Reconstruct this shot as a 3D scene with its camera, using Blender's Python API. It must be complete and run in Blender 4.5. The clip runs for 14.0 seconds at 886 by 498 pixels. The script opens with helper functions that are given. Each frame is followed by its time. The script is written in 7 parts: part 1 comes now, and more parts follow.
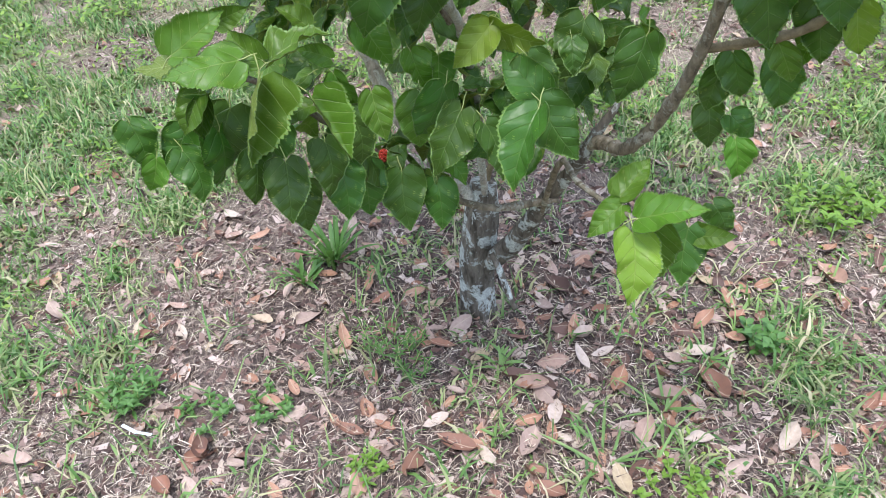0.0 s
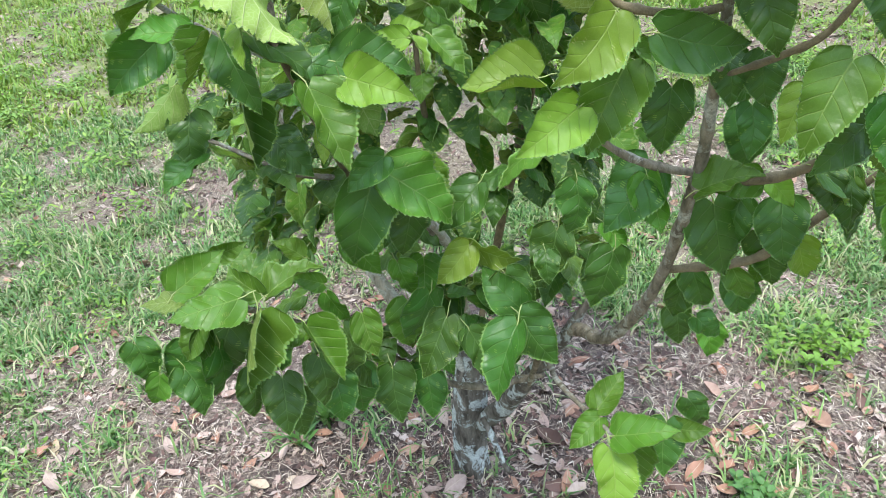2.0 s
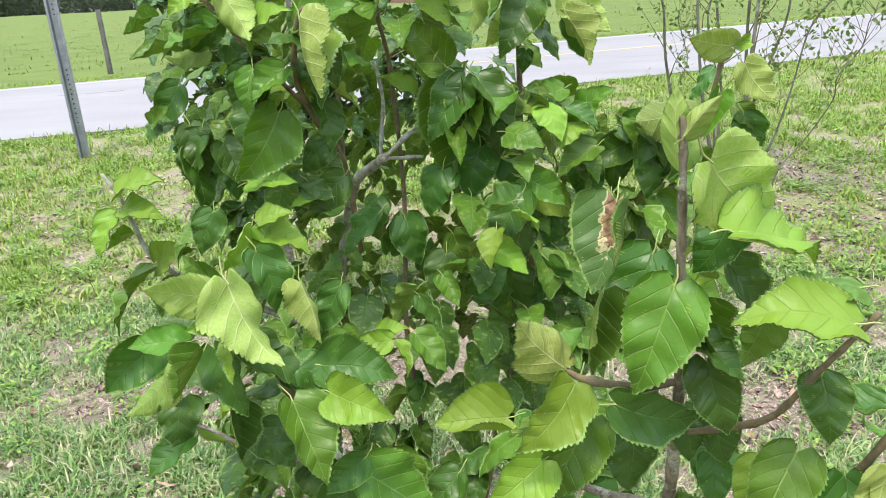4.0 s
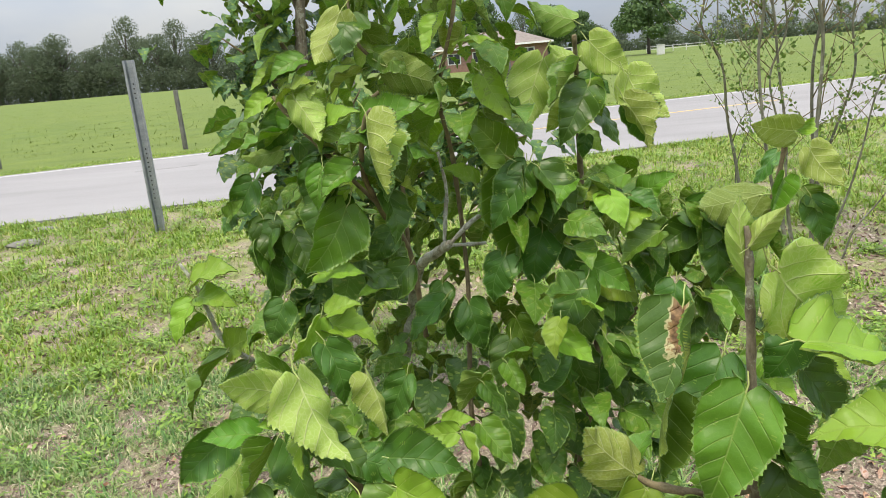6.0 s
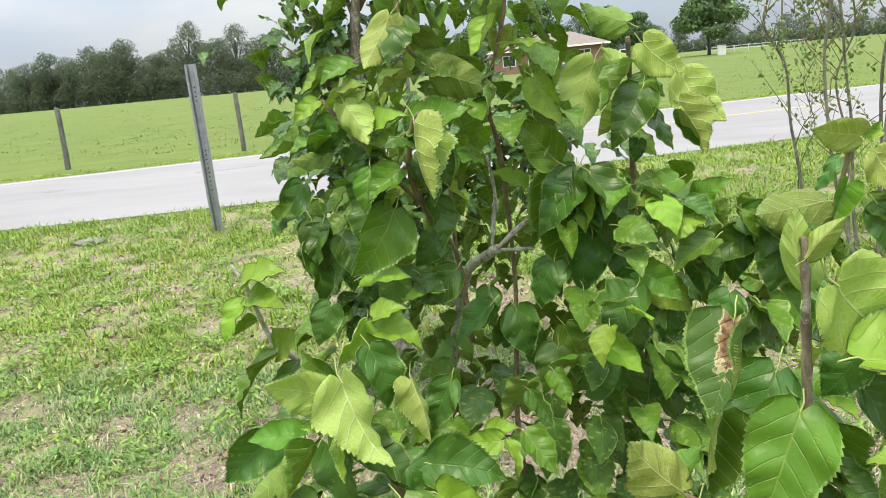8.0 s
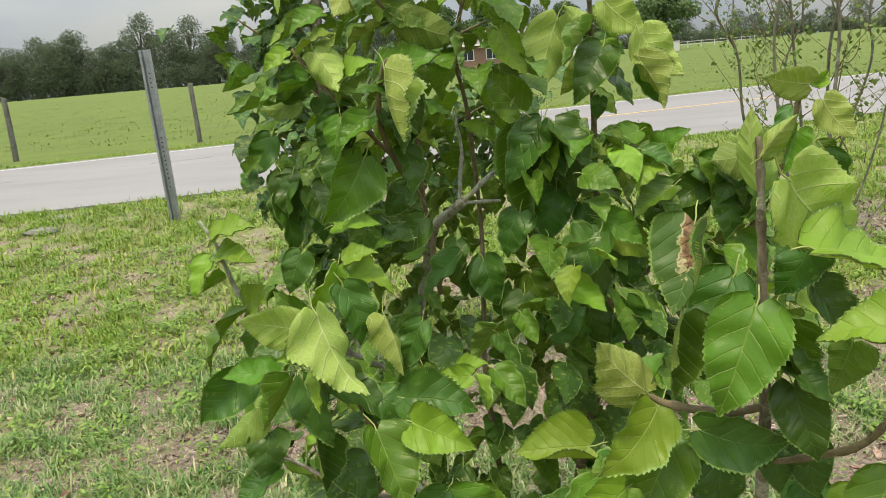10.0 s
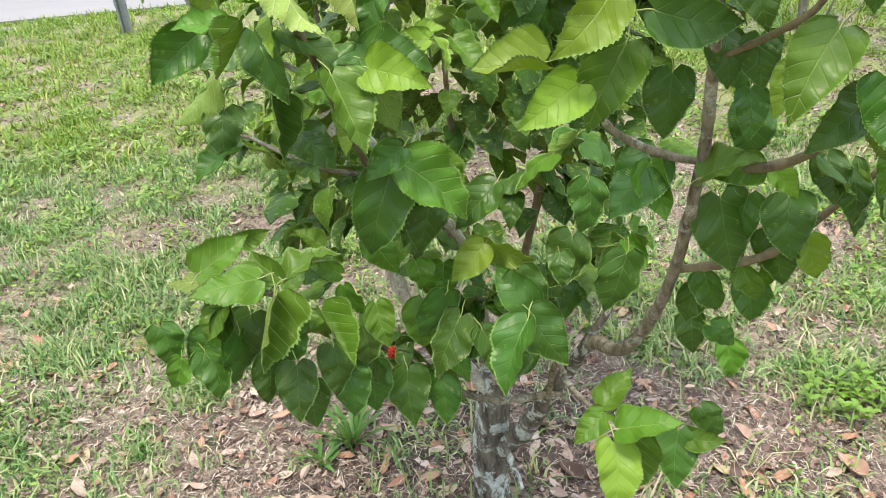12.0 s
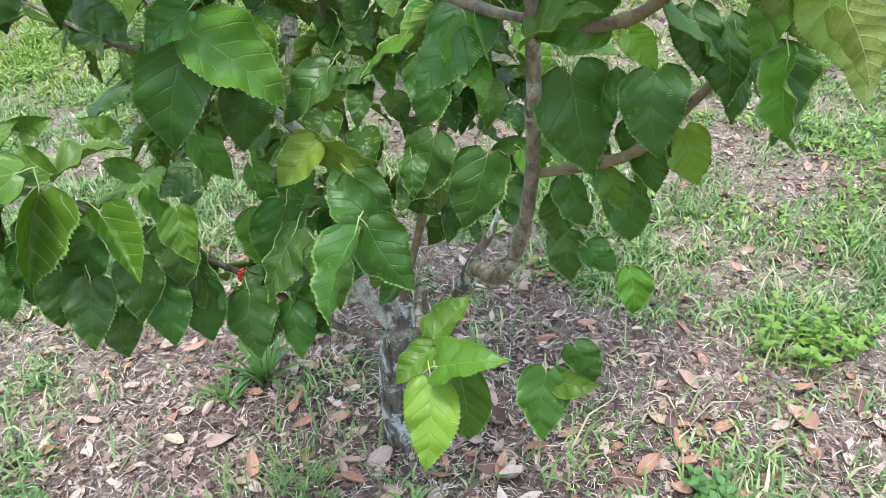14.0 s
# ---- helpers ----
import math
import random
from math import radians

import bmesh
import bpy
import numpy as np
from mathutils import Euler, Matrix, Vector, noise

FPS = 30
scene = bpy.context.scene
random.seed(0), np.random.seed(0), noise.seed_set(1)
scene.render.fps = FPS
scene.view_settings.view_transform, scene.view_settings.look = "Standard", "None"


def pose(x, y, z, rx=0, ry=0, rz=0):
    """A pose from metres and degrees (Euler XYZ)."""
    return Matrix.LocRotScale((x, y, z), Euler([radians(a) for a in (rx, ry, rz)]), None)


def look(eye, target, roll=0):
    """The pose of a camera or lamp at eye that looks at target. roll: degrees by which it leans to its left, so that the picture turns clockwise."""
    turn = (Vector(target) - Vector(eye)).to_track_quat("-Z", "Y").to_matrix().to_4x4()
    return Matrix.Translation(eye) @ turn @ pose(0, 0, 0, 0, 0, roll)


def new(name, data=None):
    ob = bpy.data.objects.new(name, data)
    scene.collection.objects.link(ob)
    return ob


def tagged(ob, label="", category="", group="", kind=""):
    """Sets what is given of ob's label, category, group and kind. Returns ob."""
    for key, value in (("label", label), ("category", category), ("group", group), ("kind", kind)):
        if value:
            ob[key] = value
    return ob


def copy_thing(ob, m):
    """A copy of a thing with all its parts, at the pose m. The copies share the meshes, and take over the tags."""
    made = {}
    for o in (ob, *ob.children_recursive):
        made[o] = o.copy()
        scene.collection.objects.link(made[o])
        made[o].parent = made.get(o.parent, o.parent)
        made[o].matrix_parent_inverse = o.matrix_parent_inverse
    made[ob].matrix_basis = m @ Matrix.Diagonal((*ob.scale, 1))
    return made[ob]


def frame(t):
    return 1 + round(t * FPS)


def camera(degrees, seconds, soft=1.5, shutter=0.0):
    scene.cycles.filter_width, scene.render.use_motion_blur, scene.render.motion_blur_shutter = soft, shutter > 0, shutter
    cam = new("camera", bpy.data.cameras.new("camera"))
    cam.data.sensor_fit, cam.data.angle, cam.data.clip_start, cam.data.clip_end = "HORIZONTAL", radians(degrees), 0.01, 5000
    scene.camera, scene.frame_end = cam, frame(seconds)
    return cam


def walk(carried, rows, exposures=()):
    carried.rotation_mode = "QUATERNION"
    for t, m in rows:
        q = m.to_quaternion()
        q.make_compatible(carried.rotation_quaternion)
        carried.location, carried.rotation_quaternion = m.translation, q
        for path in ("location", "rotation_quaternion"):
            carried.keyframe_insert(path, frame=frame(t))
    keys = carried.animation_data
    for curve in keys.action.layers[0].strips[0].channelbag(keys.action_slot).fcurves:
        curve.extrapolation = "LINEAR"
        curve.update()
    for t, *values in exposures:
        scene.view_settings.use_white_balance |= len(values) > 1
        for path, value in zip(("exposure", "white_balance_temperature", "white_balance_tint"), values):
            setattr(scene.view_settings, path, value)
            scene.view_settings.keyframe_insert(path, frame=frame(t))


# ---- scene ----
cam = camera(61.8, 14.0, soft=0.8)
PATH = [
    (0, (0.002, 0.135, 1.331), (-0.06, 1.704, 0.093), -3.4),
    (0.5, (-0.019, 0.128, 1.315), (-0.099, 1.651, 0.021), -3.9),
    (1, (-0.015, 0.117, 1.32), (-0.101, 1.647, 0.034), -4.5),
    (1.5, (-0.004, 0.13, 1.365), (-0.073, 1.732, 0.17), -4.8),
    (2, (0.023, 0.172, 1.507), (-0.008, 1.889, 0.481), -4.7),
    (2.5, (0.067, 0.194, 1.647), (0.067, 2.006, 0.801), -4.0),
    (2.7, (0.082, 0.209, 1.692), (0.086, 2.044, 0.895), -3.9),
    (4.8, (0.068, 0.223, 1.712), (0.016, 2.127, 1.1), -3.3),
    (5, (0.072, 0.226, 1.742), (0.009, 2.133, 1.143), -4.0),
    (5.5, (0.057, 0.216, 1.797), (-0.059, 2.148, 1.293), -4.9),
    (6, (0.072, 0.212, 1.746), (-0.107, 2.149, 1.28), -5.1),
    (6.5, (0.061, 0.159, 1.562), (-0.168, 2.034, 0.907), -5.8),
    (7, (0.089, 0.144, 1.551), (-0.178, 1.986, 0.82), -6.5),
    (7.5, (0.092, 0.202, 1.689), (-0.214, 2.098, 1.134), -5.8),
    (7.7, (0.088, 0.223, 1.747), (-0.233, 2.139, 1.27), -5.4),
    (9.8, (0.065, 0.204, 1.726), (-0.168, 2.149, 1.324), -4.9),
    (10, (0.064, 0.176, 1.678), (-0.148, 2.108, 1.207), -5.0),
    (10.5, (0.071, 0.17, 1.602), (-0.102, 2.064, 0.985), -5.6),
    (11, (0.069, 0.168, 1.551), (-0.076, 2.027, 0.826), -5.5),
    (11.5, (0.062, 0.171, 1.514), (-0.07, 1.996, 0.707), -4.9),
    (12, (0.066, 0.098, 1.429), (-0.081, 1.894, 0.562), -4.2),
    (12.5, (0.13, 0.066, 1.4), (-0.047, 1.833, 0.48), -4.0),
    (13, (0.283, 0.043, 1.379), (0.062, 1.781, 0.414), -4.1),
    (13.5, (0.286, 0.099, 1.391), (0.033, 1.811, 0.388), -4.9),
    (14, (0.295, 0.269, 1.278), (0.102, 1.991, 0.279), -3.7),
]
walk(cam, [(t, look(eye, target, roll)) for t, eye, target, roll in PATH],
     exposures=[(0, 0.37, 6450, 17), (1.5, 0.34, 6450, 16), (2.0, 0.55, 6400, 10), (2.5, 0.67, 6500, 11), (5.0, 0.52, 7400, 14), (5.5, 0.43, 7450, 15), (6.0, 0.32, 7900, 11), (6.5, 0.42, 8400, 12), (7.0, 0.53, 8400, 11), (7.7, 0.57, 7800, 10), (9.8, 0.10, 8500, 8), (11.2, 0.49, 8700, 9), (12.3, 0.55, 7100, 12), (14, 0.56, 6500, 13)])

# ---------------------------------------------------------------- light
SUN_UP, SUN_TURN = 70.0, 200.0
world = bpy.data.worlds.new("overcast_sky")
scene.world = world
world.use_nodes = True
wn, wl = world.node_tree.nodes, world.node_tree.links
wn.clear()
sky = wn.new("ShaderNodeTexSky")
sky.sky_type, sky.sun_disc = "NISHITA", False
sky.sun_elevation, sky.sun_rotation = radians(SUN_UP), radians(SUN_TURN)
sky.air_density, sky.dust_density = 1.0, 2.0
clouds = wn.new("ShaderNodeTexNoise")
clouds.inputs["Scale"].default_value, clouds.inputs["Detail"].default_value = 2.2, 6.0
spread = wn.new("ShaderNodeMapping")
spread.inputs["Scale"].default_value = (1.0, 1.0, 2.6)
where = wn.new("ShaderNodeTexCoord")
grade = wn.new("ShaderNodeValToRGB")
grade.color_ramp.elements[0].position, grade.color_ramp.elements[0].color = 0.35, (4.4, 5.85, 8.5, 1)
grade.color_ramp.elements[1].position, grade.color_ramp.elements[1].color = 0.68, (7.6, 8.45, 9.6, 1)
cover = wn.new("ShaderNodeMix")
cover.data_type = "RGBA"
cover.inputs[0].default_value = 0.86
glow = wn.new("ShaderNodeBackground")
glow.inputs["Strength"].default_value = 0.112
sky_out = wn.new("ShaderNodeOutputWorld")
wl.new(where.outputs["Generated"], spread.inputs["Vector"])
wl.new(spread.outputs["Vector"], clouds.inputs["Vector"])
wl.new(clouds.outputs["Fac"], grade.inputs["Fac"])
wl.new(sky.outputs["Color"], cover.inputs[6])
wl.new(grade.outputs["Color"], cover.inputs[7])
# an overcast sky is brightest overhead and dimmer towards the horizon
height = wn.new("ShaderNodeSeparateXYZ")
climb = wn.new("ShaderNodeMath")
climb.operation = "MULTIPLY_ADD"
climb.inputs[1].default_value, climb.inputs[2].default_value = 2.6, 0.48
shade = wn.new("ShaderNodeVectorMath")
shade.operation = "SCALE"
wl.new(where.outputs["Generated"], height.inputs[0])
wl.new(height.outputs["Z"], climb.inputs[0])
wl.new(cover.outputs[2], shade.inputs[0])
wl.new(climb.outputs[0], shade.inputs["Scale"])
wl.new(shade.outputs[0], glow.inputs["Color"])
wl.new(glow.outputs["Background"], sky_out.inputs["Surface"])

sun = new("sun", bpy.data.lights.new("sun", "SUN"))
sun.data.energy, sun.data.angle, sun.data.color = 2.3, radians(11), (1.0, 0.96, 0.9)
sun.matrix_world = look((0, 0, 30), (0 + 30 * math.sin(radians(SUN_TURN)) * -0.36, -30 * math.cos(radians(SUN_TURN)) * 0.36, 0))


# ---------------------------------------------------------------- material tools
class Nodes:
    """A small builder of node materials."""

    def __init__(self, name, rough=0.7, metal=0.0):
        self.mat = bpy.data.materials.new(name)
        self.mat.use_nodes = True
        self.n, self.l = self.mat.node_tree.nodes, self.mat.node_tree.links
        self.b = self.n["Principled BSDF"]
        self.b.inputs["Roughness"].default_value, self.b.inputs["Metallic"].default_value = rough, metal

    def add(self, kind, **values):
        node = self.n.new(kind)
        for key, value in values.items():
            node.inputs[key.replace("_", " ")].default_value = value
        return node

    def link(self, a, b):
        self.l.new(a, b)

    def coords(self, which="Object", scale=(1, 1, 1)):
        tc, mp = self.n.new("ShaderNodeTexCoord"), self.n.new("ShaderNodeMapping")
        mp.inputs["Scale"].default_value = scale
        self.link(tc.outputs[which], mp.inputs["Vector"])
        return mp.outputs["Vector"]

    def noise(self, vec, scale, detail=4.0, rough=0.55, distort=0.0):
        node = self.add("ShaderNodeTexNoise", Scale=scale, Detail=detail, Roughness=rough, Distortion=distort)
        self.link(vec, node.inputs["Vector"])
        return node.outputs["Fac"]

    def voronoi(self, vec, scale, feature="F1"):
        node = self.add("ShaderNodeTexVoronoi", Scale=scale)
        node.feature = feature
        self.link(vec, node.inputs["Vector"])
        return node.outputs["Distance"]

    def ramp(self, fac, *stops):
        node = self.n.new("ShaderNodeValToRGB")
        el = node.color_ramp.elements
        while len(el) < len(stops):
            el.new(0.5)
        for e, (p, c) in zip(el, stops):
            e.position = p
            e.color = (*c, 1) if isinstance(c, tuple) else (c, c, c, 1)
        self.link(fac, node.inputs["Fac"])
        return node.outputs["Color"]

    def mix(self, fac, a, b, mode="MIX"):
        node = self.n.new("ShaderNodeMix")
        node.data_type, node.blend_type = "RGBA", mode
        for slot, v in ((0, fac), (6, a), (7, b)):
            if isinstance(v, (int, float)):
                node.inputs[slot].default_value = v if slot == 0 else (v, v, v, 1)
            elif isinstance(v, tuple):
                node.inputs[slot].default_value = (*v, 1)
            else:
                self.link(v, node.inputs[slot])
        return node.outputs[2]

    def math(self, op, a, b=0.0, c=0.0):
        node = self.n.new("ShaderNodeMath")
        node.operation = op
        for i, v in enumerate((a, b, c)):
            if isinstance(v, (int, float)):
                node.inputs[i].default_value = v
            else:
                self.link(v, node.inputs[i])
        return node.outputs[0]

    def per_object(self):
        return self.n.new("ShaderNodeObjectInfo").outputs["Random"]

    def per_island(self):
        return self.n.new("ShaderNodeNewGeometry").outputs["Random Per Island"]

    def colour(self, socket):
        self.link(socket, self.b.inputs["Base Color"])

    def bump(self, height, strength=0.4, distance=0.002):
        node = self.add("ShaderNodeBump", Strength=strength, Distance=distance)
        self.link(height, node.inputs["Height"])
        self.link(node.outputs["Normal"], self.b.inputs["Normal"])
        return node.outputs["Normal"]

    def thin(self, colour, share, normal=None):
        """Lets part of the light through, as a leaf does."""
        tr = self.n.new("ShaderNodeBsdfTranslucent")
        if isinstance(colour, tuple):
            tr.inputs["Color"].default_value = (*colour, 1)
        else:
            self.link(colour, tr.inputs["Color"])
        ms = self.n.new("ShaderNodeMixShader")
        ms.inputs[0].default_value = share
        self.link(self.b.outputs[0], ms.inputs[1])
        self.link(tr.outputs[0], ms.inputs[2])
        self.link(ms.outputs[0], self.n["Material Output"].inputs["Surface"])


def leaf_material(name, dark, mid, vein, relief, share, rough, lit, scorched=False):
    m = Nodes(name, rough)
    uv = m.coords("UV")
    sep = m.n.new("ShaderNodeSeparateXYZ")
    m.link(uv, sep.inputs[0])
    across = m.math("ABSOLUTE", sep.outputs["X"])
    along = sep.outputs["Y"]
    # midrib, a fan of veins from the stalk that bend forward, their outward forks, and a fine net
    rib = m.math("SMOOTH_MIN", m.math("DIVIDE", across, m.math("MULTIPLY_ADD", along, -0.010, 0.016)), 1.0, 0.3)
    bent = m.math("ADD", across, m.math("MULTIPLY", m.math("SUBTRACT", m.noise(uv, 5.0, 1.0), 0.5), 0.03))
    s = m.math("SUBTRACT", along, m.math("ADD", m.math("MULTIPLY", bent, 0.74), m.math("MULTIPLY", m.math("MULTIPLY", bent, bent), 0.75)))
    wave = m.math("PINGPONG", m.math("ADD", m.math("MULTIPLY", s, 5.6), m.math("MULTIPLY_ADD", m.math("SIGN", sep.outputs["X"]), 0.09, 0.0)), 0.5)
    slim = m.math("MAXIMUM", m.math("MULTIPLY_ADD", across, -0.085, 0.062), 0.024)
    side = m.math("SMOOTH_MIN", m.math("DIVIDE", wave, slim), 1.0, 0.3)
    lines = m.math("MULTIPLY", rib, side)
    net = m.voronoi(uv, 22.0, "DISTANCE_TO_EDGE")
    fine = m.ramp(net, (0.0, 0.0), (0.10, 1.0))
    patch = m.noise(uv, 3.0, 3.0)
    rnd = m.per_object()
    blade = m.mix(m.ramp(patch, (0.3, 0.0), (0.75, 1.0)), dark, mid)
    hue = m.add("ShaderNodeHueSaturation", Saturation=1.0)
    m.link(m.math("ADD", 0.485, m.math("MULTIPLY", rnd, 0.03)), hue.inputs["Hue"])
    m.link(m.math("ADD", 0.8, m.math("MULTIPLY", rnd, 0.45)), hue.inputs["Value"])
    m.link(blade, hue.inputs["Color"])
    body = m.mix(m.math("MULTIPLY", m.math("SUBTRACT", 1.0, fine), 0.30 if relief < 0 else 0.07), hue.outputs["Color"], vein)
    col = m.mix(m.math("MULTIPLY", m.math("SUBTRACT", 1.0, lines), 0.85 if relief < 0 else 0.50), body, vein)
    if scorched:
        # one half has dried to brown along a ragged band
        gx, gy = m.math("MULTIPLY", m.math("ADD", sep.outputs["X"], -0.015), 2.3), m.math("MULTIPLY", m.math("SUBTRACT", along, 0.20), 0.75)
        reach = m.math("SQRT", m.math("ADD", m.math("MULTIPLY", gx, gx), m.math("MULTIPLY", gy, gy)))
        reach = m.math("ADD", reach, m.math("MULTIPLY", m.math("SUBTRACT", m.noise(uv, 7.0, 4.0, 0.6), 0.5), 0.55))
        dry = m.ramp(m.noise(uv, 12.0, 3.0), (0.4, (0.11, 0.050, 0.025)), (0.6, (0.33, 0.20, 0.09)))
        col = m.mix(m.ramp(reach, (0.25, 1.0), (0.275, 0.0)), col, (0.50, 0.46, 0.24))
        col = m.mix(m.ramp(reach, (0.20, 1.0), (0.225, 0.0)), col, dry)
    m.colour(col)
    height = m.math("ADD", m.math("MULTIPLY", lines, 0.45 * relief), m.math("MULTIPLY", fine, 0.03))
    pillow = m.math("MULTIPLY", m.math("POWER", m.math("MAXIMUM", wave, 0.001), 0.6), 0.5 * relief)
    m.bump(m.math("ADD", m.math("ADD", height, pillow), m.math("MULTIPLY", patch, 1.5)), 0.62, 0.0028)
    m.thin(m.mix(0.55, col, lit), share)
    m.b.inputs["Specular IOR Level"].default_value = 0.40
    return m.mat


LEAF_TOP = leaf_material("leaf_upper_side", (0.040, 0.112, 0.014), (0.064, 0.162, 0.020), (0.17, 0.29, 0.070), 1.0, 0.28, 0.36, (0.26, 0.46, 0.02))
LEAF_MID = leaf_material("leaf_upper_side_fresh", (0.084, 0.208, 0.018), (0.120, 0.265, 0.026), (0.40, 0.52, 0.15), 1.0, 0.40, 0.36, (0.27, 0.52, 0.05))
LEAF_YOUNG = leaf_material("leaf_upper_side_young", (0.205, 0.360, 0.038), (0.265, 0.425, 0.050), (0.46, 0.57, 0.16), 1.0, 0.46, 0.40, (0.36, 0.58, 0.06))
LEAF_UNDER = leaf_material("leaf_under_side", (0.175, 0.285, 0.044), (0.220, 0.335, 0.058), (0.50, 0.58, 0.22), -1.4, 0.44, 0.55, (0.33, 0.50, 0.04))
LEAF_UNDER_YOUNG = leaf_material("leaf_under_side_young", (0.315, 0.420, 0.085), (0.375, 0.480, 0.110), (0.74, 0.78, 0.40), -1.2, 0.44, 0.55, (0.44, 0.58, 0.07))
LEAF_SCORCHED = leaf_material("leaf_scorched", (0.055, 0.150, 0.024), (0.075, 0.185, 0.034), (0.25, 0.40, 0.12), 1.0, 0.25, 0.45, (0.20, 0.42, 0.04), True)


def plain(name, c1, c2, scale, rough, bump=0.3, dist=0.002, metal=0.0, fine=8.0, which="Object"):
    m = Nodes(name, rough, metal)
    v = m.coords(which)
    a, b = m.noise(v, scale, 5.0), m.noise(v, scale * fine, 3.0)
    m.colour(m.mix(m.ramp(m.math("ADD", m.math("MULTIPLY", a, 0.7), m.math("MULTIPLY", b, 0.3)), (0.32, 0.0), (0.68, 1.0)), c1, c2))
    if bump:
        m.bump(b, bump, dist)
    return m.mat


def bark_material(name, base, ridge, lichen, amount, scale):
    m = Nodes(name, 0.88)
    v = m.coords("Object")
    streak = m.noise(m.coords("Object", (1, 1, 0.3)), scale, 6.0, 0.65)
    blot, speck = m.noise(v, scale * 0.40, 6.0, 0.66, 0.5), m.noise(v, scale * 2.4, 4.0, 0.7)
    wood = m.mix(m.ramp(streak, (0.35, 0.0), (0.65, 1.0)), base, ridge)
    mask = m.ramp(m.math("ADD", m.math("MULTIPLY", blot, 0.72), m.math("MULTIPLY", speck, 0.28)), (0.60 - amount, 0.0), (0.64 - amount, 1.0))
    m.colour(m.mix(mask, wood, m.mix(m.ramp(speck, (0.4, 0.0), (0.6, 1.0)), lichen, tuple(0.55 * c for c in lichen))))
    m.b.inputs["Specular IOR Level"].default_value = 0.2
    m.bump(m.math("ADD", streak, m.math("MULTIPLY", speck, 0.6)), 0.8, 0.004)
    return m.mat


BARK = bark_material("mulberry_bark_with_lichen", (0.050, 0.043, 0.032), (0.190, 0.170, 0.135), (0.56, 0.61, 0.56), 0.092, 60.0)
LIMB = bark_material("mulberry_limb_bark", (0.098, 0.083, 0.055), (0.280, 0.242, 0.170), (0.44, 0.43, 0.34), 0.080, 80.0)
LICHENED = bark_material("mulberry_limb_lichened", (0.190, 0.175, 0.130), (0.440, 0.410, 0.325), (0.56, 0.57, 0.48), 0.13, 90.0)
TWIG = plain("brown_twig_bark", (0.078, 0.060, 0.028), (0.215, 0.172, 0.090), 70.0, 0.75, 0.5, 0.001)
PALE_TRUNK = bark_material("pale_smooth_bark", (0.085, 0.084, 0.060), (0.205, 0.203, 0.150), (0.30, 0.32, 0.25), 0.05, 30.0)
LEAF_RIM = plain("pale_leaf_margin", (0.085, 0.185, 0.032), (0.215, 0.340, 0.085), 60.0, 0.5, 0.0)
PETIOLE = plain("yellow_green_leaf_stalk", (0.28, 0.36, 0.10), (0.36, 0.40, 0.14), 40.0, 0.5, 0.0)
BERRY = plain("red_mulberry", (0.42, 0.030, 0.018), (0.60, 0.06, 0.03), 90.0, 0.3, 0.0)


def soil_material():
    """Dark sandy soil and old thatch, with greener ground away from the bush."""
    m = Nodes("soil_and_thatch", 0.95)
    v = m.coords("Object")
    big, mid = m.noise(v, 0.9, 5.0, 0.6), m.noise(v, 9.0, 6.0, 0.65)
    grit, fibre = m.noise(v, 90.0, 4.0, 0.7), m.noise(m.coords("Object", (1, 0.22, 1)), 150.0, 3.0, 0.6, 1.2)
    soil = m.mix(m.ramp(mid, (0.3, 0.0), (0.7, 1.0)), (0.018, 0.012, 0.0095), (0.088, 0.061, 0.048))
    thatch = m.mix(m.ramp(fibre, (0.35, 0.0), (0.65, 1.0)), (0.055, 0.038, 0.033), (0.270, 0.205, 0.175))
    ground = m.mix(m.ramp(m.math("ADD", m.math("MULTIPLY", grit, 0.5), m.math("MULTIPLY", mid, 0.5)), (0.40, 0.0), (0.60, 1.0)), soil, thatch)
    sep = m.n.new("ShaderNodeSeparateXYZ")
    m.link(v, sep.inputs[0])
    # the ground colour stays darker near the trunk; a step away it turns to paler dry thatch
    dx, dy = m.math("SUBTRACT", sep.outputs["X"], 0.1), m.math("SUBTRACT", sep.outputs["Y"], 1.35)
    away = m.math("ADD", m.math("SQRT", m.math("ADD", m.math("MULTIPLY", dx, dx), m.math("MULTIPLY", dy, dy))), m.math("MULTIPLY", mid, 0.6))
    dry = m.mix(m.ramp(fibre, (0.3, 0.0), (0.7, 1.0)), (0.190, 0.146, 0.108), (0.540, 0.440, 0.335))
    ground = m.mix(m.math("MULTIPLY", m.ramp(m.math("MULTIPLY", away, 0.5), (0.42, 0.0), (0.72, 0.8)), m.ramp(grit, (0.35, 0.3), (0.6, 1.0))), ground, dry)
    far = m.ramp(m.math("MULTIPLY", away, 0.1), (0.12, 0.0), (0.50, 1.0))
    green = m.mix(m.ramp(mid, (0.3, 0.0), (0.7, 1.0)), (0.115, 0.160, 0.026), (0.225, 0.285, 0.058))
    clump = m.noise(v, 3.2, 5.0, 0.62)
    share = m.math("MULTIPLY", m.math("MULTIPLY", m.ramp(big, (0.30, 0.45), (0.56, 1.0)), m.ramp(clump, (0.40, 0.0), (0.58, 1.0))), far)
    m.colour(m.mix(m.math("MULTIPLY", share, 0.80), ground, green))
    m.bump(m.math("ADD", m.math("ADD", mid, grit), fibre), 0.8, 0.010)
    return m.mat


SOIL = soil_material()


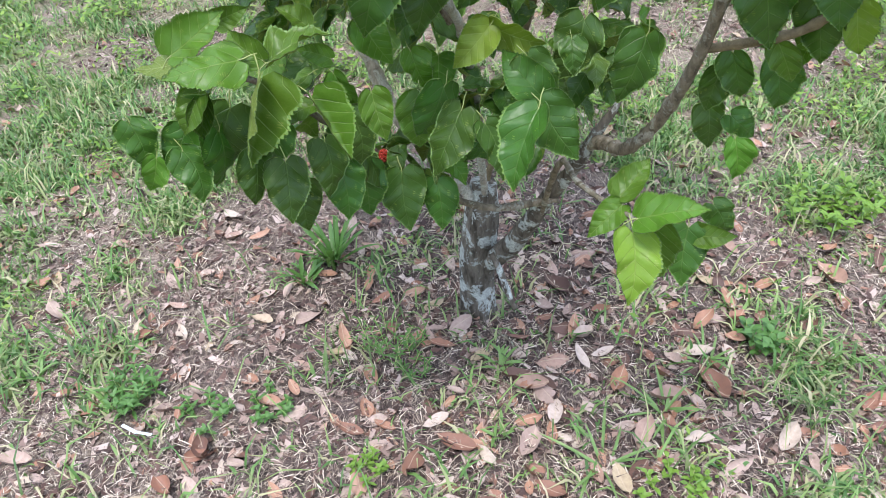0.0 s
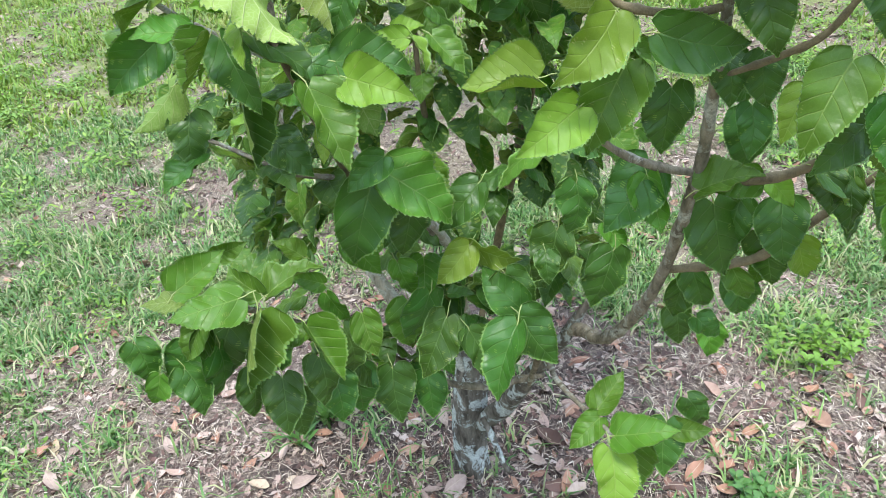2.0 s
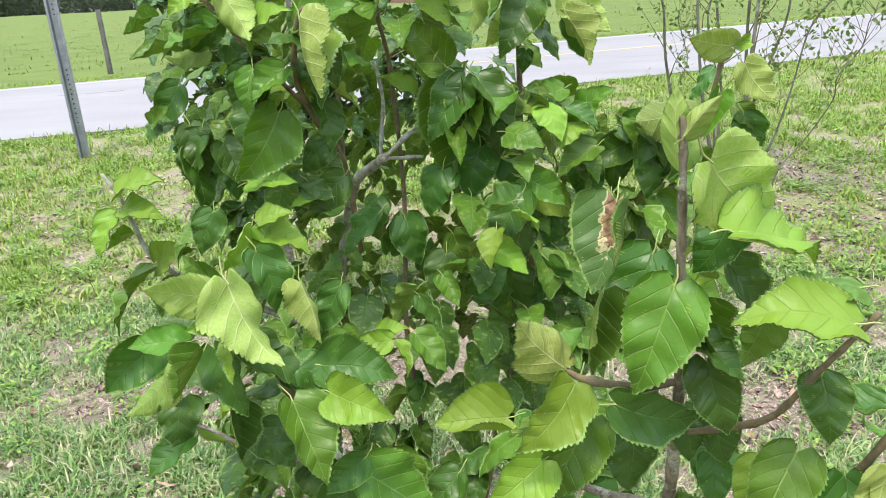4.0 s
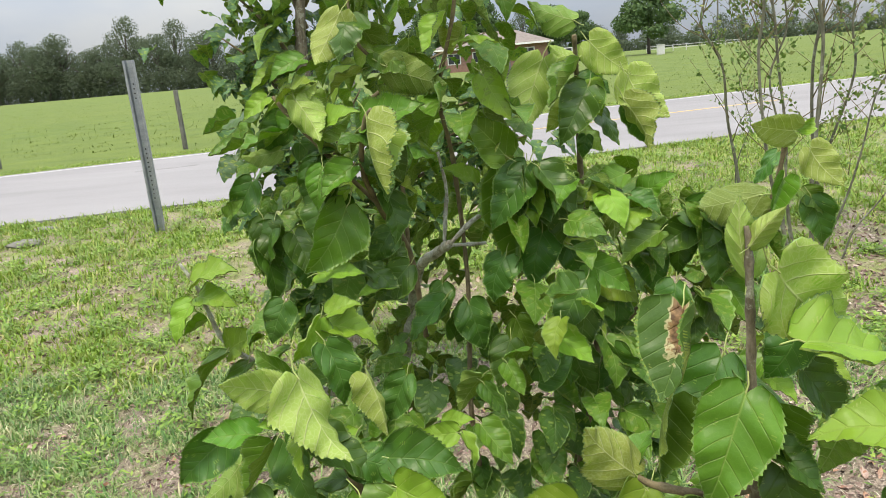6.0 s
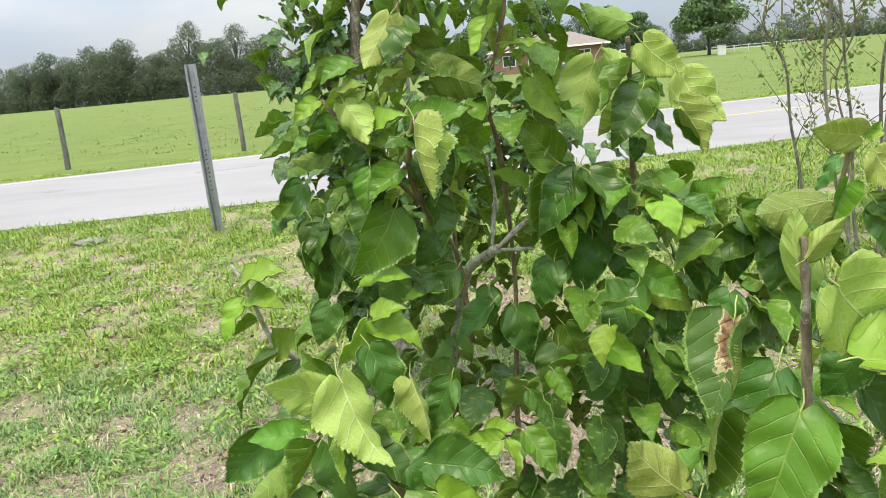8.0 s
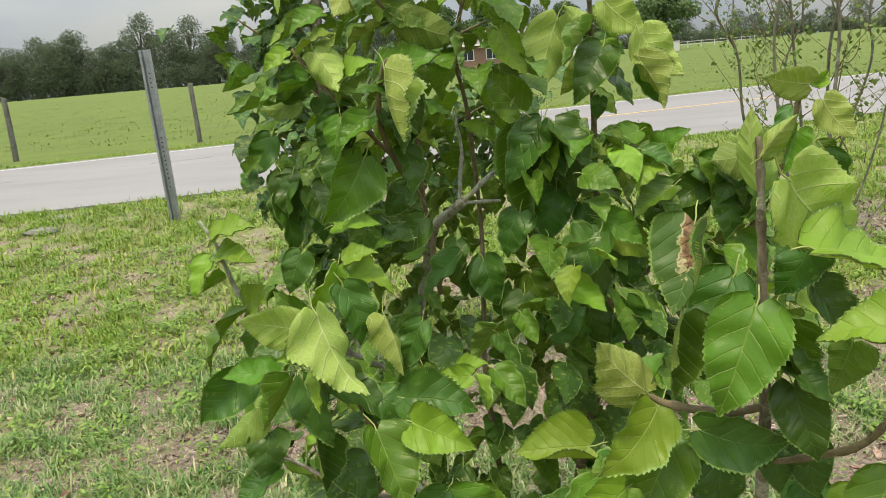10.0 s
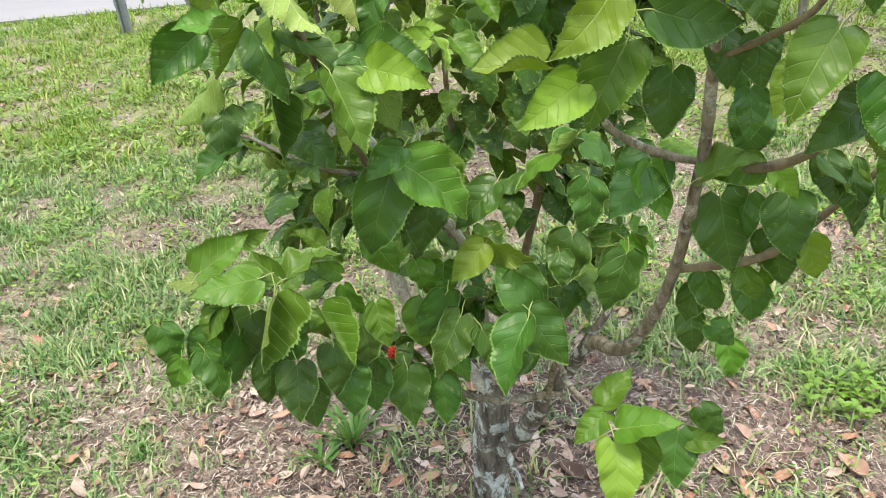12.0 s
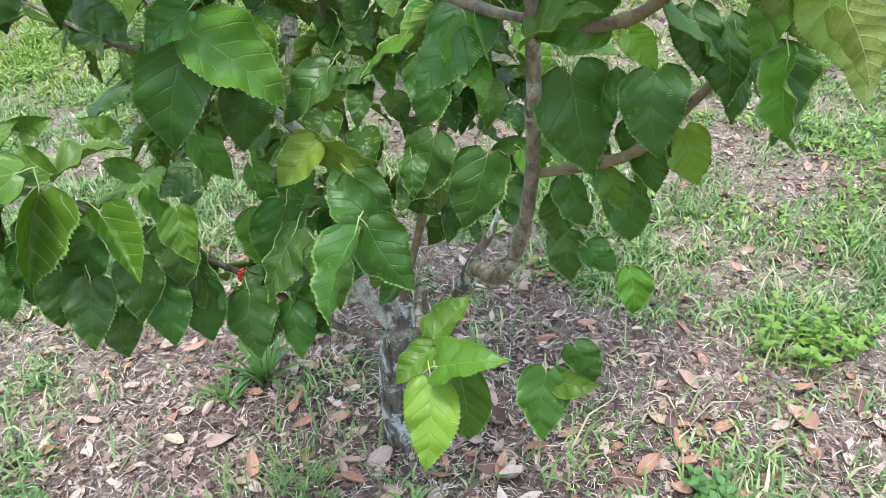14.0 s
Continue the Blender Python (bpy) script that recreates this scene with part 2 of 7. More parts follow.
def strand_material(name, stops, share, lit, rough=0.6, clump=0.0, dull=(0.2, 0.2, 0.1)):
    m = Nodes(name, rough)
    col = m.ramp(m.per_island(), *stops)
    if clump:
        # whole tufts differ: some dry or dark, some fresh
        tuft, bed = m.noise(m.coords("Object", (1, 1, 0.15)), clump, 3.0), m.noise(m.coords("Object", (1, 1, 0.15)), clump * 0.22, 4.0)
        col = m.mix(m.ramp(tuft, (0.51, 0.0), (0.68, 0.55)), col, dull)
        col = m.mix(m.ramp(bed, (0.34, 0.5), (0.52, 0.0)), col, m.mix(0.62, col, (0.035, 0.075, 0.020)))
    m.colour(col)
    if share:
        m.thin(m.mix(0.5, col, lit), share)
    return m.mat


GRASS = strand_material("green_grass", ((0.0, (0.050, 0.130, 0.034)), (0.40, (0.118, 0.258, 0.062)), (0.72, (0.225, 0.370, 0.105)), (0.86, (0.400, 0.420, 0.200)), (1.0, (0.580, 0.510, 0.330))), 0.24, (0.26, 0.46, 0.10), 0.5, 14.0, (0.40, 0.37, 0.20))
MEADOW = strand_material("meadow_grass", ((0.0, (0.072, 0.165, 0.016)), (0.5, (0.150, 0.280, 0.030)), (0.84, (0.260, 0.385, 0.060)), (1.0, (0.450, 0.410, 0.170))), 0.28, (0.38, 0.52, 0.05), 0.6, 9.0, (0.37, 0.33, 0.14))
STRAW = strand_material("dry_straw", ((0.0, (0.050, 0.032, 0.027)), (0.40, (0.135, 0.098, 0.082)), (0.72, (0.350, 0.282, 0.208)), (1.0, (0.74, 0.64, 0.51))), 0.0, (0, 0, 0), 0.85)
FLAKE = strand_material("leaf_crumbs", ((0.0, (0.040, 0.023, 0.019)), (0.45, (0.128, 0.070, 0.053)), (0.8, (0.300, 0.205, 0.165)), (1.0, (0.52, 0.42, 0.36))), 0.0, (0, 0, 0), 0.8)
WEED = strand_material("weed_leaf_green", ((0.0, (0.046, 0.128, 0.032)), (0.6, (0.088, 0.205, 0.044)), (1.0, (0.170, 0.305, 0.075))), 0.24, (0.24, 0.46, 0.06), 0.45)
CLOVER = strand_material("small_broad_weeds", ((0.0, (0.080, 0.178, 0.022)), (0.6, (0.160, 0.295, 0.038)), (1.0, (0.290, 0.410, 0.075))), 0.28, (0.38, 0.54, 0.05), 0.5)


def dead_leaf_material(name, which):
    m = Nodes(name, 0.62)
    v = m.coords("UV")
    rnd = m.per_object() if which == "object" else m.per_island()
    base = m.ramp(rnd, (0.0, (0.085, 0.045, 0.034)), (0.2, (0.300, 0.140, 0.085)), (0.4, (0.420, 0.225, 0.135)), (0.55, (0.380, 0.275, 0.225)), (0.75, (0.440, 0.330, 0.265)), (0.9, (0.540, 0.445, 0.370)), (1.0, (0.44, 0.34, 0.19)))
    blot = m.noise(v, 5.0, 5.0, 0.6)
    sep = m.n.new("ShaderNodeSeparateXYZ")
    m.link(v, sep.inputs[0])
    rib = m.math("LESS_THAN", m.math("ABSOLUTE", sep.outputs["X"]), 0.012)
    col = m.mix(m.ramp(blot, (0.4, 0.0), (0.75, 0.5)), base, (0.130, 0.080, 0.058))
    m.colour(m.mix(m.math("MULTIPLY", rib, 0.5), col, (0.50, 0.40, 0.28)))
    m.bump(blot, 0.4, 0.002)
    return m.mat


DEAD = dead_leaf_material("fallen_leaf_brown", "object")
DEAD_MANY = dead_leaf_material("fallen_leaf_brown_many", "island")


def asphalt_material():
    m = Nodes("worn_pale_asphalt", 0.9)
    v = m.coords("Object")
    big, mid, grit = m.noise(v, 0.25, 4.0), m.noise(m.coords("Object", (0.25, 1.2, 1)), 1.2, 5.0), m.noise(v, 160.0, 2.0)
    t = m.math("ADD", m.math("MULTIPLY", big, 0.5), m.math("MULTIPLY", mid, 0.5))
    c = m.mix(m.ramp(t, (0.35, 0.0), (0.65, 1.0)), (0.180, 0.174, 0.176), (0.248, 0.240, 0.242))
    m.colour(m.mix(m.ramp(grit, (0.3, 0.35), (0.6, 0.0)), c, (0.20, 0.195, 0.195)))
    m.bump(grit, 0.5, 0.004)
    return m.mat


def field_material():
    m = Nodes("pasture_grass", 0.95)
    v = m.coords("Object")
    big, mid, fine = m.noise(v, 0.05, 4.0), m.noise(v, 0.8, 5.0, 0.65), m.noise(v, 14.0, 4.0, 0.7)
    c = m.mix(m.ramp(mid, (0.3, 0.0), (0.7, 1.0)), (0.060, 0.104, 0.010), (0.112, 0.160, 0.017))
    c = m.mix(m.ramp(big, (0.35, 0.0), (0.7, 0.5)), c, (0.120, 0.155, 0.021))
    c = m.mix(m.ramp(fine, (0.28, 0.55), (0.45, 0.0)), c, (0.070, 0.100, 0.022))
    m.colour(c)
    m.bump(m.math("ADD", fine, mid), 0.7, 0.05)
    return m.mat


ASPHALT, FIELD = asphalt_material(), field_material()
YELLOW = plain("worn_yellow_road_paint", (0.50, 0.30, 0.06), (0.60, 0.44, 0.22), 9.0, 0.8, 0.2)
WHITE_LINE = plain("worn_white_road_paint", (0.38, 0.37, 0.36), (0.52, 0.51, 0.50), 9.0, 0.8, 0.2)
PATCH = plain("dark_road_patch", (0.16, 0.155, 0.155), (0.24, 0.23, 0.23), 4.0, 0.9, 0.3)
STEEL = plain("dull_galvanised_steel", (0.23, 0.25, 0.27), (0.37, 0.39, 0.41), 14.0, 0.48, 0.1, 0.001, 0.75)
HOLE = plain("dark_hole", (0.02, 0.02, 0.02), (0.03, 0.03, 0.03), 10.0, 0.9, 0.0)
WOOD = bark_material("weathered_fence_wood", (0.082, 0.082, 0.068), (0.185, 0.183, 0.158), (0.24, 0.26, 0.23), 0.03, 12.0)
LITTER = plain("white_plastic", (0.46, 0.54, 0.54), (0.66, 0.72, 0.72), 30.0, 0.4, 0.0)
STONE = plain("pale_field_stone", (0.12, 0.118, 0.10), (0.22, 0.21, 0.185), 12.0, 0.9, 0.6, 0.01)
ROOF = plain("brown_roof_shingle", (0.145, 0.120, 0.105), (0.215, 0.185, 0.165), 3.0, 0.9, 0.4, 0.02)
BRICKWORK = plain("red_brown_brick", (0.23, 0.125, 0.095), (0.34, 0.20, 0.155), 5.0, 0.9, 0.3, 0.01)
TRIM = plain("white_paint", (0.70, 0.70, 0.68), (0.80, 0.80, 0.78), 4.0, 0.6, 0.0)
GLASS = plain("dark_window_glass", (0.03, 0.035, 0.04), (0.05, 0.055, 0.06), 2.0, 0.08, 0.0)
CAR_PAINT = plain("white_car_paint", (0.74, 0.75, 0.76), (0.80, 0.80, 0.81), 2.0, 0.25, 0.0)
RUBBER = plain("black_rubber", (0.02, 0.02, 0.02), (0.035, 0.035, 0.035), 8.0, 0.8, 0.0)
GREY_BOX = plain("grey_painted_steel", (0.50, 0.50, 0.48), (0.60, 0.60, 0.58), 5.0, 0.5, 0.0)
# distance haze put into the colour: far foliage greyed, paler, low in contrast
HAZED_LEAF = strand_material("hazed_tree_foliage", ((0.0, (0.078, 0.106, 0.066)), (0.5, (0.094, 0.126, 0.076)), (1.0, (0.112, 0.146, 0.086))), 0.45, (0.13, 0.18, 0.10), 1.0)
FAR_OAK = strand_material("oak_tree_foliage", ((0.0, (0.028, 0.066, 0.020)), (0.5, (0.050, 0.105, 0.028)), (1.0, (0.090, 0.155, 0.045))), 0.15, (0.14, 0.26, 0.04), 0.8)
PASTURE = strand_material("pasture_tufts", ((0.0, (0.075, 0.110, 0.020)), (1.0, (0.150, 0.195, 0.035))), 0.2, (0.2, 0.3, 0.04), 0.8)
FAR_BARK = plain("far_tree_bark", (0.050, 0.042, 0.036), (0.105, 0.090, 0.078), 4.0, 0.95, 0.3)
SMALL_LEAF = strand_material("small_shrub_leaf", ((0.0, (0.050, 0.105, 0.024)), (0.6, (0.110, 0.190, 0.040)), (1.0, (0.240, 0.260, 0.080))), 0.25, (0.24, 0.42, 0.06), 0.5)
BACK_LEAF = leaf_material("back_tree_leaf", (0.052, 0.122, 0.044), (0.088, 0.186, 0.064), (0.17, 0.30, 0.10), 1.0, 0.34, 0.45, (0.28, 0.54, 0.06))


# ---------------------------------------------------------------- mesh tools
def mesh_of(name, verts, faces, mats, slots=None, uvs=None, smooth=True):
    me = bpy.data.meshes.new(name)
    me.from_pydata([tuple(v) for v in verts], [], [tuple(f) for f in faces])
    for m in (mats if isinstance(mats, (list, tuple)) else [mats]):
        me.materials.append(m)
    if slots is not None:
        me.polygons.foreach_set("material_index", np.asarray(slots, dtype=np.int32))
    if smooth:
        me.polygons.foreach_set("use_smooth", np.ones(len(me.polygons), dtype=bool))
    if uvs is not None:
        lay = me.uv_layers.new(name="UVMap")
        idx = np.empty(len(me.loops), dtype=np.int32)
        me.loops.foreach_get("vertex_index", idx)
        lay.data.foreach_set("uv", np.asarray(uvs, dtype=np.float32)[idx].ravel())
    me.update()
    return me


def strips(name, pts, quads, mat, uvs=None):
    """One mesh out of many equal strands: pts (n, k, 3), and the faces of one strand."""
    n, k, _ = pts.shape
    quads = np.asarray(quads)
    loops = (quads[None] + (np.arange(n) * k)[:, None, None]).reshape(-1)
    m = quads.shape[1]
    me = bpy.data.meshes.new(name)
    me.vertices.add(n * k)
    me.vertices.foreach_set("co", pts.astype(np.float32).ravel())
    me.loops.add(len(loops))
    me.loops.foreach_set("vertex_index", loops.astype(np.int32))
    me.polygons.add(len(loops) // m)
    me.polygons.foreach_set("loop_start", np.arange(0, len(loops), m, dtype=np.int32))
    me.polygons.foreach_set("use_smooth", np.ones(len(loops) // m, dtype=bool))
    me.materials.append(mat)
    if uvs is not None:
        lay = me.uv_layers.new(name="UVMap")
        lay.data.foreach_set("uv", np.tile(np.asarray(uvs, dtype=np.float32), (n, 1))[loops].ravel())
    me.update(calc_edges=True)
    me.validate()
    return me


def part(name, me, parent=None, label="", m=None):
    """One mesh object under a thing or a part; me is a mesh or a bmesh with its material."""
    if isinstance(me, tuple):
        bm, mat = me
        me = bpy.data.meshes.new(name)
        bm.to_mesh(me)
        bm.free()
        me.materials.append(mat)
    ob = new(name, me)
    if parent is not None:
        ob.parent = parent
    if m is not None:
        ob.matrix_basis = m
    return tagged(ob, label) if label else ob


def thing(name, label, category, at=(0, 0, 0), group="", kind=""):
    ob = new(name)
    ob.location = at
    ob.empty_display_size = 0.1
    return tagged(ob, label, category, group, kind)


def box_bm(*boxes, bevel=0.0):
    """Bevelled boxes: (cx, cy, cz, sx, sy, sz)."""
    bm = bmesh.new()
    for cx, cy, cz, sx, sy, sz in boxes:
        bmesh.ops.create_cube(bm, size=1, matrix=Matrix.Translation((cx, cy, cz)) @ Matrix.Diagonal((sx, sy, sz, 1)))
    if bevel:
        bmesh.ops.bevel(bm, geom=bm.edges[:], offset=bevel, segments=2, affect="EDGES")
    return bm


def curve_points(pts, steps):
    """A smooth line through the points."""
    p = np.asarray(pts, dtype=float)
    q = np.vstack([2 * p[0] - p[1], p, 2 * p[-1] - p[-2]])
    out = []
    for i in range(1, len(q) - 2):
        for s in range(steps):
            t = s / steps
            a, b, c, d = q[i - 1:i + 3]
            out.append(0.5 * (2 * b + (c - a) * t + (2 * a - 5 * b + 4 * c - d) * t * t + (3 * b - a - 3 * c + d) * t ** 3))
    out.append(p[-1])
    return np.array(out)


def tube(name, pts, radii, mat, sides=9, steps=6, knobs=0.08, cap=True, nodes=0.0):
    """A tapered limb through (x, y, z) points, with swellings."""
    line = curve_points([(*p, r) for p, r in zip(pts, radii)], steps)
    ring = np.arange(sides) * 2 * np.pi / sides
    verts, faces = [], []
    ref = np.array((0.31, 0.87, 0.38))
    run = 0.0
    for i, row in enumerate(line):
        c, r = row[:3], max(row[3], 0.0006)
        if nodes:
            run += float(np.linalg.norm(c - line[max(i - 1, 0), :3]))
            r *= 1 + 0.30 * max(0.0, math.cos(run * 2 * math.pi / nodes)) ** 6
        d = line[min(i + 1, len(line) - 1), :3] - line[max(i - 1, 0), :3]
        d = d / (np.linalg.norm(d) + 1e-9)
        u = np.cross(d, ref)
        u /= np.linalg.norm(u) + 1e-9
        v = np.cross(d, u)
        for a in ring:
            w = u * math.cos(a) + v * math.sin(a)
            n = noise.noise(Vector(c * 0.25 / max(radii[0], 0.004) + w * 1.3))
            verts.append(c + w * r * (1 + knobs * 2.2 * n))
    for i in range(len(line) - 1):
        for k in range(sides):
            a, b = i * sides + k, i * sides + (k + 1) % sides
            faces.append((a, b, b + sides, a + sides))
    if cap:
        faces.append(tuple(range(sides - 1, -1, -1)))
        faces.append(tuple(range(len(verts) - sides, len(verts))))
    return mesh_of(name, verts, faces, mat)


def ground_height(x, y):
    """The yard lies level round the bush and rises to the road."""
    rise = 0.05 * np.clip(y - 1.5, 0, None)
    edge = np.minimum(rise, 0.40)
    bumps = 0.012 * np.sin(x * 2.1 + 0.7 * y) * np.sin(y * 1.7 - 0.4 * x) + 0.006 * np.sin(x * 5.3 + 1.1) * np.sin(y * 6.1)
    return edge + bumps


def road_near(x):
    bent = np.maximum(np.minimum(x, 0), -12)
    return 10.2 + 0.40 * bent + 0.012 * bent ** 2 + 0.112 * (np.minimum(x, -12) + 12) + 0.40 * np.maximum(x, 0)


def road_far(x):
    return 19.3 + 0.47 * x


# ---------------------------------------------------------------- ground, road and field
def terrain(x, y):
    near, far = road_near(x), road_far(x)
    yard = ground_height(x, y)
    lift = np.clip((y - near + 1.3) / 1.2, 0, 1)
    yard = yard * (1 - lift) + (0.415 + 0.3 * (yard - ground_height(x, y))) * lift
    field = 0.415 + 0.0137 * np.clip(y - far, 0, 165) + 0.05 * np.sin(x * 0.31 + y * 0.12) * np.clip((y - far) / 8, 0, 1)
    return np.where(y < near, yard, np.where(y > far, field, 0.40))


def build_ground():
    xs = np.concatenate([-np.geomspace(600, 6.2, 34), np.arange(-6, 6.01, 0.1), np.geomspace(6.2, 600, 34)])
    ys = np.concatenate([-np.geomspace(300, 0.7, 16), np.arange(-0.5, 9.01, 0.1), np.geomspace(9.1, 30, 60), np.geomspace(30.8, 900, 40)])
    gx, gy = np.meshgrid(xs, ys)
    gz = terrain(gx, gy)
    rough = np.array([noise.noise(Vector((a * 3.1, b * 3.1, 0.0))) for a, b in zip(gx.ravel(), gy.ravel())]).reshape(gx.shape)
    gz = gz + 0.008 * rough * ((np.abs(gx) < 6) & (gy < 8) & (gy > -0.6))
    verts = np.stack([gx, gy, gz], -1).reshape(-1, 3)
    w = len(xs)
    j, i = np.meshgrid(np.arange(len(ys) - 1), np.arange(w - 1), indexing="ij")
    a = (j * w + i).ravel()
    quads = np.stack([a, a + 1, a + w + 1, a + w], 1)
    mid_y, mid_x = verts[quads, 1].mean(1), verts[quads, 0].mean(1)
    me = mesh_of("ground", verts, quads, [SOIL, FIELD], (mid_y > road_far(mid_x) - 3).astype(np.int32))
    return tagged(part("ground", me), "sandy yard with thatch and patchy grass, pasture beyond", "ground", kind="structure")


build_ground()


def ribbon(name, near_line, far_line, z, thick, mat, xs):
    v, f = [], []
    for x in xs:
        n, q = near_line(x), far_line(x)
        v += [(x, n, z), (x, q, z), (x, n, z - thick), (x, q, z - thick)]
    for i in range(len(xs) - 1):
        a = 4 * i
        f += [(a, a + 4, a + 5, a + 1), (a + 2, a + 6, a + 4, a), (a + 1, a + 5, a + 7, a + 3)]
    f += [(0, 1, 3, 2), (len(v) - 4, len(v) - 2, len(v) - 1, len(v) - 3)]
    return mesh_of(name, v, f, mat, smooth=False)


ROAD_X = [float(x) for x in np.concatenate([np.arange(-90, -15, 5), np.arange(-15, 20, 0.5), np.arange(20, 131, 5)])]
centre = lambda x: 0.5 * (road_near(x) + road_far(x))
road = tagged(part("road", ribbon("road", lambda x: road_near(x) + 0.04 * math.sin(x * 3.7) + 0.03 * math.sin(x * 8.9), road_far, 0.45, 0.12, ASPHALT, ROAD_X)),
              "pale worn asphalt country road beside the yard", "road", kind="structure")
for x0, x1 in ((-1.8, 6.6), (17.0, 24.0), (-24.0, -17.0)):
    xs = [x0 + (x1 - x0) * k / 14 for k in range(15)]
    part("centre_line", ribbon("centre_line", lambda x: centre(x) + 0.25, lambda x: centre(x) + 0.37, 0.454, 0.003, YELLOW, xs), road, "worn yellow centre line")
part("edge_line", ribbon("edge_line", lambda x: road_far(x) - 0.45, lambda x: road_far(x) - 0.33, 0.454, 0.003, WHITE_LINE, ROAD_X), road, "worn white edge line")
for x0, x1, off in ((-6.6, -5.6, 1.0), (-5.2, -4.4, 1.25), (-8.8, -8.4, 0.3)):
    xs = [x0 + (x1 - x0) * k / 8 for k in range(9)]
    part("road_patch", ribbon("road_patch", lambda x: centre(x) + off + 0.03 * math.sin(x * 17), lambda x: centre(x) + off + 0.16 + 0.05 * math.sin(x * 13), 0.453, 0.002, PATCH, xs), road, "dark sealed crack in the asphalt")


# ---------------------------------------------------------------- scattering
rng = np.random.default_rng(11)
LATTICE = rng.random((64, 64))


def value_noise(x, y, scale):
    u, v = x * scale + 200.3, y * scale + 91.7
    i, j = np.floor(u).astype(int), np.floor(v).astype(int)
    a, b = u - i, v - j
    a, b = a * a * (3 - 2 * a), b * b * (3 - 2 * b)
    g = lambda p, q: LATTICE[p % 64, q % 64]
    return (g(i, j) * (1 - a) + g(i + 1, j) * a) * (1 - b) + (g(i, j + 1) * (1 - a) + g(i + 1, j + 1) * a) * b


def greenness(x, y):
    """How much grass grows: little round the trunk, more towards the road."""
    n = 0.55 * value_noise(x, y, 2.3) + 0.3 * value_noise(x + 5, y, 6.0) + 0.15 * value_noise(x, y + 9, 14.0)
    r = np.hypot((x - 0.15) / 1.15, y - 1.35)
    bare = np.exp(-(r / 0.70) ** 2)
    mulch = np.exp(-(np.hypot(x - 2.45, (y - 5.1) * 0.8) / 1.0) ** 2)
    away = np.clip((y - 1.4) / 2.2, 0, 1)
    left = np.clip((-x - 0.5) / 0.8, 0, 1) * 0.11 + np.clip(x - 0.6, 0, 1) * np.clip((y - 2.8) / 2, 0, 1) * 0.12 + np.clip((x - 0.75) / 0.4, 0, 1) * np.clip((y - 1.5) / 0.5, 0, 1) * 0.07
    return np.clip((n - 0.448 + 0.115 * away + left - 0.20 * bare - 0.36 * mulch - 0.13 * np.exp(-((x - 0.80) / 0.40) ** 2 - ((y - 1.30) / 0.32) ** 2) - 0.16 * np.exp(-((x - 1.25) / 0.45) ** 2 - ((y - 2.55) / 0.40) ** 2)) * 7.0 - 0.12, 0.0, 1.0)


def wedge(n, y0, y1, power=1.0, spare=0.55):
    """Random places in the yard, from the bush towards the road."""
    y = y0 + (y1 - y0) * rng.random(n) ** power
    x = (rng.random(n) * 2 - 1) * (0.80 * np.abs(y) + spare)
    return x, y


def around(n, r0, r1):
    """Random places in the rest of the yard, beside and behind the path."""
    a, d = rng.random(n) * 2 * np.pi, r0 + (r1 - r0) * rng.random(n) ** 0.8
    x, y = d * np.cos(a), 1.5 + d * np.sin(a)
    keep = ((np.abs(x) > 0.80 * np.abs(y) + 0.5) | (y < 0.55)) & (y < road_near(x) - 0.1)
    return x[keep], y[keep]


def blades(name, x, y, length, width, mat, lean=0.55, group=14, spread=0.022):
    """Tufts of tapered, bent blades."""
    n = len(x) * group
    bx = np.repeat(x, group) + rng.normal(0, 1, n) * np.repeat(spread * (0.6 + rng.random(len(x))), group)
    by = np.repeat(y, group) + rng.normal(0, 1, n) * np.repeat(spread * (0.6 + rng.random(len(x))), group)
    bz = terrain(bx, by) - 0.004
    size = np.repeat(length * (0.45 + 1.15 * rng.random(len(x)) ** 1.6), group) * (0.5 + 0.8 * rng.random(n))
    az, tilt = rng.random(n) * 2 * np.pi, lean * (0.3 + rng.random(n))
    out = np.stack([np.cos(az), np.sin(az), np.zeros(n)], 1)
    side = np.stack([-np.sin(az), np.cos(az), np.zeros(n)], 1) * (width * (0.6 + 0.8 * rng.random(n)))[:, None] * 0.5
    base = np.stack([bx, by, bz], 1)
    up = np.array((0, 0, 1.0))
    mid = base + out * (size * np.sin(tilt) * 0.42)[:, None] + up * (size * np.cos(tilt) * 0.58)[:, None]
    bend = np.minimum(tilt * 2.1, 2.0)
    tip = mid + out * (size * np.sin(bend) * 0.5)[:, None] + up * (size * np.cos(bend) * 0.45)[:, None]
    pts = np.stack([base - side, base + side, mid - side * 0.8, mid + side * 0.8, tip], 1)
    return strips(name, pts, [(0, 1, 3), (0, 3, 2), (2, 3, 4)], mat)


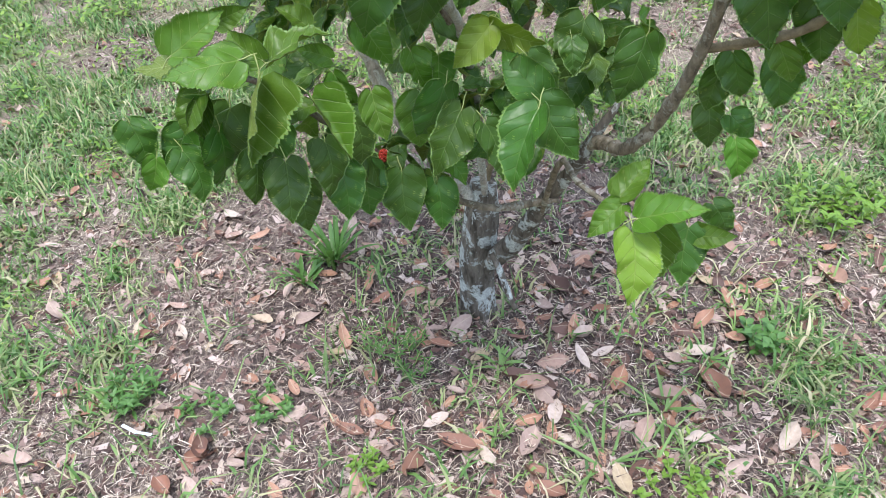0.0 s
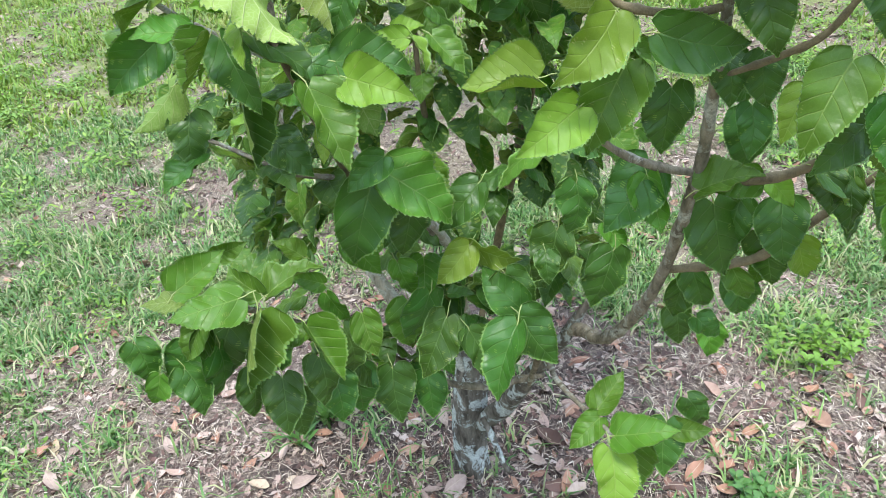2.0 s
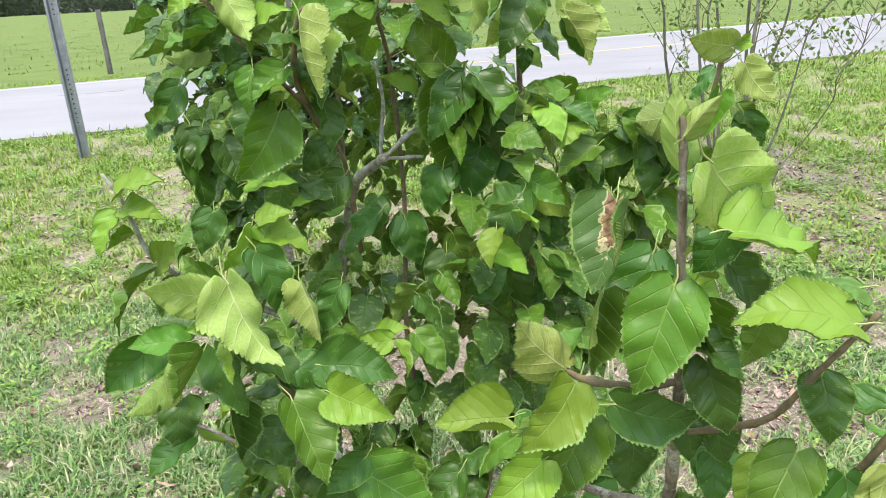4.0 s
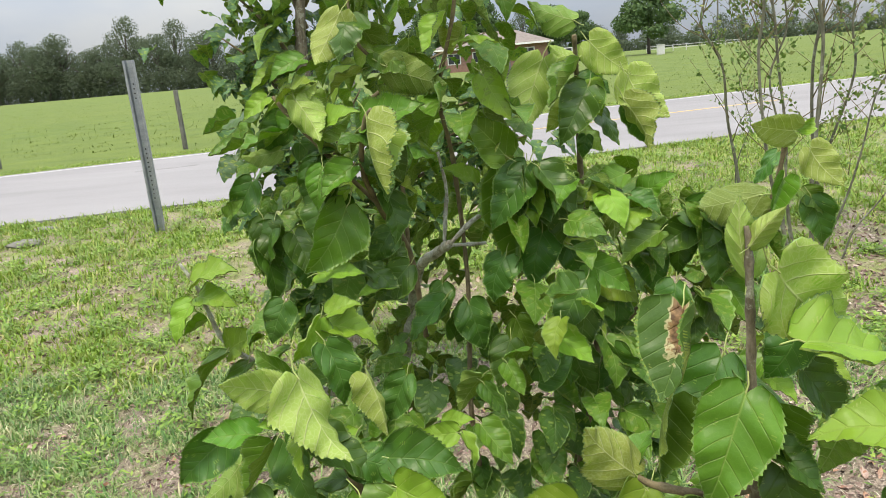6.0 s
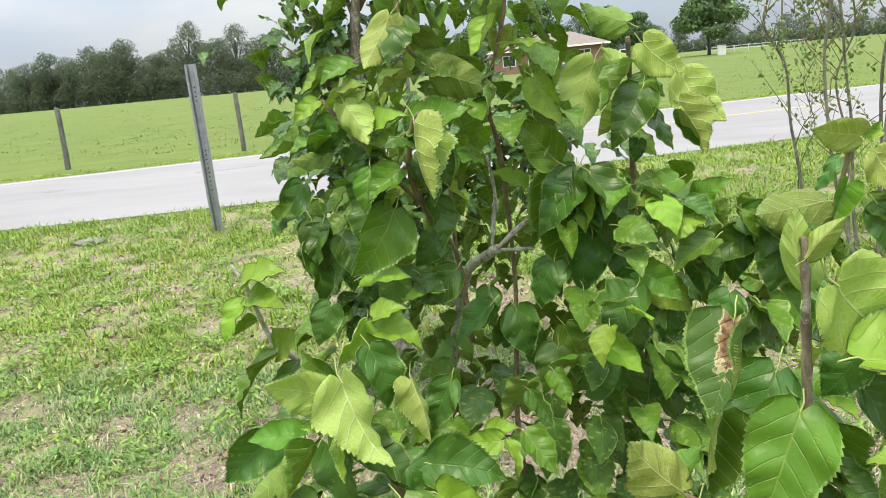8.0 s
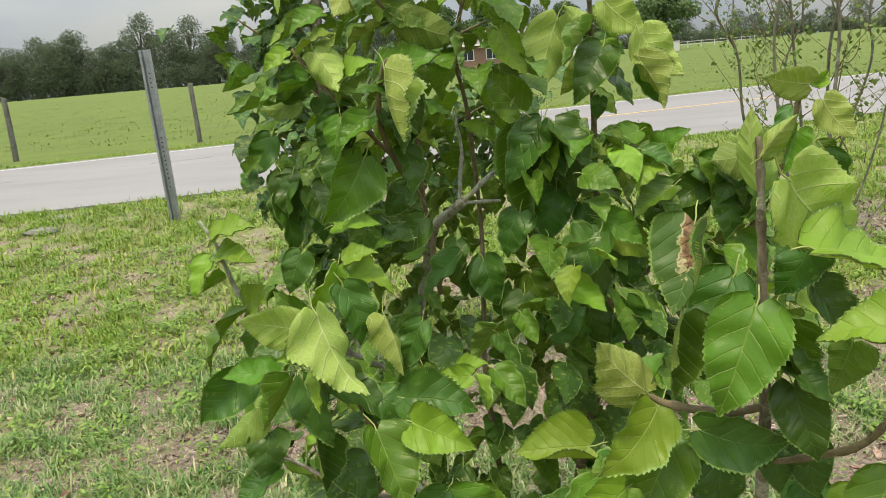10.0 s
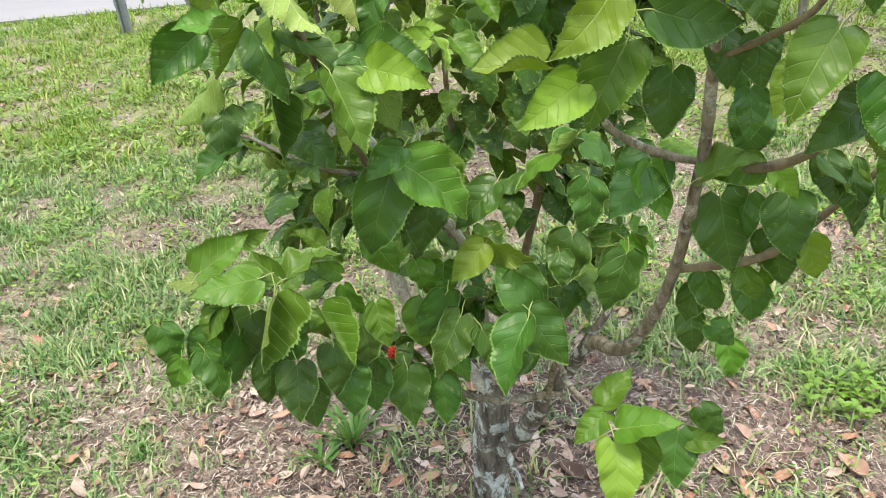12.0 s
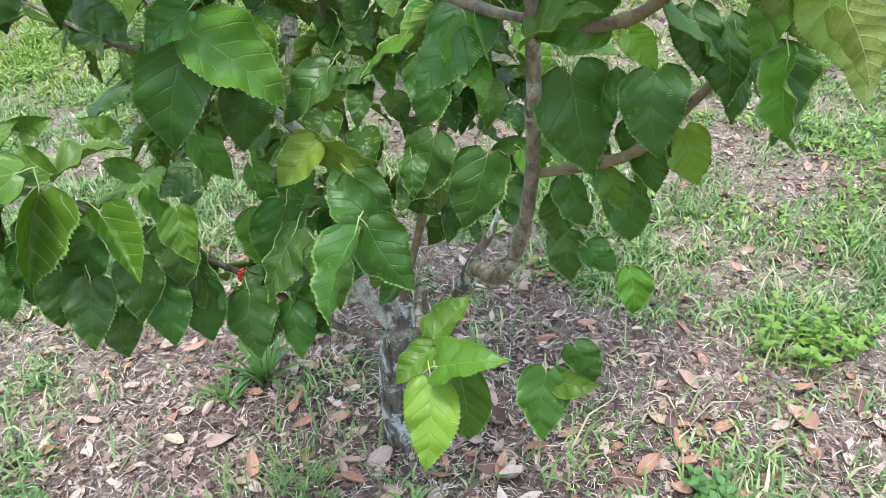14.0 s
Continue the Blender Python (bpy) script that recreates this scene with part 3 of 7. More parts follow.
def build_grass():
    x, y = wedge(42000, 0.55, 4.2, 0.8)
    keep = rng.random(len(x)) < greenness(x, y) * (0.06 + 0.75 * np.clip(value_noise(x, y + 40, 7.0) * 2.8 - 1.10, 0, 1)) + 0.030 * (value_noise(x + 3, y, 4.0) > 0.48)
    x, y = x[keep], y[keep]
    tagged(part("yard_grass", blades("yard_grass", x, y, 0.060, 0.0072, GRASS, 1.1, 14, 0.026)), "short patchy green grass on sandy soil", "grass", kind="stuff")
    x, y = wedge(30000, 4.0, 12.5, 0.85)
    keep = (rng.random(len(x)) < 0.02 + greenness(x, y) * (0.09 + 1.0 * np.clip(value_noise(x, y + 40, 3.4) * 2.4 - 0.60, 0, 1))) & (y < road_near(x) + 0.1)
    x, y = x[keep], y[keep]
    tagged(part("verge_grass", blades("verge_grass", x, y, 0.078, 0.0125, MEADOW, 0.95, 10, 0.045)), "rough green roadside grass", "grass", kind="stuff")
    x, y = around(15000, 0.6, 8.0)
    keep = rng.random(len(x)) < 0.05 + greenness(x, y) * (0.05 + np.clip(value_noise(x, y + 40, 3.4) * 2.4 - 0.75, 0, 1))
    tagged(part("yard_grass", blades("yard_grass", x[keep], y[keep], 0.075, 0.012, MEADOW, 0.95, 12, 0.06)), "rough patchy green grass in the yard", "grass", kind="stuff")
    x = -13 + 27 * rng.random(5200)
    y = np.where(rng.random(5200) < 0.45, road_near(x) - 0.16 * rng.random(5200), road_far(x) + 0.1 + 1.3 * rng.random(5200) ** 2)
    tagged(part("road_edge_grass", blades("road_edge_grass", x, y, 0.062, 0.012, MEADOW, 0.9, 11, 0.09)), "longer grass along the road's edges", "grass", kind="stuff")
    y = 19 + 60 * rng.random(2200) ** 1.3
    x = -6 + (rng.random(2200) * 2 - 1) * (y * 0.75)
    keep = y > road_far(x) + 1.0
    x, y = x[keep], y[keep]
    tagged(part("pasture_tufts", blades("pasture_tufts", x, y, 0.08, 0.03, PASTURE, 1.1, 7, 0.16)), "grazed green pasture with darker tufts", "grass", kind="stuff")
    # small broad-leaved weeds between the blades
    x, y = wedge(46000, 0.6, 11.5, 0.9)
    keep = (rng.random(len(x)) < 0.02 * np.clip((y - 1.6) / 1.5, 0.05, 1) + 1.5 * greenness(x + 0.3, y - 0.2) * value_noise(x + 11, y, 6.0) ** 3.2 * np.clip((y - 1.0) / 2.6, 0.10, 1)) & (y < road_near(x) - 0.1)
    x, y = x[keep], y[keep]
    n, g = len(x), 11
    bx, by = np.repeat(x, g) + rng.normal(0, 0.032, n * g), np.repeat(y, g) + rng.normal(0, 0.032, n * g)
    c = np.stack([bx, by, terrain(bx, by) + 0.006 + 0.055 * rng.random(n * g) * np.repeat(0.5 + rng.random(n), g) * np.clip(by / 3.0, 0.35, 1)], 1)
    az, s = rng.random(n * g) * 2 * np.pi, (0.006 + 0.012 * rng.random(n * g) * np.clip(by / 2.5, 0.5, 1.6))[:, None]
    d = np.stack([np.cos(az), np.sin(az), rng.normal(0.1, 0.35, n * g)], 1) * s
    w = np.stack([-np.sin(az), np.cos(az), rng.normal(0, 0.25, n * g)], 1) * s * 0.42
    pts = np.stack([c - d, c - 0.1 * d + w, c + d, c + 0.1 * d - w], 1)
    tagged(part("yard_weeds", strips("yard_weeds", pts, [(0, 1, 2), (0, 2, 3)], CLOVER)), "small broad-leaved green weeds in the yard", "weeds", kind="stuff")
    # long thin runners lying across the bare soil
    x, y = wedge(1700, 0.6, 2.9)
    keep = rng.random(len(x)) < 0.32 + greenness(x, y)
    x, y = x[keep], y[keep]
    tagged(part("long_grass", blades("long_grass", x, y, 0.125, 0.0050, GRASS, 1.55, 5, 0.025)), "long loose grass blades lying over the litter", "grass", kind="stuff")


def build_straw():
    x, y = wedge(230000, 0.5, 4.4, 1.0)
    ax, ay = around(26000, 0.5, 4.5)
    x, y = np.concatenate([x, ax]), np.concatenate([y, ay])
    keep = rng.random(len(x)) < 1.0 - 0.55 * greenness(x, y)
    x, y = x[keep], y[keep]
    n = len(x)
    size = 0.014 + 0.050 * rng.random(n) ** 1.9
    az, z = rng.random(n) * 2 * np.pi, terrain(x, y) + 0.002 + 0.009 * rng.random(n)
    d = np.stack([np.cos(az), np.sin(az), rng.normal(0, 0.16, n)], 1) * size[:, None]
    s = np.stack([-np.sin(az), np.cos(az), np.zeros(n)], 1) * (0.0004 + 0.0008 * rng.random(n) ** 1.6)[:, None]
    c = np.stack([x, y, z], 1)
    bow = s * rng.normal(0, 4, n)[:, None] + np.array((0, 0, 0.003))
    pts = np.stack([c - d * 0.5, c + bow - s, c + d * 0.5, c + bow + s * 1.6], 1)
    tagged(part("dry_straw", strips("dry_straw", pts, [(0, 1, 2, 3)], STRAW)), "dry straw and dead grass stems on the soil", "straw", kind="stuff")
    x, y = wedge(95000, 0.5, 7.0, 0.85)
    ax, ay = around(14000, 0.5, 6.0)
    x, y = np.concatenate([x, ax]), np.concatenate([y, ay])
    keep = rng.random(len(x)) < 1.0 - 0.6 * greenness(x, y)
    x, y = x[keep], y[keep]
    n = len(x)
    size = 0.004 + 0.020 * rng.random(n) ** 2.0
    az, z = rng.random(n) * 2 * np.pi, terrain(x, y) + 0.003 + 0.006 * rng.random(n)
    d = np.stack([np.cos(az), np.sin(az), rng.normal(0, 0.35, n)], 1) * size[:, None]
    s = np.stack([-np.sin(az), np.cos(az), rng.normal(0, 0.35, n)], 1) * (size * (0.35 + 0.4 * rng.random(n)))[:, None]
    c = np.stack([x, y, z], 1)
    pts = np.stack([c - d, c - 0.5 * d + s, c + d, c + 0.5 * d - s * 0.6], 1)
    tagged(part("leaf_crumbs", strips("leaf_crumbs", pts, [(0, 1, 2, 3)], FLAKE)), "crumbs of dead leaves and bark on the soil", "leaf litter", kind="stuff")


# ---------------------------------------------------------------- fallen leaves
def dead_shape(seed, ratio, curl, twist, rows=9, cols=5):
    r = random.Random(seed)
    verts, uvs = [], []
    for i in range(rows):
        u = i / (rows - 1)
        h = ratio * (math.sin(math.pi * u ** 0.85) ** 0.75) * (1 + 0.06 * r.uniform(-1, 1))
        for j in range(cols):
            v = j / (cols - 1) * 2 - 1
            x = v * h * 0.5
            z = curl * (x * x * 5 + 0.25 * (u - 0.5) ** 2 * 4 - 0.1) + twist * v * (u - 0.5) * 0.3 + 0.02 * r.uniform(-1, 1)
            verts.append((x, u - 0.5, z + 0.04))
            uvs.append((x, u))
    faces = [(i * cols + j, i * cols + j + 1, (i + 1) * cols + j + 1, (i + 1) * cols + j) for i in range(rows - 1) for j in range(cols - 1)]
    low = [(x * 0.99, y, z - 0.012) for x, y, z in verts]
    n = len(verts)
    faces += [tuple(n + k for k in f[::-1]) for f in faces]
    stalk = len(verts) * 2
    low += [(-0.008, -0.5, 0.05), (0.008, -0.5, 0.05), (0.006, -0.64, 0.07), (-0.006, -0.64, 0.07)]
    faces.append((stalk, stalk + 1, stalk + 2, stalk + 3))
    return np.array(verts + low), faces, np.array(uvs + uvs + [(0, 0)] * 4)


DEAD_KINDS = [dead_shape(k, ratio, curl, twist) for k, (ratio, curl, twist) in enumerate(((0.42, 0.5, 0.2), (0.38, -0.5, 0.5), (0.5, 0.9, -0.4), (0.45, 0.25, 0.9), (0.34, 0.7, 0.0), (0.55, -0.3, -0.7)))]

DEAD_SMALL = [dead_shape(k, ratio, curl, twist, 6, 3) for k, (ratio, curl, twist) in enumerate(((0.42, 0.6, 0.3), (0.38, -0.5, 0.5), (0.5, 0.9, -0.4), (0.45, 0.3, 0.9), (0.34, 0.7, 0.0), (0.55, -0.4, -0.7)))]


def lay_leaf(m, x, y, turn, size, tip=0.0):
    z = float(terrain(np.array(x), np.array(y)))
    ob = part("fallen_leaf", m, m=pose(x, y, z + 0.008 + 0.02 * size / 0.08 * abs(tip) / 40, tip, tip * 0.6, turn) @ Matrix.Diagonal((size, size, size, 1)))
    return tagged(ob, "dry brown fallen oak leaf on the soil", "leaf", "fallen leaves")


def build_fallen():
    meshes = [mesh_of("fallen_leaf", v, f, DEAD, uvs=uv) for v, f, uv in DEAD_KINDS]
    r = random.Random(4)
    # the larger leaves that lie in plain sight
    for x, y, turn, size, k in ((-0.03, 1.12, 62, 0.098, 0), (0.03, 1.09, 30, 0.066, 1), (0.17, 1.28, 40, 0.078, 0), (-0.59, 1.12, -70, 0.070, 3), (-0.32, 1.41, -60, 0.075, 4),
                                (0.96, 1.63, 20, 0.105, 2), (0.55, 1.43, 80, 0.085, 1), (0.55, 1.27, 25, 0.105, 2), (-0.86, 1.52, 15, 0.070, 1), (-0.74, 1.50, 30, 0.065, 3),
                                (0.27, 1.50, 60, 0.070, 0), (0.24, 1.62, 35, 0.095, 2), (0.33, 1.75, 85, 0.080, 1), (0.47, 1.12, 70, 0.085, 4), (0.30, 1.02, 10, 0.082, 0)):
        lay_leaf(meshes[k], x, y, turn, size, r.uniform(-10, 10))
    count = 0
    while count < 270:
        y = 0.75 + 1.9 * r.random() ** 1.1
        x = r.uniform(-1, 1) * (0.72 * y + 0.35)
        near = math.exp(-(math.hypot(x - 0.1, y - 1.4) / 0.75) ** 2)
        if r.random() > 0.30 + 0.7 * near:
            continue
        lay_leaf(r.choice(meshes), x, y, r.uniform(0, 360), r.uniform(0.035, 0.085), r.uniform(-24, 24))
        count += 1
    verts, faces, uvs, base = [], [], [], 0
    for k in range(4300):
        y = 0.6 + 7.0 * r.random() ** 1.4 if k < 2600 else 0.6 + 2.2 * r.random()
        x = r.uniform(-1, 1) * (0.8 * y + 0.5)
        if k >= 2600 and r.random() > 0.35 + 0.65 * math.exp(-(math.hypot(x - 0.1, y - 1.4) / 0.7) ** 2):
            continue
        if k % 7 == 3:
            # some lie beside and behind the path
            turn, d = r.uniform(0, 6.28), 0.6 + 5 * r.random()
            x, y = d * math.cos(turn), 1.3 + d * math.sin(turn)
        v, f, uv = r.choice(DEAD_SMALL)
        s = r.uniform(0.018, 0.064)
        tip = r.uniform(-34, 34)
        m = np.array(pose(x, y, float(terrain(np.array(x), np.array(y))) + 0.006, tip, tip * 0.5, r.uniform(0, 360)))
        verts.append(v * s @ m[:3, :3].T + m[:3, 3])
        faces += [tuple(i + base for i in q) for q in f]
        uvs.append(uv)
        base += len(v)
    me = mesh_of("leaf_litter", np.vstack(verts), faces, DEAD_MANY, uvs=np.vstack(uvs))
    tagged(part("leaf_litter", me), "scattered dry brown leaves over the yard", "leaf litter", kind="stuff")


# ---------------------------------------------------------------- posts
def build_sign_post():
    """A U-channel steel post that has lost its sign, bolted to a stub in the soil."""
    base = (-3.66, 7.78)
    z = float(terrain(np.array(base[0]), np.array(base[1])))
    root = thing("sign_post", "perforated galvanised steel sign post with no sign", "post", (base[0], base[1], z - 0.05))
    root.matrix_basis = pose(base[0], base[1], z - 0.05, 0, -0.6, 14)

    def channel(name, z0, z1, w, y0, label):
        prof = [(-w / 2, 0.0), (-w / 2 + 0.022, 0.0), (-w * 0.22, 0.040), (w * 0.22, 0.040), (w / 2 - 0.022, 0.0), (w / 2, 0.0)]
        v, f = [], []
        for dy in (0, 0.005):
            for zz in (z0, z1):
                v += [(x, y0 + y + dy, zz) for x, y in prof]
        for s, flip in ((0, 0), (12, 1)):
            for k in range(5):
                q = (s + k, s + k + 1, s + k + 7, s + k + 6)
                f.append(q[::-1] if flip else q)
        for a in (0, 6):
            for k in range(5):
                f.append((a + k, a + k + 12, a + k + 13, a + k + 1))
        for a in (0, 5):
            f.append((a, a + 6, a + 18, a + 12))
        return part(name, mesh_of(name, v, f, STEEL, smooth=False), root, label)

    channel("upper_channel", 0.32, 1.86, 0.120, 0.0, "dull grey steel channel")
    channel("base_channel", -0.15, 0.86, 0.112, 0.010, "")
    bm = bmesh.new()
    bmesh.ops.create_cone(bm, segments=10, radius1=0.008, radius2=0.008, depth=0.003, cap_ends=True, matrix=Matrix.Rotation(radians(90), 4, "X"))
    hole = bpy.data.meshes.new("hole")
    bm.to_mesh(hole)
    bm.free()
    hole.materials.append(HOLE)
    for k in range(26):
        zz = 0.42 + 0.048 * k
        if zz < 0.98 or zz > 1.45:
            part("hole", hole, root, m=pose(0.0, 0.0385, zz, 0, 0, 0))
    for zz in (0.46, 0.74):
        bm = bmesh.new()
        bmesh.ops.create_cone(bm, segments=6, radius1=0.012, radius2=0.012, depth=0.012, cap_ends=True, matrix=pose(0, 0.034, zz, 90))
        part("bolt", (bm, STEEL), root, "rusted bolt head")


def build_fence():
    for k, (x, y, h, lean, r) in enumerate(((-11.5, 16.45, 1.42, 1.5, 0.062), (-7.62, 17.85, 1.38, -0.6, 0.058), (-3.6, 19.3, 1.40, 0.8, 0.060), (0.35, 20.9, 1.36, -1.0, 0.07), (-15.6, 14.9, 1.4, 0.4, 0.075))):
        z = float(terrain(np.array(x), np.array(y)))
        root = thing("fence_post", "weathered grey round wooden fence post in the pasture", "fence post", (x, y, z - 0.08), "roadside fence posts")
        root.rotation_euler = (radians(0.6 * lean), radians(lean), k * 1.3)
        part("shaft", tube("shaft", [(0, 0, 0), (0.006, 0.004, h * 0.5), (0.0, 0.0, h + 0.05), (0.0, 0.0, h + 0.08)], [r * 1.05, r, r * 0.95, r * 0.8], WOOD, 12, 5, 0.05), root)
        for zz in (0.35, 0.7, 1.05, 1.3):
            bm = bmesh.new()
            bmesh.ops.create_cone(bm, segments=5, radius1=0.006, radius2=0.006, depth=0.03, cap_ends=True, matrix=pose(0, -r, zz, 90))
            part("staple", (bm, STEEL), root)


build_sign_post()
build_fence()


# ---------------------------------------------------------------- far trees, house, car
def clump_cloud(name, lobes, count, size, mat, seed):
    """A crown: small bent leaf sprays thrown over uneven lobes (x, y, z, rx, ry, rz)."""
    r = np.random.default_rng(seed)
    vol = np.array([a[3] * a[4] * a[5] for a in lobes]) ** 0.7
    pick = r.choice(len(lobes), count, p=vol / vol.sum())
    lb = np.array(lobes)[pick]
    d = r.normal(0, 1, (count, 3))
    d /= np.linalg.norm(d, axis=1)[:, None]
    rad = 0.45 + 0.62 * r.random(count) ** 0.6
    c = lb[:, :3] + d * lb[:, 3:] * rad[:, None]
    a = r.normal(0, 1, (count, 3))
    a /= np.linalg.norm(a, axis=1)[:, None]
    b = np.cross(a, d)
    b /= np.linalg.norm(b, axis=1)[:, None] + 1e-6
    s = (size * (0.5 + r.random(count)))[:, None]
    a, b = a * s, b * s * 0.6
    pts = np.stack([c - a, c - 0.3 * a + b, c + a, c + 0.2 * a - b], 1)
    return strips(name, pts, [(0, 1, 2), (0, 2, 3)], mat)


def make_tree(seed, h, w, mat, label, count, size, trunk_share=0.35, group=""):
    r = random.Random(seed)
    root = thing("tree", label, "tree", (0, 0, 0), group)
    part("trunk", tube("trunk", [(0, 0, -0.3), (r.uniform(-0.2, 0.2), 0, h * 0.3), (r.uniform(-0.5, 0.5), 0.2, h * 0.75)], [h * 0.028, h * 0.02, h * 0.008], FAR_BARK, 8, 4), root)
    for k in range(5):
        a = r.uniform(0, 6.28)
        part("limb", tube("limb", [(0, 0, h * (0.22 + 0.07 * k)), (math.cos(a) * w * 0.22, math.sin(a) * w * 0.22, h * (0.38 + 0.08 * k)), (math.cos(a) * w * 0.4, math.sin(a) * w * 0.4, h * (0.48 + 0.08 * k))], [h * 0.012, h * 0.008, h * 0.003], FAR_BARK, 6, 3), root)
    lobes = [(0, 0, h * 0.62, w * 0.34, w * 0.34, h * 0.26)]
    for k in range(13):
        a, q = r.uniform(0, 6.28), r.random()
        zz = h * (trunk_share + (0.92 - trunk_share) * q)
        out = w * 0.42 * math.sin(math.pi * min(0.95, 0.25 + 0.72 * q)) * r.uniform(0.6, 1.0)
        s = r.uniform(0.12, 0.22)
        lobes.append((math.cos(a) * out, math.sin(a) * out, zz, w * s, w * s, h * s * 0.62))
    part("crown", clump_cloud("crown", lobes, count, size, mat, seed), root)
    return root


def build_far():
    r = random.Random(8)
    label = "dark green broadleaf tree at the edge of the pasture"
    kinds = [make_tree(20 + k, h, w, HAZED_LEAF, label, 4200, 0.20, 0.12, "trees along the pasture") for k, (h, w) in enumerate(((15, 13), (13, 12), (17, 12), (11, 13), (14, 10)))]
    places = []
    for k in range(58):
        x = -165 + 2.4 * k + r.uniform(-1.5, 1.5)
        tall = 0.88 if -122 < x < -68 else 0.74
        places.append((x, 172 + r.uniform(-4, 10), tall * r.uniform(0.85, 1.25)))
    for k in range(24):
        places.append((-20 + 7.2 * k + r.uniform(-2, 2), 232 + r.uniform(-6, 10), r.uniform(0.42, 0.66) if k > 6 else r.uniform(0.75, 1.1)))
    for k, (x, y, s) in enumerate(places):
        m = pose(x, y, float(terrain(np.array(x), np.array(y))), 0, 0, r.uniform(0, 360)) @ Matrix.Diagonal((s * r.uniform(0.9, 1.2), s, s, 1))
        if k < len(kinds):
            kinds[k].matrix_basis = m
        else:
            src = kinds[k % len(kinds)]
            ob = copy_thing(src, m)
            ob.matrix_basis = m
    hedge = [(x, 168 + 2 * math.sin(x), 4.2 + r.uniform(-0.4, 1.2), 3.2, 2.5, r.uniform(2.6, 4.6)) for x in np.arange(-165, -25, 3.1)]
    tagged(part("far_undergrowth", clump_cloud("far_undergrowth", hedge, 60000, 0.22, HAZED_LEAF, 77)), "dark undergrowth below the far trees", "bushes", kind="stuff")
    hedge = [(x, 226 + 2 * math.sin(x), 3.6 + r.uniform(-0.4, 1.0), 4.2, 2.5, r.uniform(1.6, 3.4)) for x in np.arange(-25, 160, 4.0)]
    tagged(part("far_hedge", clump_cloud("far_hedge", hedge, 24000, 0.36, HAZED_LEAF, 78)), "distant hedge across the pasture, hazed to grey-green", "bushes", kind="stuff")
    oak = make_tree(51, 9.6, 10.5, FAR_OAK, "round dark green oak standing in the pasture", 9000, 0.21, 0.16)
    oak.location = (21.5, 110, float(terrain(np.array(21.5), np.array(110.0))))
    for x, y, s in ((8.5, 112, 0.8), (-2.0, 122, 1.05), (-10.0, 118, 0.95), (13.5, 126, 0.75)):
        copy_thing(oak, pose(x, y, float(terrain(np.array(x), np.array(y))), 0, 0, 40 * x) @ Matrix.Diagonal((s, s, s, 1)))


def build_house():
    x0, y0 = -0.4, 96.0
    z = float(terrain(np.array(x0), np.array(y0)))
    root = thing("house", "single-storey brick house with a brown hip roof", "house", (x0, y0, z))
    w, d, h = 13.0, 9.0, 2.75
    wall = part("wall", (box_bm((0, 0, h / 2, w, d, h)), BRICKWORK), root, "red-brown brick wall")
    e = 0.7
    v = [(-w / 2 - e, -d / 2 - e, h), (w / 2 + e, -d / 2 - e, h), (w / 2 + e, d / 2 + e, h), (-w / 2 - e, d / 2 + e, h), (-w / 2 + 3.6, 0, h + 1.75), (w / 2 - 3.6, 0, h + 1.75)]
    v += [(a, b, c - 0.16) for a, b, c in v[:4]]
    part("roof", mesh_of("roof", v, [(0, 1, 5, 4), (1, 2, 5), (2, 3, 4, 5), (3, 0, 4), (0, 6, 7, 1), (1, 7, 8, 2), (2, 8, 9, 3), (3, 9, 6, 0), (9, 8, 7, 6)], ROOF, smooth=False), root, "brown shingle hip roof")
    part("fascia", (box_bm((0, -d / 2 - e - 0.015, h - 0.09, w + 2 * e, 0.03, 0.2), (w / 2 + e + 0.015, 0, h - 0.09, 0.03, d + 2 * e, 0.2)), TRIM), root, "white painted fascia board")
    for x in (-4.6, -1.6, 4.2):
        win = part("window", (box_bm((x, -d / 2 - 0.03, 1.55, 1.6, 0.06, 1.3), bevel=0.01), TRIM), root, "white framed window")
        for s in (-0.36, 0.36):
            part("pane", (box_bm((x + s, -d / 2 - 0.065, 1.55, 0.64, 0.012, 1.12)), GLASS), win)
    door = part("door", (box_bm((1.4, -d / 2 - 0.03, 1.03, 0.95, 0.06, 2.06), bevel=0.01), TRIM), root, "white front door")
    part("handle", (box_bm((1.78, -d / 2 - 0.08, 1.0, 0.04, 0.05, 0.12)), STEEL), door)
    part("chimney", (box_bm((-2.2, 0.4, h + 1.4, 0.8, 0.7, 1.5), bevel=0.02), BRICKWORK), root)


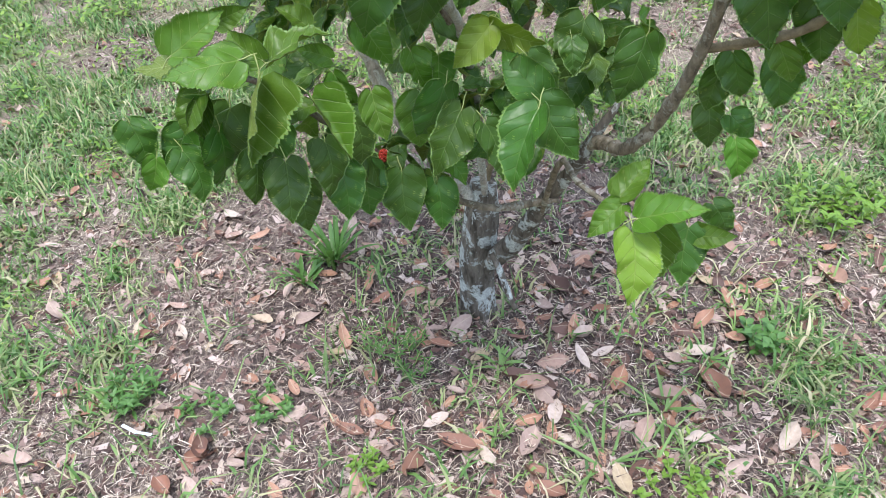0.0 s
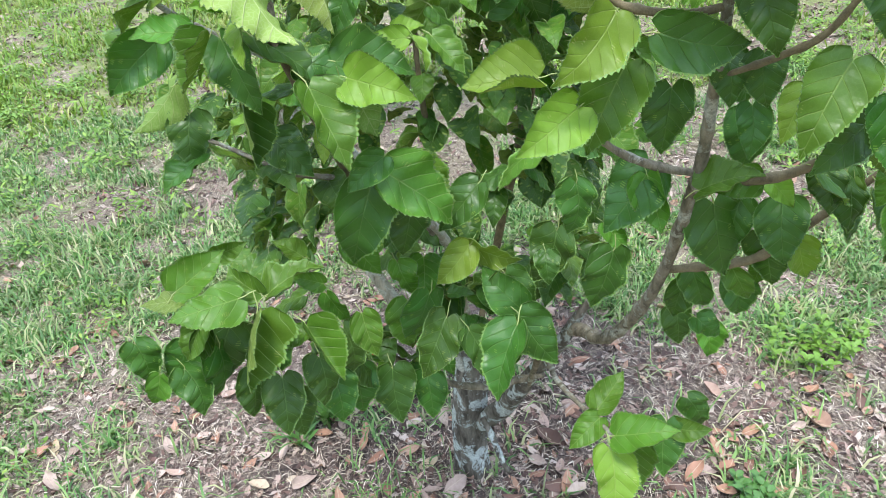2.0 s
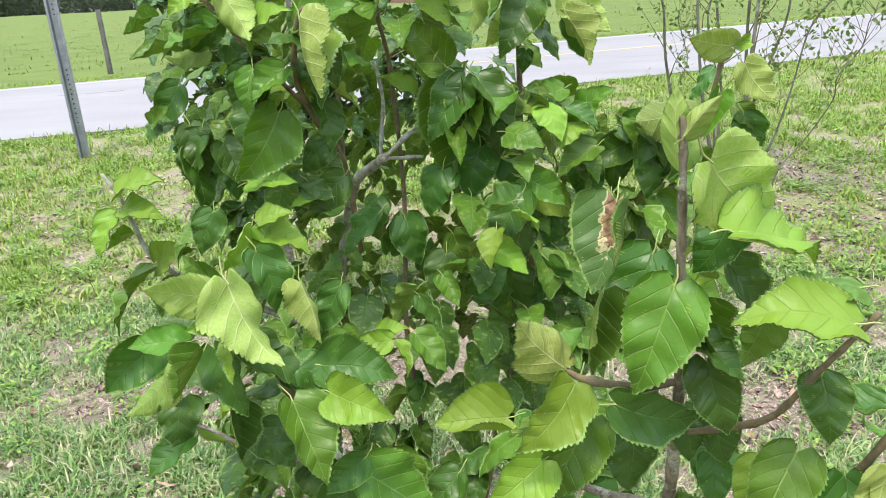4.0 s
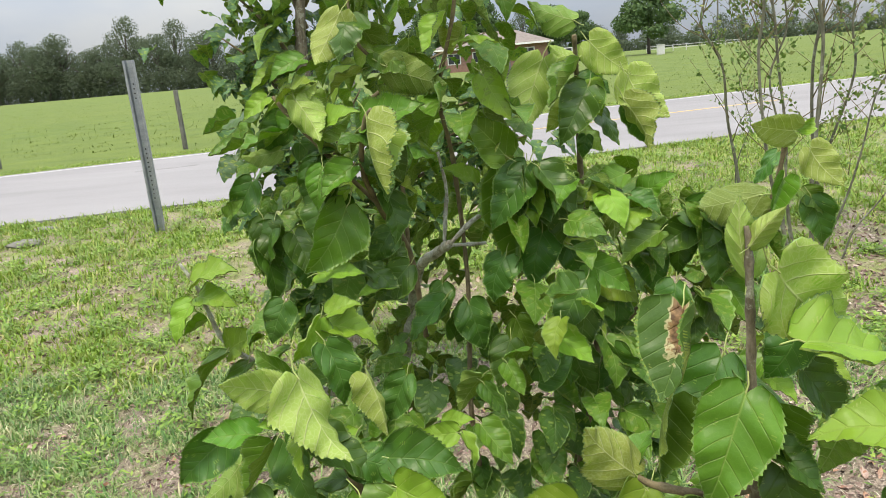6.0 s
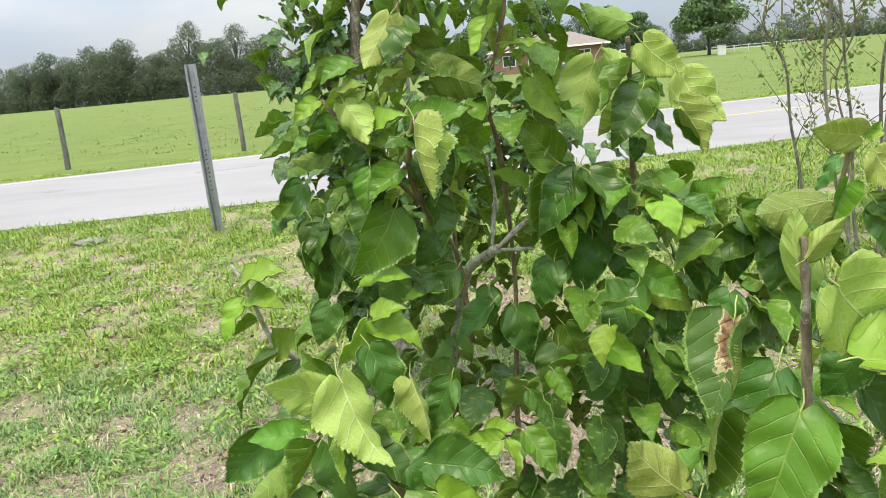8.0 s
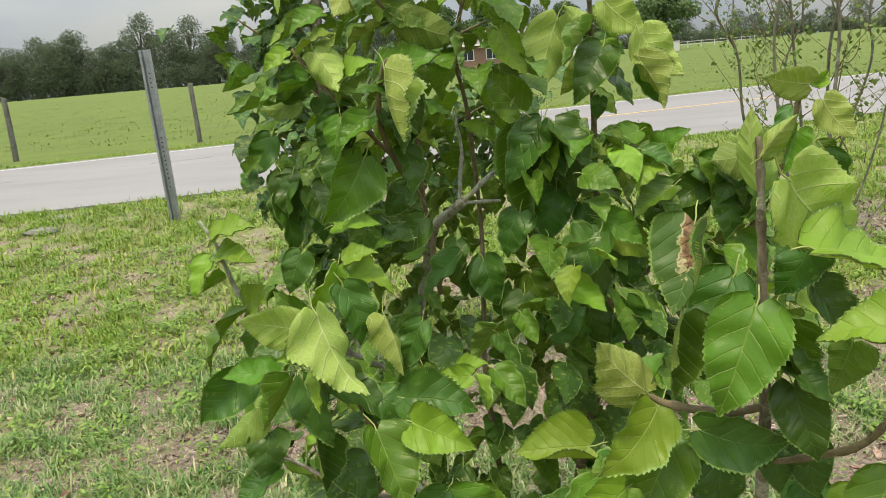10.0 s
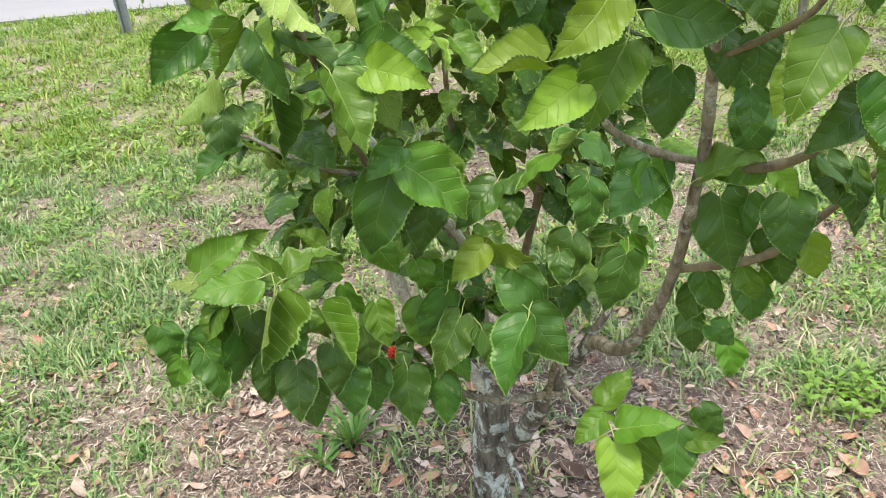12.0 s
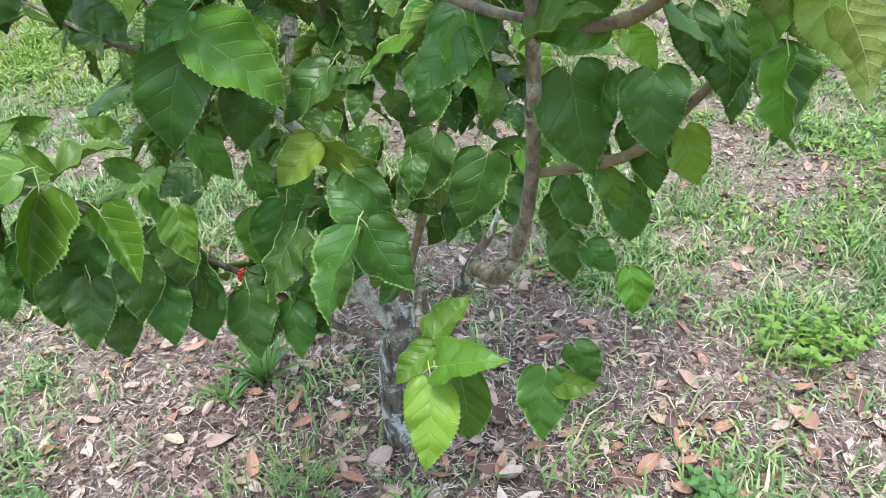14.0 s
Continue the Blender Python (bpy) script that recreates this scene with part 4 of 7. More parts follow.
def build_pickup():
    x0, y0 = 9.0, 99.0
    root = thing("pickup_truck", "white pickup truck parked beside the house", "car", (x0, y0, float(terrain(np.array(x0), np.array(y0)))))
    prof = [(-2.7, 0.45), (-2.7, 1.05), (-0.75, 1.08), (-0.55, 1.75), (0.75, 1.78), (1.25, 1.15), (2.55, 1.02), (2.7, 0.75), (2.7, 0.45)]
    v = [(a, -0.9, b) for a, b in prof] + [(a, 0.9, b) for a, b in prof]
    n = len(prof)
    f = [tuple(range(n)), tuple(range(2 * n - 1, n - 1, -1))] + [(k, n + k, n + (k + 1) % n, (k + 1) % n) for k in range(n)]
    part("body", mesh_of("body", v, f, CAR_PAINT, smooth=False), root)
    part("side_window", (box_bm((0.05, -0.905, 1.45, 1.0, 0.02, 0.42)), GLASS), root)
    part("windscreen", (box_bm((1.04, 0, 1.47, 0.02, 1.5, 0.4)), GLASS), root)
    for x in (-1.75, 1.75):
        for y in (-0.82, 0.82):
            bm = bmesh.new()
            bmesh.ops.create_cone(bm, segments=18, radius1=0.38, radius2=0.38, depth=0.24, cap_ends=True, matrix=pose(x, y, 0.38, 90))
            wheel = part("wheel", (bm, RUBBER), root)
            bm = bmesh.new()
            bmesh.ops.create_cone(bm, segments=14, radius1=0.2, radius2=0.2, depth=0.27, cap_ends=True, matrix=pose(x, y, 0.38, 90))
            part("rim", (bm, STEEL), wheel)


def build_far_small():
    z = lambda x, y: float(terrain(np.array(x), np.array(y)))
    x, y = 21.0, 100.0
    root = thing("utility_box", "small pale grey utility box in the pasture", "utility box", (x, y, z(x, y)))
    part("cabinet", (box_bm((0, 0, 0.6, 0.9, 0.7, 1.2), bevel=0.03), GREY_BOX), root)
    part("lid", (box_bm((0, 0, 1.23, 1.0, 0.8, 0.08), bevel=0.02), GREY_BOX), root)
    x, y = 23.5, 122.0
    root = thing("pasture_fence", "low pale grey board fence beyond the pasture", "fence", (x, y, z(x, y)))
    for k in range(8):
        part("post", (box_bm((k * 2.0, 0, 0.5, 0.10, 0.10, 1.0)), GREY_BOX), root)
    for zz in (0.5, 0.9):
        part("board", (box_bm((7, -0.08, zz, 14.2, 0.03, 0.09)), GREY_BOX), root)
    x, y = 36.5, 130.0
    root = thing("utility_pole", "grey wooden utility pole far across the pasture", "pole", (x, y, z(x, y)))
    part("shaft", tube("shaft", [(0, 0, -0.5), (0, 0, 4), (0, 0, 8.6)], [0.17, 0.15, 0.11], WOOD, 8, 3), root)
    part("crossarm", (box_bm((0, 0, 8.0, 2.2, 0.1, 0.12)), WOOD), root)
    # low pale stones in the verge
    for x, y, s in ((-5.05, 7.55, 0.20), (-5.15, 8.05, 0.14)):
        bm = bmesh.new()
        bmesh.ops.create_icosphere(bm, subdivisions=3, radius=1)
        for v in bm.verts:
            v.co *= 1 + 0.22 * noise.noise(v.co * 1.7 + Vector((x, y, 0)))
            v.co = Vector((v.co.x * s, v.co.y * s * 0.7, v.co.z * s * 0.22))
        for f in bm.faces:
            f.smooth = True
        ob = part("stone", (bm, STONE), None, m=pose(x, y, z(x, y) + 0.006))
        tagged(ob, "flat pale stone half buried in grass", "stone", "stones in the verge")


build_far()
build_house()
build_pickup()
build_far_small()


# ---------------------------------------------------------------- living leaves
def blade_shape(form, seed, rows=41, lobed=False, across=(-1, -0.965, -0.64, -0.3, 0, 0.3, 0.64, 0.965, 1)):
    """A toothed heart-shaped leaf one unit long: its stalk end at the origin, its tip at y = 1, its upper side up.
    form: f nearly flat, d drooping and cupped, n folded along the midrib, h one half turned over."""
    r = random.Random(seed)
    cols = len(across)
    wide = {"f": 0.72, "d": 0.80, "n": 0.66, "h": 0.84}[form] * r.uniform(0.90, 1.10)
    knots_u = [0, 0.03, 0.09, 0.18, 0.28, 0.40, 0.55, 0.70, 0.83, 0.92, 0.97, 1.0]
    knots_h = [0.15, 0.31, 0.42, 0.485, 0.505, 0.490, 0.425, 0.318, 0.188, 0.084, 0.033, 0.0]
    verts, uvs = [], []
    ph, skew, bias = r.uniform(0, 6), r.uniform(-0.10, 0.10), r.choice((-1, 1))
    curl, ripple = r.uniform(0.15, 0.5), r.uniform(0.8, 1.6)
    fold_a, fold_b, arc, twist = r.uniform(0.20, 0.55), r.uniform(0.05, 0.35), r.uniform(0.10, 0.45), r.uniform(-0.30, 0.30)
    for i in range(rows):
        u = i / (rows - 1)
        h = float(np.interp(u, knots_u, knots_h)) * wide
        if lobed:
            h *= 0.72 + 0.42 * abs(math.sin(u * 7.5 + 0.6))
        tooth = (0.015 if i % 2 else -0.009) * r.uniform(0.6, 1.3) * (1 - u) ** 0.3 * (0 if i in (0, rows - 1) else 1)
        for j, v in enumerate(across):
            edge = 1.0 if j in (0, cols - 1) else 0.0
            x = v * (h + edge * tooth)
            y = (u - 0.10) / 0.90 + 0.10 * (1 - abs(v)) ** 1.3 * max(0.0, 1 - u / 0.14) * 1.1 + edge * (0.016 if i % 2 else 0)
            a = abs(x)
            side = 1 if x > 0 else -1
            if form == "n":
                z = a * 1.15 - 0.25 * y * (1 - y)
                x *= 0.74
            elif form == "h":
                z = a * 0.28
                if side < 0:
                    z, x = 0.19 * (1 - math.cos(a / 0.19)), -0.19 * math.sin(a / 0.19)
            elif form == "d":
                z = -0.95 * a * a + (arc + 0.12) * y * (1 - y) + (0.22 * a if side * bias > 0 else -0.22 * a)
            else:
                z = (fold_a if side * bias > 0 else fold_b) * a + arc * y * (1 - y) - 0.35 * max(0.0, y - 0.65) ** 1.5
                x *= 0.95
            z += (0.016 + 0.02 * curl) * edge + curl * max(0.0, a - 0.26 * wide) ** 1.5 * 2.0
            z += 0.050 * ripple * math.sin(y * 10 + ph + side) * (a / max(wide, 0.1)) * 1.8
            z += 0.022 * ripple * math.sin(y * 19 - 12 * a + ph) * min(1.0, a * 6)
            q = twist * (y - 0.25)
            x, z = x * math.cos(q) - z * math.sin(q) * 0.5, z + x * math.sin(q)
            x += skew * y * (1 - y) * 2
            verts.append((x, y, z))
            uvs.append((v * h, max(0.0, y)))
    n = len(verts)
    top, rims = [], []
    for i in range(rows - 1):
        for j in range(cols - 1):
            top.append((i * cols + j, i * cols + j + 1, (i + 1) * cols + j + 1, (i + 1) * cols + j))
            rims.append(3 if j in (0, cols - 2) and cols > 5 else 0)
    verts += [(x, y, z - 0.006) for x, y, z in verts]
    uvs += uvs
    faces = top + [tuple(n + k for k in f[::-1]) for f in top]
    rim = [i * cols for i in range(rows)] + [i * cols + cols - 1 for i in range(rows - 1, -1, -1)]
    faces += [(rim[k + 1], rim[k], rim[k] + n, rim[k + 1] + n) for k in range(len(rim) - 1)]
    slots = rims + [1] * len(top) + [3 if cols > 5 else 1] * (len(rim) - 1)
    # the stalk
    b, line = len(verts), [(0, 0.03, -0.008), (0.0, -0.08, 0.005), (0.03, -0.17, -0.01), (0.05, -0.26, -0.05)]
    for p in line:
        for k in range(5):
            q = k * 2 * math.pi / 5
            verts.append((p[0] + 0.009 * math.cos(q), p[1], p[2] + 0.009 * math.sin(q)))
            uvs.append((0.3, 0.5))
    for i in range(3):
        for k in range(5):
            faces.append((b + i * 5 + k, b + i * 5 + (k + 1) % 5, b + i * 5 + 5 + (k + 1) % 5, b + i * 5 + 5 + k))
            slots.append(2)
    return np.array(verts), faces, slots, np.array(uvs)


PAINT = {"": (LEAF_TOP, LEAF_UNDER), "m": (LEAF_MID, LEAF_UNDER), "y": (LEAF_YOUNG, LEAF_UNDER_YOUNG), "b": (LEAF_SCORCHED, LEAF_UNDER_YOUNG)}
SHAPES = {(f, s): blade_shape(f, 31 * s + ord(f)) for f in "fdnh" for s in range(6)}
LOW_SHAPES = [blade_shape(f, 900 + k, 15, False, (-1, -0.95, -0.5, 0, 0.5, 0.95, 1)) for k, f in enumerate("fdfdnfhd")]
BLADES = {}


def blade_mesh(form, tone, seed):
    key = (form, tone, seed)
    if key not in BLADES:
        v, f, s, uv = SHAPES[form, seed]
        BLADES[key] = mesh_of("leaf", v, f, [*PAINT[tone], PETIOLE, LEAF_RIM], s, uv)
    return BLADES[key]


def leaf_pose(base, tip, normal):
    b, t = Vector(base), Vector(tip)
    y = t - b
    size = y.length
    y.normalize()
    z = Vector(normal)
    z = (z - y * z.dot(y)).normalized()
    x = y.cross(z)
    m = Matrix((x, y, z)).transposed().to_4x4()
    return Matrix.Translation(b) @ m @ Matrix.Diagonal((size, size, size, 1))


bush = thing("mulberry_bush", "leafy young mulberry bush with lichened forked trunk", "bush", (0, 0, 0))
leaf_turn = [0]


def leaf(form, base, tip, normal):
    """One leaf from the end of its stalk to its tip; form: shape letter and tone letter."""
    leaf_turn[0] += 1
    k = leaf_turn[0] * 7 // 3 % 6
    axis = (Vector(tip) - Vector(base)).normalized()
    normal = Vector(normal)
    if normal.y > 0.3:
        normal.z -= 0.45  # a blade that shows its underside is tipped over, towards the light
    normal = Matrix.Rotation(0.28 * math.sin(leaf_turn[0] * 12.99), 3, axis) @ normal
    return part("leaf", blade_mesh(form[0], form[1:], k), bush, m=leaf_pose(base, tip, normal))


# ---------------------------------------------------------------- the bush's wood
def limb(name, pts, r0, r1, mat=LIMB, knobs=0.07, sides=9, label=""):
    n = len(pts)
    radii = [r0 + (r1 - r0) * (k / (n - 1)) ** 0.8 for k in range(n)]
    radii[0] *= 0.6
    return part(name, tube(name, pts, radii, mat, sides, 9, knobs, True, 0.045 if r0 < 0.02 else 0.0), bush, label)


part("trunk", tube("trunk", [(0.030, 1.552, -0.06), (0.032, 1.552, 0.0), (0.031, 1.553, 0.05), (0.030, 1.555, 0.13), (0.032, 1.556, 0.23), (0.045, 1.556, 0.33), (0.05, 1.556, 0.40)],
     [0.062, 0.052, 0.044, 0.041, 0.043, 0.038, 0.030], BARK, 18, 7, 0.10), bush, "grey bark patched with pale lichen")
limb("right_fork", [(0.045, 1.55, 0.15), (0.09, 1.50, 0.24), (0.135, 1.42, 0.37), (0.165, 1.36, 0.48), (0.205, 1.29, 0.60), (0.235, 1.258, 0.69), (0.258, 1.252, 0.735), (0.272, 1.25, 0.772)], 0.031, 0.003, BARK, 0.10, 12, "dark lichened fork")
limb("leader", [(0.218, 1.276, 0.645), (0.238, 1.245, 0.676), (0.268, 1.19, 0.695), (0.297, 1.13, 0.775), (0.315, 1.044, 0.925), (0.312, 0.948, 1.127), (0.302, 0.905, 1.24), (0.290, 0.864, 1.346), (0.278, 0.842, 1.47), (0.270, 0.827, 1.577), (0.268, 0.828, 1.60)], 0.0140, 0.0022, LIMB, 0.06, 11)
# darker twig bark on the right side branches carries their shade in its colour
limb("side_branch", [(0.315, 1.044, 0.925), (0.37, 1.01, 0.95), (0.42, 0.98, 0.98), (0.48, 0.95, 1.06), (0.52, 0.93, 1.12), (0.57, 0.91, 1.20)], 0.0080, 0.0032, TWIG)
limb("side_branch", [(0.312, 0.96, 1.10), (0.36, 0.93, 1.115), (0.41, 0.90, 1.14), (0.45, 0.84, 1.22), (0.47, 0.80, 1.31), (0.50, 0.77, 1.40)], 0.0072, 0.0032, TWIG)
limb("side_branch", [(0.300, 0.90, 1.25), (0.34, 0.86, 1.28), (0.37, 0.83, 1.31), (0.39, 0.80, 1.37), (0.42, 0.77, 1.44)], 0.0045, 0.0025, TWIG)
limb("side_branch", [(0.310, 0.95, 1.12), (0.26, 0.945, 1.135), (0.21, 0.93, 1.165), (0.185, 0.917, 1.195), (0.170, 0.905, 1.235), (0.165, 0.90, 1.265)], 0.007, 0.0016, LIMB)
limb("side_branch", [(0.295, 0.87, 1.33), (0.25, 0.87, 1.325), (0.20, 0.872, 1.335), (0.181, 0.873, 1.345)], 0.006, 0.003, TWIG)
limb("low_branch", [(0.16, 1.40, 0.40), (0.155, 1.25, 0.58), (0.16, 1.15, 0.70), (0.17, 1.05, 0.725), (0.20, 0.95, 0.75), (0.212, 0.88, 0.782)], 0.0068, 0.003, LIMB)
limb("low_branch", [(0.185, 1.33, 0.50), (0.13, 1.315, 0.505), (0.06, 1.29, 0.515), (-0.01, 1.27, 0.55), (-0.08, 1.26, 0.61), (-0.135, 1.25, 0.662), (-0.20, 1.14, 0.79), (-0.264, 1.04, 0.908), (-0.30, 1.02, 0.925), (-0.34, 1.01, 0.93)], 0.0085, 0.0035, LIMB)
limb("lichened_stem", [(0.04, 1.545, 0.33), (-0.05, 1.55, 0.47), (-0.13, 1.555, 0.57), (-0.18, 1.60, 0.67), (-0.21, 1.65, 0.78), (-0.20, 1.73, 1.0), (-0.155, 1.785, 1.24), (-0.115, 1.686, 1.356), (-0.07, 1.60, 1.405), (-0.037, 1.537, 1.436)], 0.019, 0.008, LICHENED, 0.10, 11, "pale lichened stem")
limb("twig", [(-0.037, 1.537, 1.436), (0.0, 1.54, 1.47), (0.03, 1.55, 1.49), (0.085, 1.60, 1.53)], 0.006, 0.003, LICHENED)
limb("twig", [(-0.05, 1.56, 1.425), (-0.045, 1.585, 1.48), (-0.04, 1.60, 1.53), (-0.05, 1.60, 1.60)], 0.005, 0.0025, LICHENED)
limb("twig", [(-0.045, 1.55, 1.43), (-0.01, 1.55, 1.43), (0.03, 1.55, 1.43)], 0.004, 0.003, LICHENED)
limb("left_limb", [(0.05, 1.54, 0.37), (0.035, 1.46, 0.58), (0.02, 1.34, 0.78), (0.0, 1.225, 0.912), (-0.04, 1.165, 0.99), (-0.078, 1.12, 1.062), (-0.112, 1.09, 1.135), (-0.145, 1.075, 1.205)], 0.0118, 0.0036, LICHENED, 0.07, 11)
limb("side_branch", [(-0.01, 1.24, 0.90), (-0.05, 1.215, 0.975), (-0.09, 1.20, 1.01), (-0.145, 1.183, 1.04), (-0.21, 1.17, 1.06), (-0.30, 1.19, 1.10), (-0.36, 1.20, 1.125)], 0.0075, 0.0022, LIMB)
limb("left_shoot", [(-0.12, 1.19, 1.02), (-0.16, 1.16, 1.15), (-0.19, 1.13, 1.26), (-0.222, 1.103, 1.335), (-0.226, 1.102, 1.362)], 0.008, 0.0035, TWIG)
limb("inner_stem", [(0.02, 1.45, 0.62), (0.0, 1.48, 0.85), (-0.02, 1.50, 1.1), (-0.015, 1.53, 1.25), (-0.012, 1.58, 1.38), (-0.02, 1.56, 1.59), (-0.03, 1.50, 1.71), (0.01, 1.45, 1.85), (0.02, 1.42, 2.0)], 0.0060, 0.0028, TWIG)
limb("inner_stem", [(-0.10, 1.56, 1.25), (-0.115, 1.55, 1.42), (-0.14, 1.45, 1.52), (-0.155, 1.39, 1.60), (-0.135, 1.34, 1.68), (-0.12, 1.33, 1.70)], 0.0075, 0.0028, TWIG)
limb("inner_stem", [(-0.14, 1.44, 1.53), (-0.21, 1.42, 1.62), (-0.27, 1.405, 1.70), (-0.29, 1.403, 1.73)], 0.0053, 0.0028, TWIG)
limb("inner_stem", [(-0.115, 1.55, 1.42), (-0.11, 1.50, 1.62), (-0.12, 1.49, 1.75), (-0.155, 1.45, 1.81), (-0.16, 1.44, 1.92)], 0.0053, 0.0021, TWIG)
limb("back_stem", [(0.05, 1.56, 0.38), (0.14, 1.66, 0.7), (0.25, 1.75, 1.15), (0.235, 1.80, 1.38), (0.232, 1.79, 1.55), (0.225, 1.72, 1.70), (0.22, 1.68, 1.79)], 0.0112, 0.0042, TWIG)
limb("back_stem", [(0.18, 1.68, 0.85), (0.23, 1.60, 1.12), (0.29, 1.54, 1.28), (0.44, 1.50, 1.335), (0.50, 1.47, 1.45), (0.53, 1.45, 1.60), (0.532, 1.445, 1.63)], 0.0090, 0.0028, TWIG)
limb("twig", [(0.285, 1.545, 1.28), (0.22, 1.53, 1.32), (0.205, 1.525, 1.355)], 0.005, 0.003, TWIG)
limb("dead_stub", [(0.06, 1.47, 0.26), (0.08, 1.44, 0.225), (0.10, 1.41, 0.175), (0.112, 1.398, 0.15)], 0.010, 0.005, BARK, 0.05, 8, "cut grey stub with a pale end")
limb("outer_shoot", [(-0.20, 1.73, 1.0), (-0.33, 1.66, 1.10), (-0.46, 1.60, 1.20), (-0.508, 1.57, 1.262), (-0.526, 1.56, 1.33), (-0.540, 1.555, 1.385), (-0.562, 1.55, 1.430)], 0.0075, 0.0030, LICHENED, 0.07, 9)
for pts in ([(0.055, 1.46, 0.03), (0.075, 1.41, 0.018), (0.03, 1.38, 0.012), (0.02, 1.35, 0.008)], [(0.07, 1.46, 0.02), (0.11, 1.40, 0.025), (0.09, 1.36, 0.006)], [(0.02, 1.45, 0.02), (0.045, 1.40, 0.03), (0.05, 1.37, 0.004)]):
    limb("root", pts, 0.004, 0.002, LIMB, 0.05, 6)


def build_berry():
    bm = bmesh.new()
    r = random.Random(2)
    for k in range(34):
        a, h = k * 2.4, -1 + 2 * (k + 0.5) / 34
        q = math.sqrt(1 - h * h)
        bmesh.ops.create_icosphere(bm, subdivisions=1, radius=0.0028, matrix=Matrix.Translation((q * math.cos(a) * 0.0062, q * math.sin(a) * 0.0062, h * 0.011)))
    for f in bm.faces:
        f.smooth = True
    part("berry", (bm, BERRY), bush, "ripening red mulberry", pose(-0.135, 1.235, 0.672, 12, 8, 0) @ Matrix.Scale(1.1, 4))


build_berry()


# right leader
leaf("dy", (0.287, 0.81, 1.565), (0.364, 0.84, 1.494), (-0.29, 0.95, 0.09))
leaf("ny", (0.270, 0.830, 1.558), (0.263, 0.830, 1.625), (0.55, 0.8, 0.2))
leaf("ny", (0.269, 0.820, 1.585), (0.293, 0.810, 1.618), (0.2, 0.9, -0.3))
leaf("hb", (0.223, 0.860, 1.521), (0.197, 0.835, 1.442), (-0.3, -0.85, 0.42))
leaf("fm", (0.271, 0.835, 1.446), (0.233, 0.815, 1.347), (0.05, -0.92, 0.38))
leaf("fy", (0.388, 0.750, 1.441), (0.295, 0.760, 1.444), (-0.05, -0.60, 0.80))
leaf("dm", (0.412, 0.790, 1.455), (0.340, 0.800, 1.451), (0.0, -0.35, 0.94))
leaf("nm", (0.301, 0.86, 1.416), (0.326, 0.86, 1.353), (0.31, -0.94, 0.13))
leaf("d", (0.328, 0.9, 1.476), (0.359, 0.9, 1.436), (-0.11, -0.99, -0.08))
leaf("fy", (0.307, 0.8, 1.506), (0.396, 0.83, 1.468), (-0.15, -0.5, 0.85))
leaf("fy", (0.178, 0.870, 1.350), (0.128, 0.850, 1.413), (-0.3, 0.8, -0.3))
leaf("fm", (0.179, 0.89, 1.35), (0.207, 0.92, 1.372), (-0.32, -0.36, 0.88))
leaf("fy", (0.188, 0.87, 1.332), (0.126, 0.84, 1.273), (0.15, -0.94, 0.31))
leaf("f", (0.228, 0.86, 1.312), (0.317, 0.86, 1.295), (-0.02, -1.0, -0.08))
leaf("f", (0.31, 0.85, 1.361), (0.329, 0.83, 1.289), (-0.29, -0.94, 0.18))
leaf("d", (0.31, 0.92, 1.37), (0.232, 0.92, 1.346), (0.04, -0.99, -0.12))
leaf("f", (0.269, 0.900, 1.454), (0.230, 0.890, 1.368), (-0.25, -0.9, 0.35))
leaf("nm", (0.213, 0.875, 1.427), (0.202, 0.860, 1.347), (0.6, -0.6, 0.5))
leaf("fm", (0.375, 0.79, 1.296), (0.331, 0.76, 1.219), (0.01, -0.94, 0.35))
leaf("d", (0.395, 0.8, 1.366), (0.398, 0.78, 1.309), (-0.13, -0.94, 0.32))
leaf("d", (0.374, 0.98, 1.178), (0.374, 0.98, 1.104), (-0.15, -0.99, -0.0))
leaf("d", (0.266, 0.93, 1.233), (0.26, 0.93, 1.157), (-0.01, -1.0, 0.0))
leaf("hm", (0.253, 0.95, 1.122), (0.27, 0.93, 1.054), (-0.28, -0.94, 0.21))
leaf("d", (0.258, 0.96, 1.131), (0.203, 0.94, 1.054), (-0.33, -0.83, 0.45))
leaf("fm", (0.309, 0.93, 1.108), (0.367, 0.9, 1.139), (-0.58, -0.38, 0.72))
leaf("d", (0.351, 0.99, 1.056), (0.378, 0.99, 0.947), (-0.25, -0.97, -0.06))
leaf("d", (0.428, 0.97, 1.061), (0.435, 0.95, 0.983), (-0.6, -0.78, 0.15))
leaf("d", (0.476, 0.93, 1.117), (0.48, 0.91, 1.047), (0.31, -0.91, 0.28))
leaf("fm", (0.208, 0.9, 1.272), (0.167, 0.88, 1.184), (-0.2, -0.93, 0.3))
leaf("fy", (0.158, 0.88, 1.238), (0.092, 0.85, 1.2), (0.2, -0.91, 0.38))
leaf("hy", (0.126, 0.95, 1.248), (0.043, 0.95, 1.243), (-0.04, -0.84, 0.55))
leaf("d", (0.316, 0.92, 1.259), (0.352, 0.94, 1.205), (0.7, -0.68, 0.22))
leaf("fm", (0.371, 0.87, 1.393), (0.364, 0.9, 1.326), (0.45, 0.83, 0.33))
leaf("d", (0.307, 0.900, 1.279), (0.314, 0.890, 1.221), (0.1, -0.98, 0.1))
leaf("d", (0.342, 0.890, 1.276), (0.349, 0.880, 1.222), (-0.3, -0.9, 0.2))
leaf("f", (0.342, 0.900, 1.218), (0.338, 0.880, 1.165), (-0.1, -0.95, 0.25))
leaf("d", (0.281, 0.900, 1.297), (0.228, 0.880, 1.286), (0, -0.9, 0.4))
